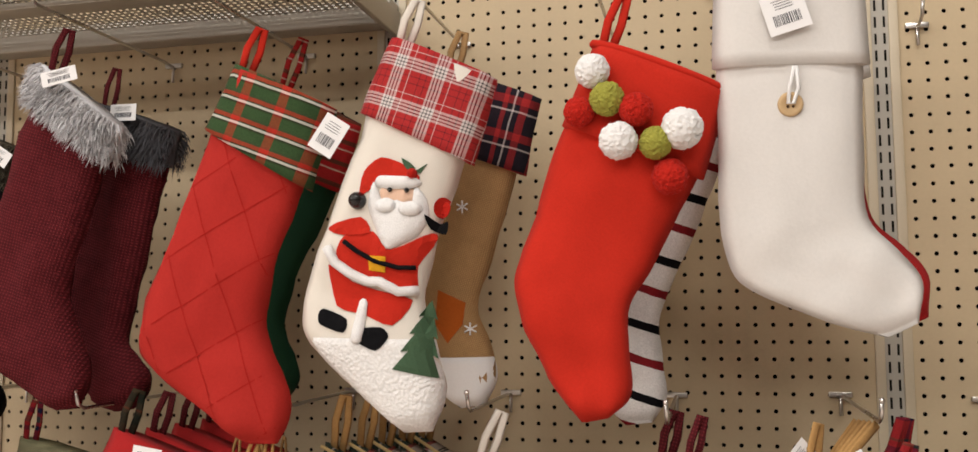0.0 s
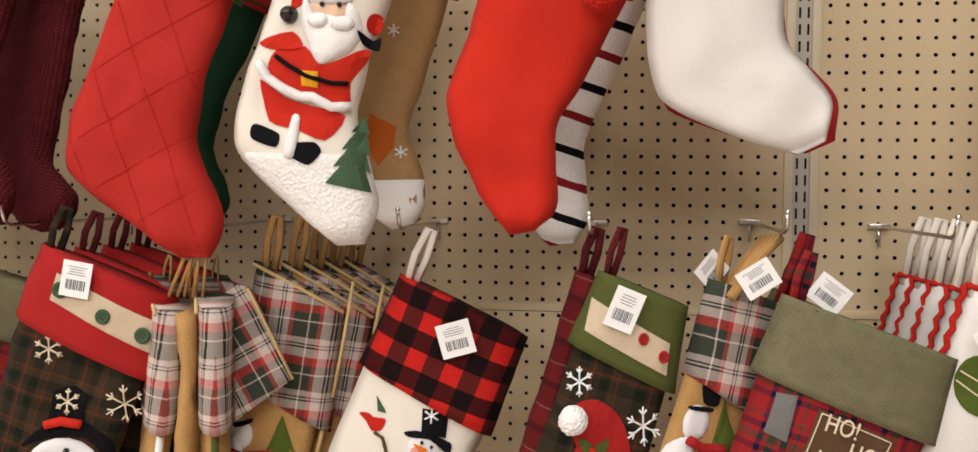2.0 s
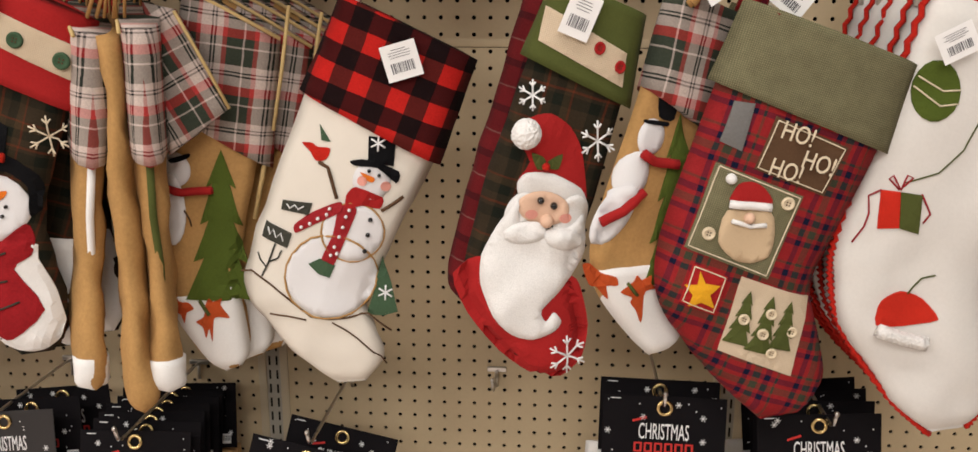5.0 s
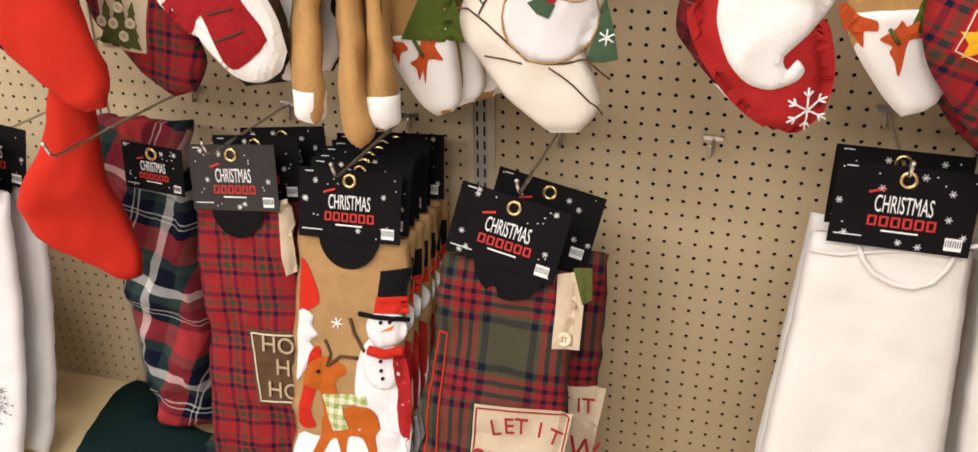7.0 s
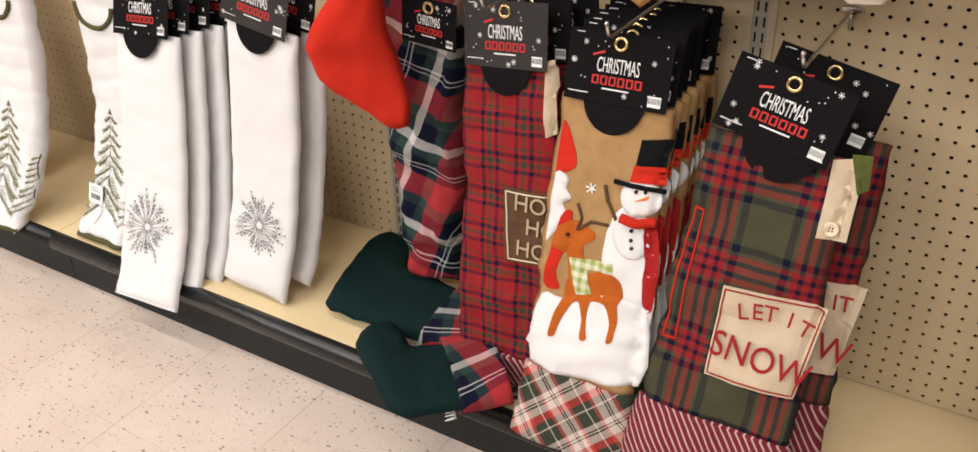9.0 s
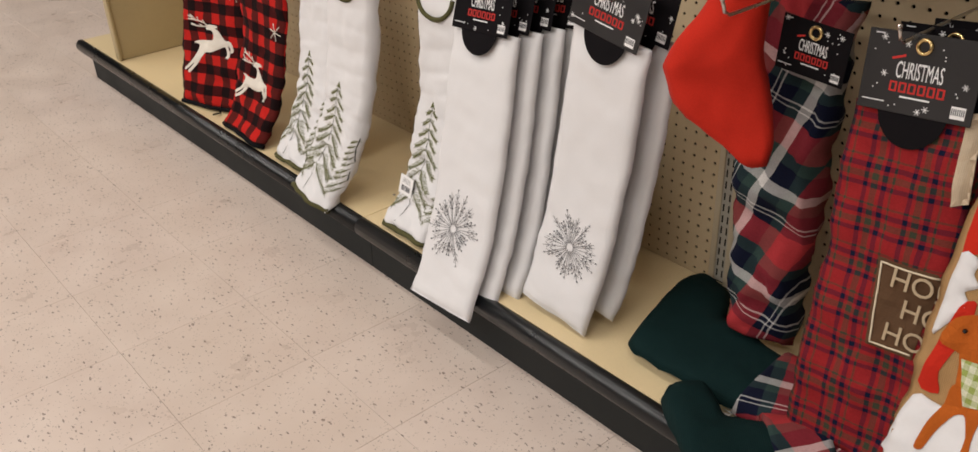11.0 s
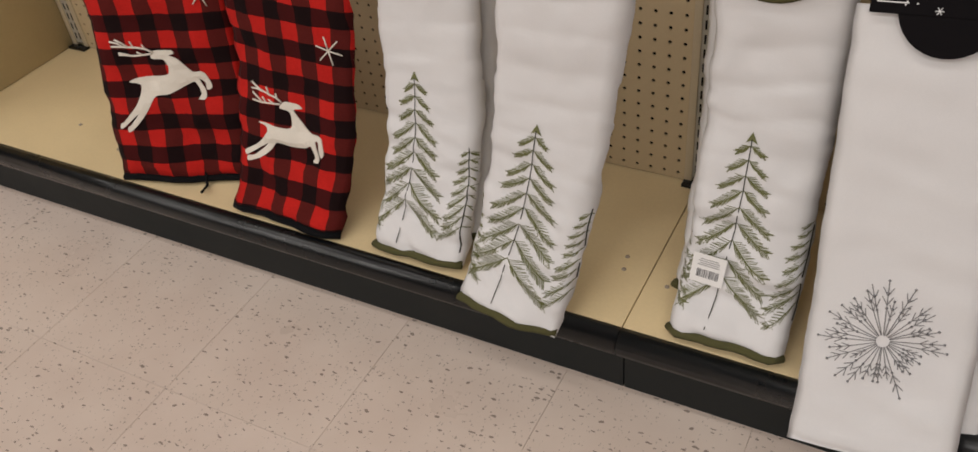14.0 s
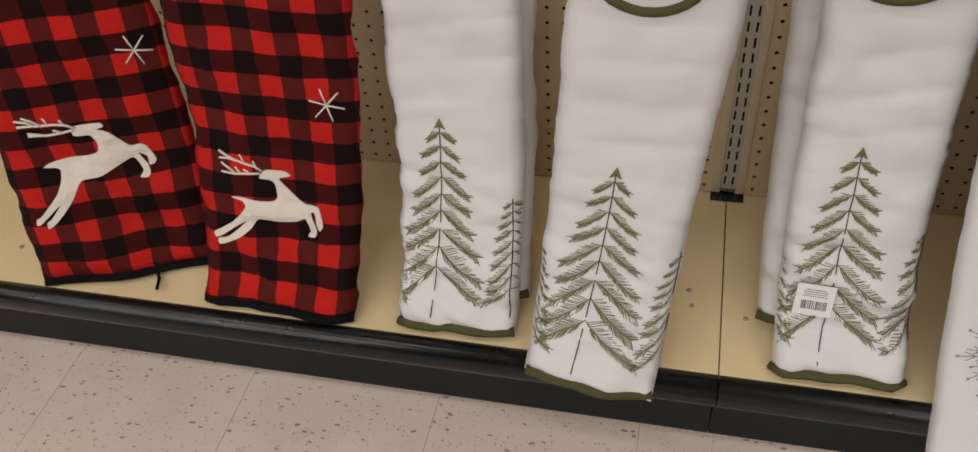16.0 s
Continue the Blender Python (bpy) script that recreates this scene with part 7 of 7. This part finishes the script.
for kk, cx, top, w, h, sd in ((k_fir1, FIRS[0], FIRS[1], 0.128, 0.272, 1), (k_fir2, FIRS[2], FIRS[3], 0.142, 0.275, 2), (k_fir3, FIRS[4], FIRS[5], 0.128, 0.275, 3)):
    embroidered_fir(kk[0], kk[1], cx, top, w, h, sd, -0.014)
    embroidered_fir(kk[0], kk[1], cx + 0.097, top + 0.10, 0.075, 0.17, sd + 10)
    embroidered_fir(kk[0], kk[1], cx - 0.085, top + 0.12, 0.070, 0.15, sd + 20)
    part("neck_ring", sweep([(cx + 0.062 * math.cos(a), front_y(kk[1], cx + 0.062 * math.cos(a), -NECK - 0.050 * math.sin(a), -0.02) - 0.002, -NECK - 0.050 * math.sin(a)) for a in [math.pi * k / 16 for k in range(17)]], 0.0055, 6), m_oliveedge, kk[0], "olive bound neck opening")
price_tag(k_fir3[0], FIRS[6], FIRS[7], min(front_y(k_fir3[1], FIRS[6] + 0.02 * i, -FIRS[7] - 0.02 * j, -0.02) for i in (-1, 0, 1) for j in (-1, 0, 1)) - 0.002, 0.048, 0.046, 3)


def starburst(th, bvh, cx, cv, r, seed):
    rng = random.Random(seed)
    lines = []
    beads = bmesh.new()
    for k in range(34):
        a = 2 * math.pi * k / 34 + rng.uniform(-0.05, 0.05)
        ln = r * rng.uniform(0.55, 1.0)
        dx, dv = math.cos(a), math.sin(a)
        lines.append(((cx + dx * 0.008, cv + dv * 0.008), (cx + dx * ln, cv + dv * ln)))
        for q in (0.55, 0.8, 1.0):
            if rng.random() < 0.75:
                x, v = cx + dx * ln * q, cv + dv * ln * q
                if bvh.ray_cast(Vector((x, -0.5, -v)), Vector((0, 1, 0)))[0] is not None:
                    bmesh.ops.create_icosphere(beads, subdivisions=1, radius=0.0019, matrix=Matrix.Translation((x, front_y(bvh, x, -v) - 0.001, -v)))
        for q in (0.6, 0.75):
            for sg in (-1, 1):
                b = a + sg * 0.5
                lines.append(((cx + dx * ln * q, cv + dv * ln * q), (cx + dx * ln * q + math.cos(b) * ln * 0.16, cv + dv * ln * q + math.sin(b) * ln * 0.16)))
    cloth_lines("starburst_thread", lines, 0.0011, m_silver, th, bvh, 0.0010, "silver stitched starburst")
    tagged(part("starburst_beads", beads, m_silver, th, "small silver beads"), kind="stuff")


starburst(k_burst[0], k_burst[1], BURSTS[0], BURSTS[1], 0.084, 5)
starburst(k_burst2[0], k_burst2[1], BURSTS[2], BURSTS[3], 0.074, 6)

# lettering
y = min(front_y(k_let[1], -0.03 + 0.01 * i, -0.21 - 0.012 * j, -0.02) for i in range(15) for j in range(11)) - 0.0006
for ch, dx, dv, tn in (("L", -0.046, 0.006, -16), ("E", -0.026, 0.000, -10), ("T", -0.008, -0.003, -4), ("I", 0.020, -0.003, 4), ("T", 0.042, 0.004, 14)):
    words("letter", ch, 0.034, LETS[0] + dx, LETS[1] + dv, m_redthread, k_let[0], y, tn, "dark red stitched letter")
words("lettering", "SNOW", 0.058, LETS[2], LETS[3], m_redthread, k_let[0], y, 4, "dark red stitched lettering", squeeze=0.80)
for th2, bvh2 in [r[:2] for r in STACKS["olive and red plaid tree skirt with stitched linen patch"][1:]]:
    applique("lettered_patch", [(-0.026, 0.214), (0.119, 0.206), (0.105, 0.354), (-0.025, 0.359)], m_linen, th2, bvh2, puff=0.001)
    y2 = min(front_y(bvh2, LETS[0] + 0.03 * i, -LETS[1] - 0.03 * j, -0.02) for i in range(-1, 3) for j in range(4)) - 0.001
    words("lettering", "LET IT", 0.034, LETS[0] + 0.004, LETS[1], m_redthread, th2, y2, -4, "dark red stitched lettering")
    words("lettering", "SNOW", 0.058, LETS[2], LETS[3], m_redthread, th2, y2, 4, "dark red stitched lettering", squeeze=0.80)
y = min(front_y(k_ho[1], 0.0 + 0.01 * i, -0.20 - 0.012 * j, -0.02) for i in range(9) for j in range(11)) - 0.0006
for tx, dx, dv in (("HO!", 0.0, 0.0), ("HO!", 0.022, 0.040), ("HO!", 0.004, 0.080)):
    words("lettering", tx, 0.040, HOS[0] + dx, HOS[1] + dv, m_tanthread, k_ho[0], y, 3, "tan stitched lettering")
y = min(front_y(s_patch[1], 0.07 + 0.01 * i, -0.11 - 0.01 * j, -0.02) for i in range(8) for j in range(6)) - 0.001
for tx, (dx, dv) in zip(("HO!", "HO!", "HO!"), PATCHES):
    words("lettering", tx, 0.030, dx, dv, m_thread, s_patch[0], y, 0, "cream stitched lettering", squeeze=0.74)

# fur cuffs
for (th, bvh, cb), mat, sd, wd in ((s_maroon, m_furgrey, 1, 0.130), (s_maroon_b, m_furdark, 2, 0.165), (s_brownfur, m_furbrown, 3, 0.16)):
    dr = 0.055 if sd == 1 else 0.012
    cl = [Vector((-0.006, -0.004 + 0.050 * i / 10)) for i in range(11)]
    cr = [Vector((wd + 0.006, dr - 0.004 + 0.055 * i / 10)) for i in range(11)]
    cm = loft(cl, cr, 0.036, taper_end=0, wrinkle=0.004, seed=sd)
    part("fur_cuff", cm, mat, th, "long pile fur cuff")
    fur("fur_tuft", cl, cr, 0.037, mat, th, 5200, 0.019, sd)

# quilting on the red satin stocking, seam-valley shade laid on as darker red
th, bvh, cb = s_quilt
ql = [((-0.05 + 0.075 * k, 0.09), (-0.05 + 0.075 * k + 0.30, 0.46)) for k in range(-5, 4)] + [((0.45 - 0.085 * k, 0.05), (0.45 - 0.085 * k - 0.32, 0.44)) for k in range(-2, 6)]
for seam in ql:
    cloth_lines("quilting_seam", [seam], 0.0016, m_seamshade, th, bvh, 0.0005)

# ivory stocking button and cord
th, bvh, cb = s_ivory
button(0.079, 0.203, 0.0145, m_wood, th, bvh)
part("cord", sweep([(0.084, -0.022, -0.160), (0.078, -0.021, -0.185), (0.076, -0.022, -0.203), (0.082, -0.022, -0.203), (0.088, -0.021, -0.185), (0.086, -0.022, -0.160)], 0.0022, 6), m_white, th)
price_tag(th, 0.076, 0.098, -0.0265, 0.048, 0.046, -16)
price_tag(s_quilt[0], 0.165, 0.045, -0.022, 0.036, 0.050, 12)
price_tag(s_dkgreen[0], 0.124, 0.047, -0.040, 0.036, 0.050, 10)
price_tag(s_maroon[0], 0.060, 0.012, -0.060, 0.050, 0.020, -30)
price_tag(s_maroon_b[0], 0.115, 0.000, -0.055, 0.052, 0.024, -12)
price_tag(s_brownfur[0], 0.13, 0.02, -0.055, 0.055, 0.024, 18)
price_tag(s_buffalo[0], 0.103, 0.043, -0.032, 0.046, 0.046, -38)
price_tag(s_beard[0], 0.046, 0.031, -0.036, 0.036, 0.050, 6)
price_tag(s_trim[0], 0.039, 0.052, -0.034, 0.044, 0.036, -42)
price_tag(s_snowhead[0], 0.070, 0.020, -0.034, 0.040, 0.048, -8)
price_tag(s_patch[0], 0.050, -0.020, 0.004, 0.044, 0.036, 20)
price_tag(s_patch[0], -0.035, -0.012, 0.002, 0.044, 0.036, -50)
price_tag(s_foxes[0], 0.00, -0.015, 0.002, 0.040, 0.036, -60)


def edge_trim(st, w, hv, tu, tv, material, r=0.0042):
    left, right = stocking_curves(w, hv, tu, tv, drop=0.012)
    for curve in (left, right):
        n = 90
        pts = []
        for i in range(n):
            f = i / (n - 1) * (len(curve) - 1.001)
            k = int(f)
            p = curve[k].lerp(curve[k + 1], f - k)
            pts.append((p.x + 0.0022 * (1 if i % 2 else -1), -0.003, -p.y))
        part("red_trim", sweep(pts, r, 5), material, st[0], "red rickrack trim")
    part("red_trim", sweep([(w * k / 24, -0.006 + 0.002 * (k % 2), -0.012 * k / 24 + 0.001) for k in range(25)], r, 5), material, st[0], "red rickrack trim")


edge_trim(s_trim, 0.220, 0.350, 0.225, 0.520, m_redpom)
for o in [o for o in scene.objects if o.parent is None and str(o.get("label", "")).startswith("white satin stocking hung behind")]:
    edge_trim((o,), 0.215, 0.345, 0.22, 0.51, m_redpom, 0.0036)

# the bearded stocking is gathered towards its loop
for ob in s_beard[0].children_recursive:
    if ob.name.split(".")[0] in ("price_tag", "printed_line"):
        continue
    for v in ob.data.vertices:
        f = 0.80 + 0.20 * min(1.0, max(0.0, -v.co.z) / 0.24)
        v.co.x = 0.052 + (v.co.x - 0.052) * f

# fringe on the wool cuffs
for th in (s_lay1[0], s_lay2[0]):
    rng = random.Random(9)
    bm = bmesh.new()
    for k in range(60):
        x = -0.01 + 0.16 * k / 59
        join_bm(bm, sweep([(x, -0.010, -0.098), (x + rng.uniform(-0.004, 0.004), -0.012, -0.112 - rng.uniform(0, 0.008))], 0.0008, 3))
    tagged(part("fringe", bm, m_white, th, "short white cuff fringe"), kind="stuff")
# small drawstrings under the check skirts
part("tie_cord", sweep([(0.03, -0.004, -k_deer1[4] + 0.02), (0.034, -0.02, -k_deer1[4] - 0.006), (0.036, -0.05, -k_deer1[4] - 0.004)], 0.003, 6), m_black, k_deer1[0])

# tiles nearest to the walk
tile_bm = box(-TILE / 2 + 0.00025, TILE / 2 - 0.00025, -TILE / 2 + 0.00025, TILE / 2 - 0.00025, -0.004, 0.0, 0.0004, 1)
tile_me = bpy.data.meshes.new("tile")
tile_bm.to_mesh(tile_me)
tile_bm.free()
tile_me.materials.append(m_tile)
rest = []
for i in range(-88, 66):
    for j in range(-43, 12):
        x, y = TX + TILE * (i + 0.5), TY + TILE * (j + 0.5)
        if y > 2.7 or (y > -0.2 and -3.6 < x < 1.5):
            continue
        if -4.9 < x < 0.9 and y > -3.2:
            t = new("tile", tile_me)
            t.location = (x, y, 0)
            t.parent = floor_ob
        else:
            rest.append((x, y))
vs, fs = [], []
q = TILE / 2 - 0.00025
for x, y in rest:
    k = len(vs)
    vs += [(x - q, y - q, 0), (x + q, y - q, 0), (x + q, y + q, 0), (x - q, y + q, 0)]
    fs.append((k, k + 1, k + 2, k + 3))
me = bpy.data.meshes.new("far_tiles")
me.from_pydata(vs, [], fs)
me.materials.append(m_tile)
ft = new("far_tiles", me)
ft.parent = floor_ob
tagged(ft, "beige flecked vinyl tiles farther along the aisle", kind="stuff")
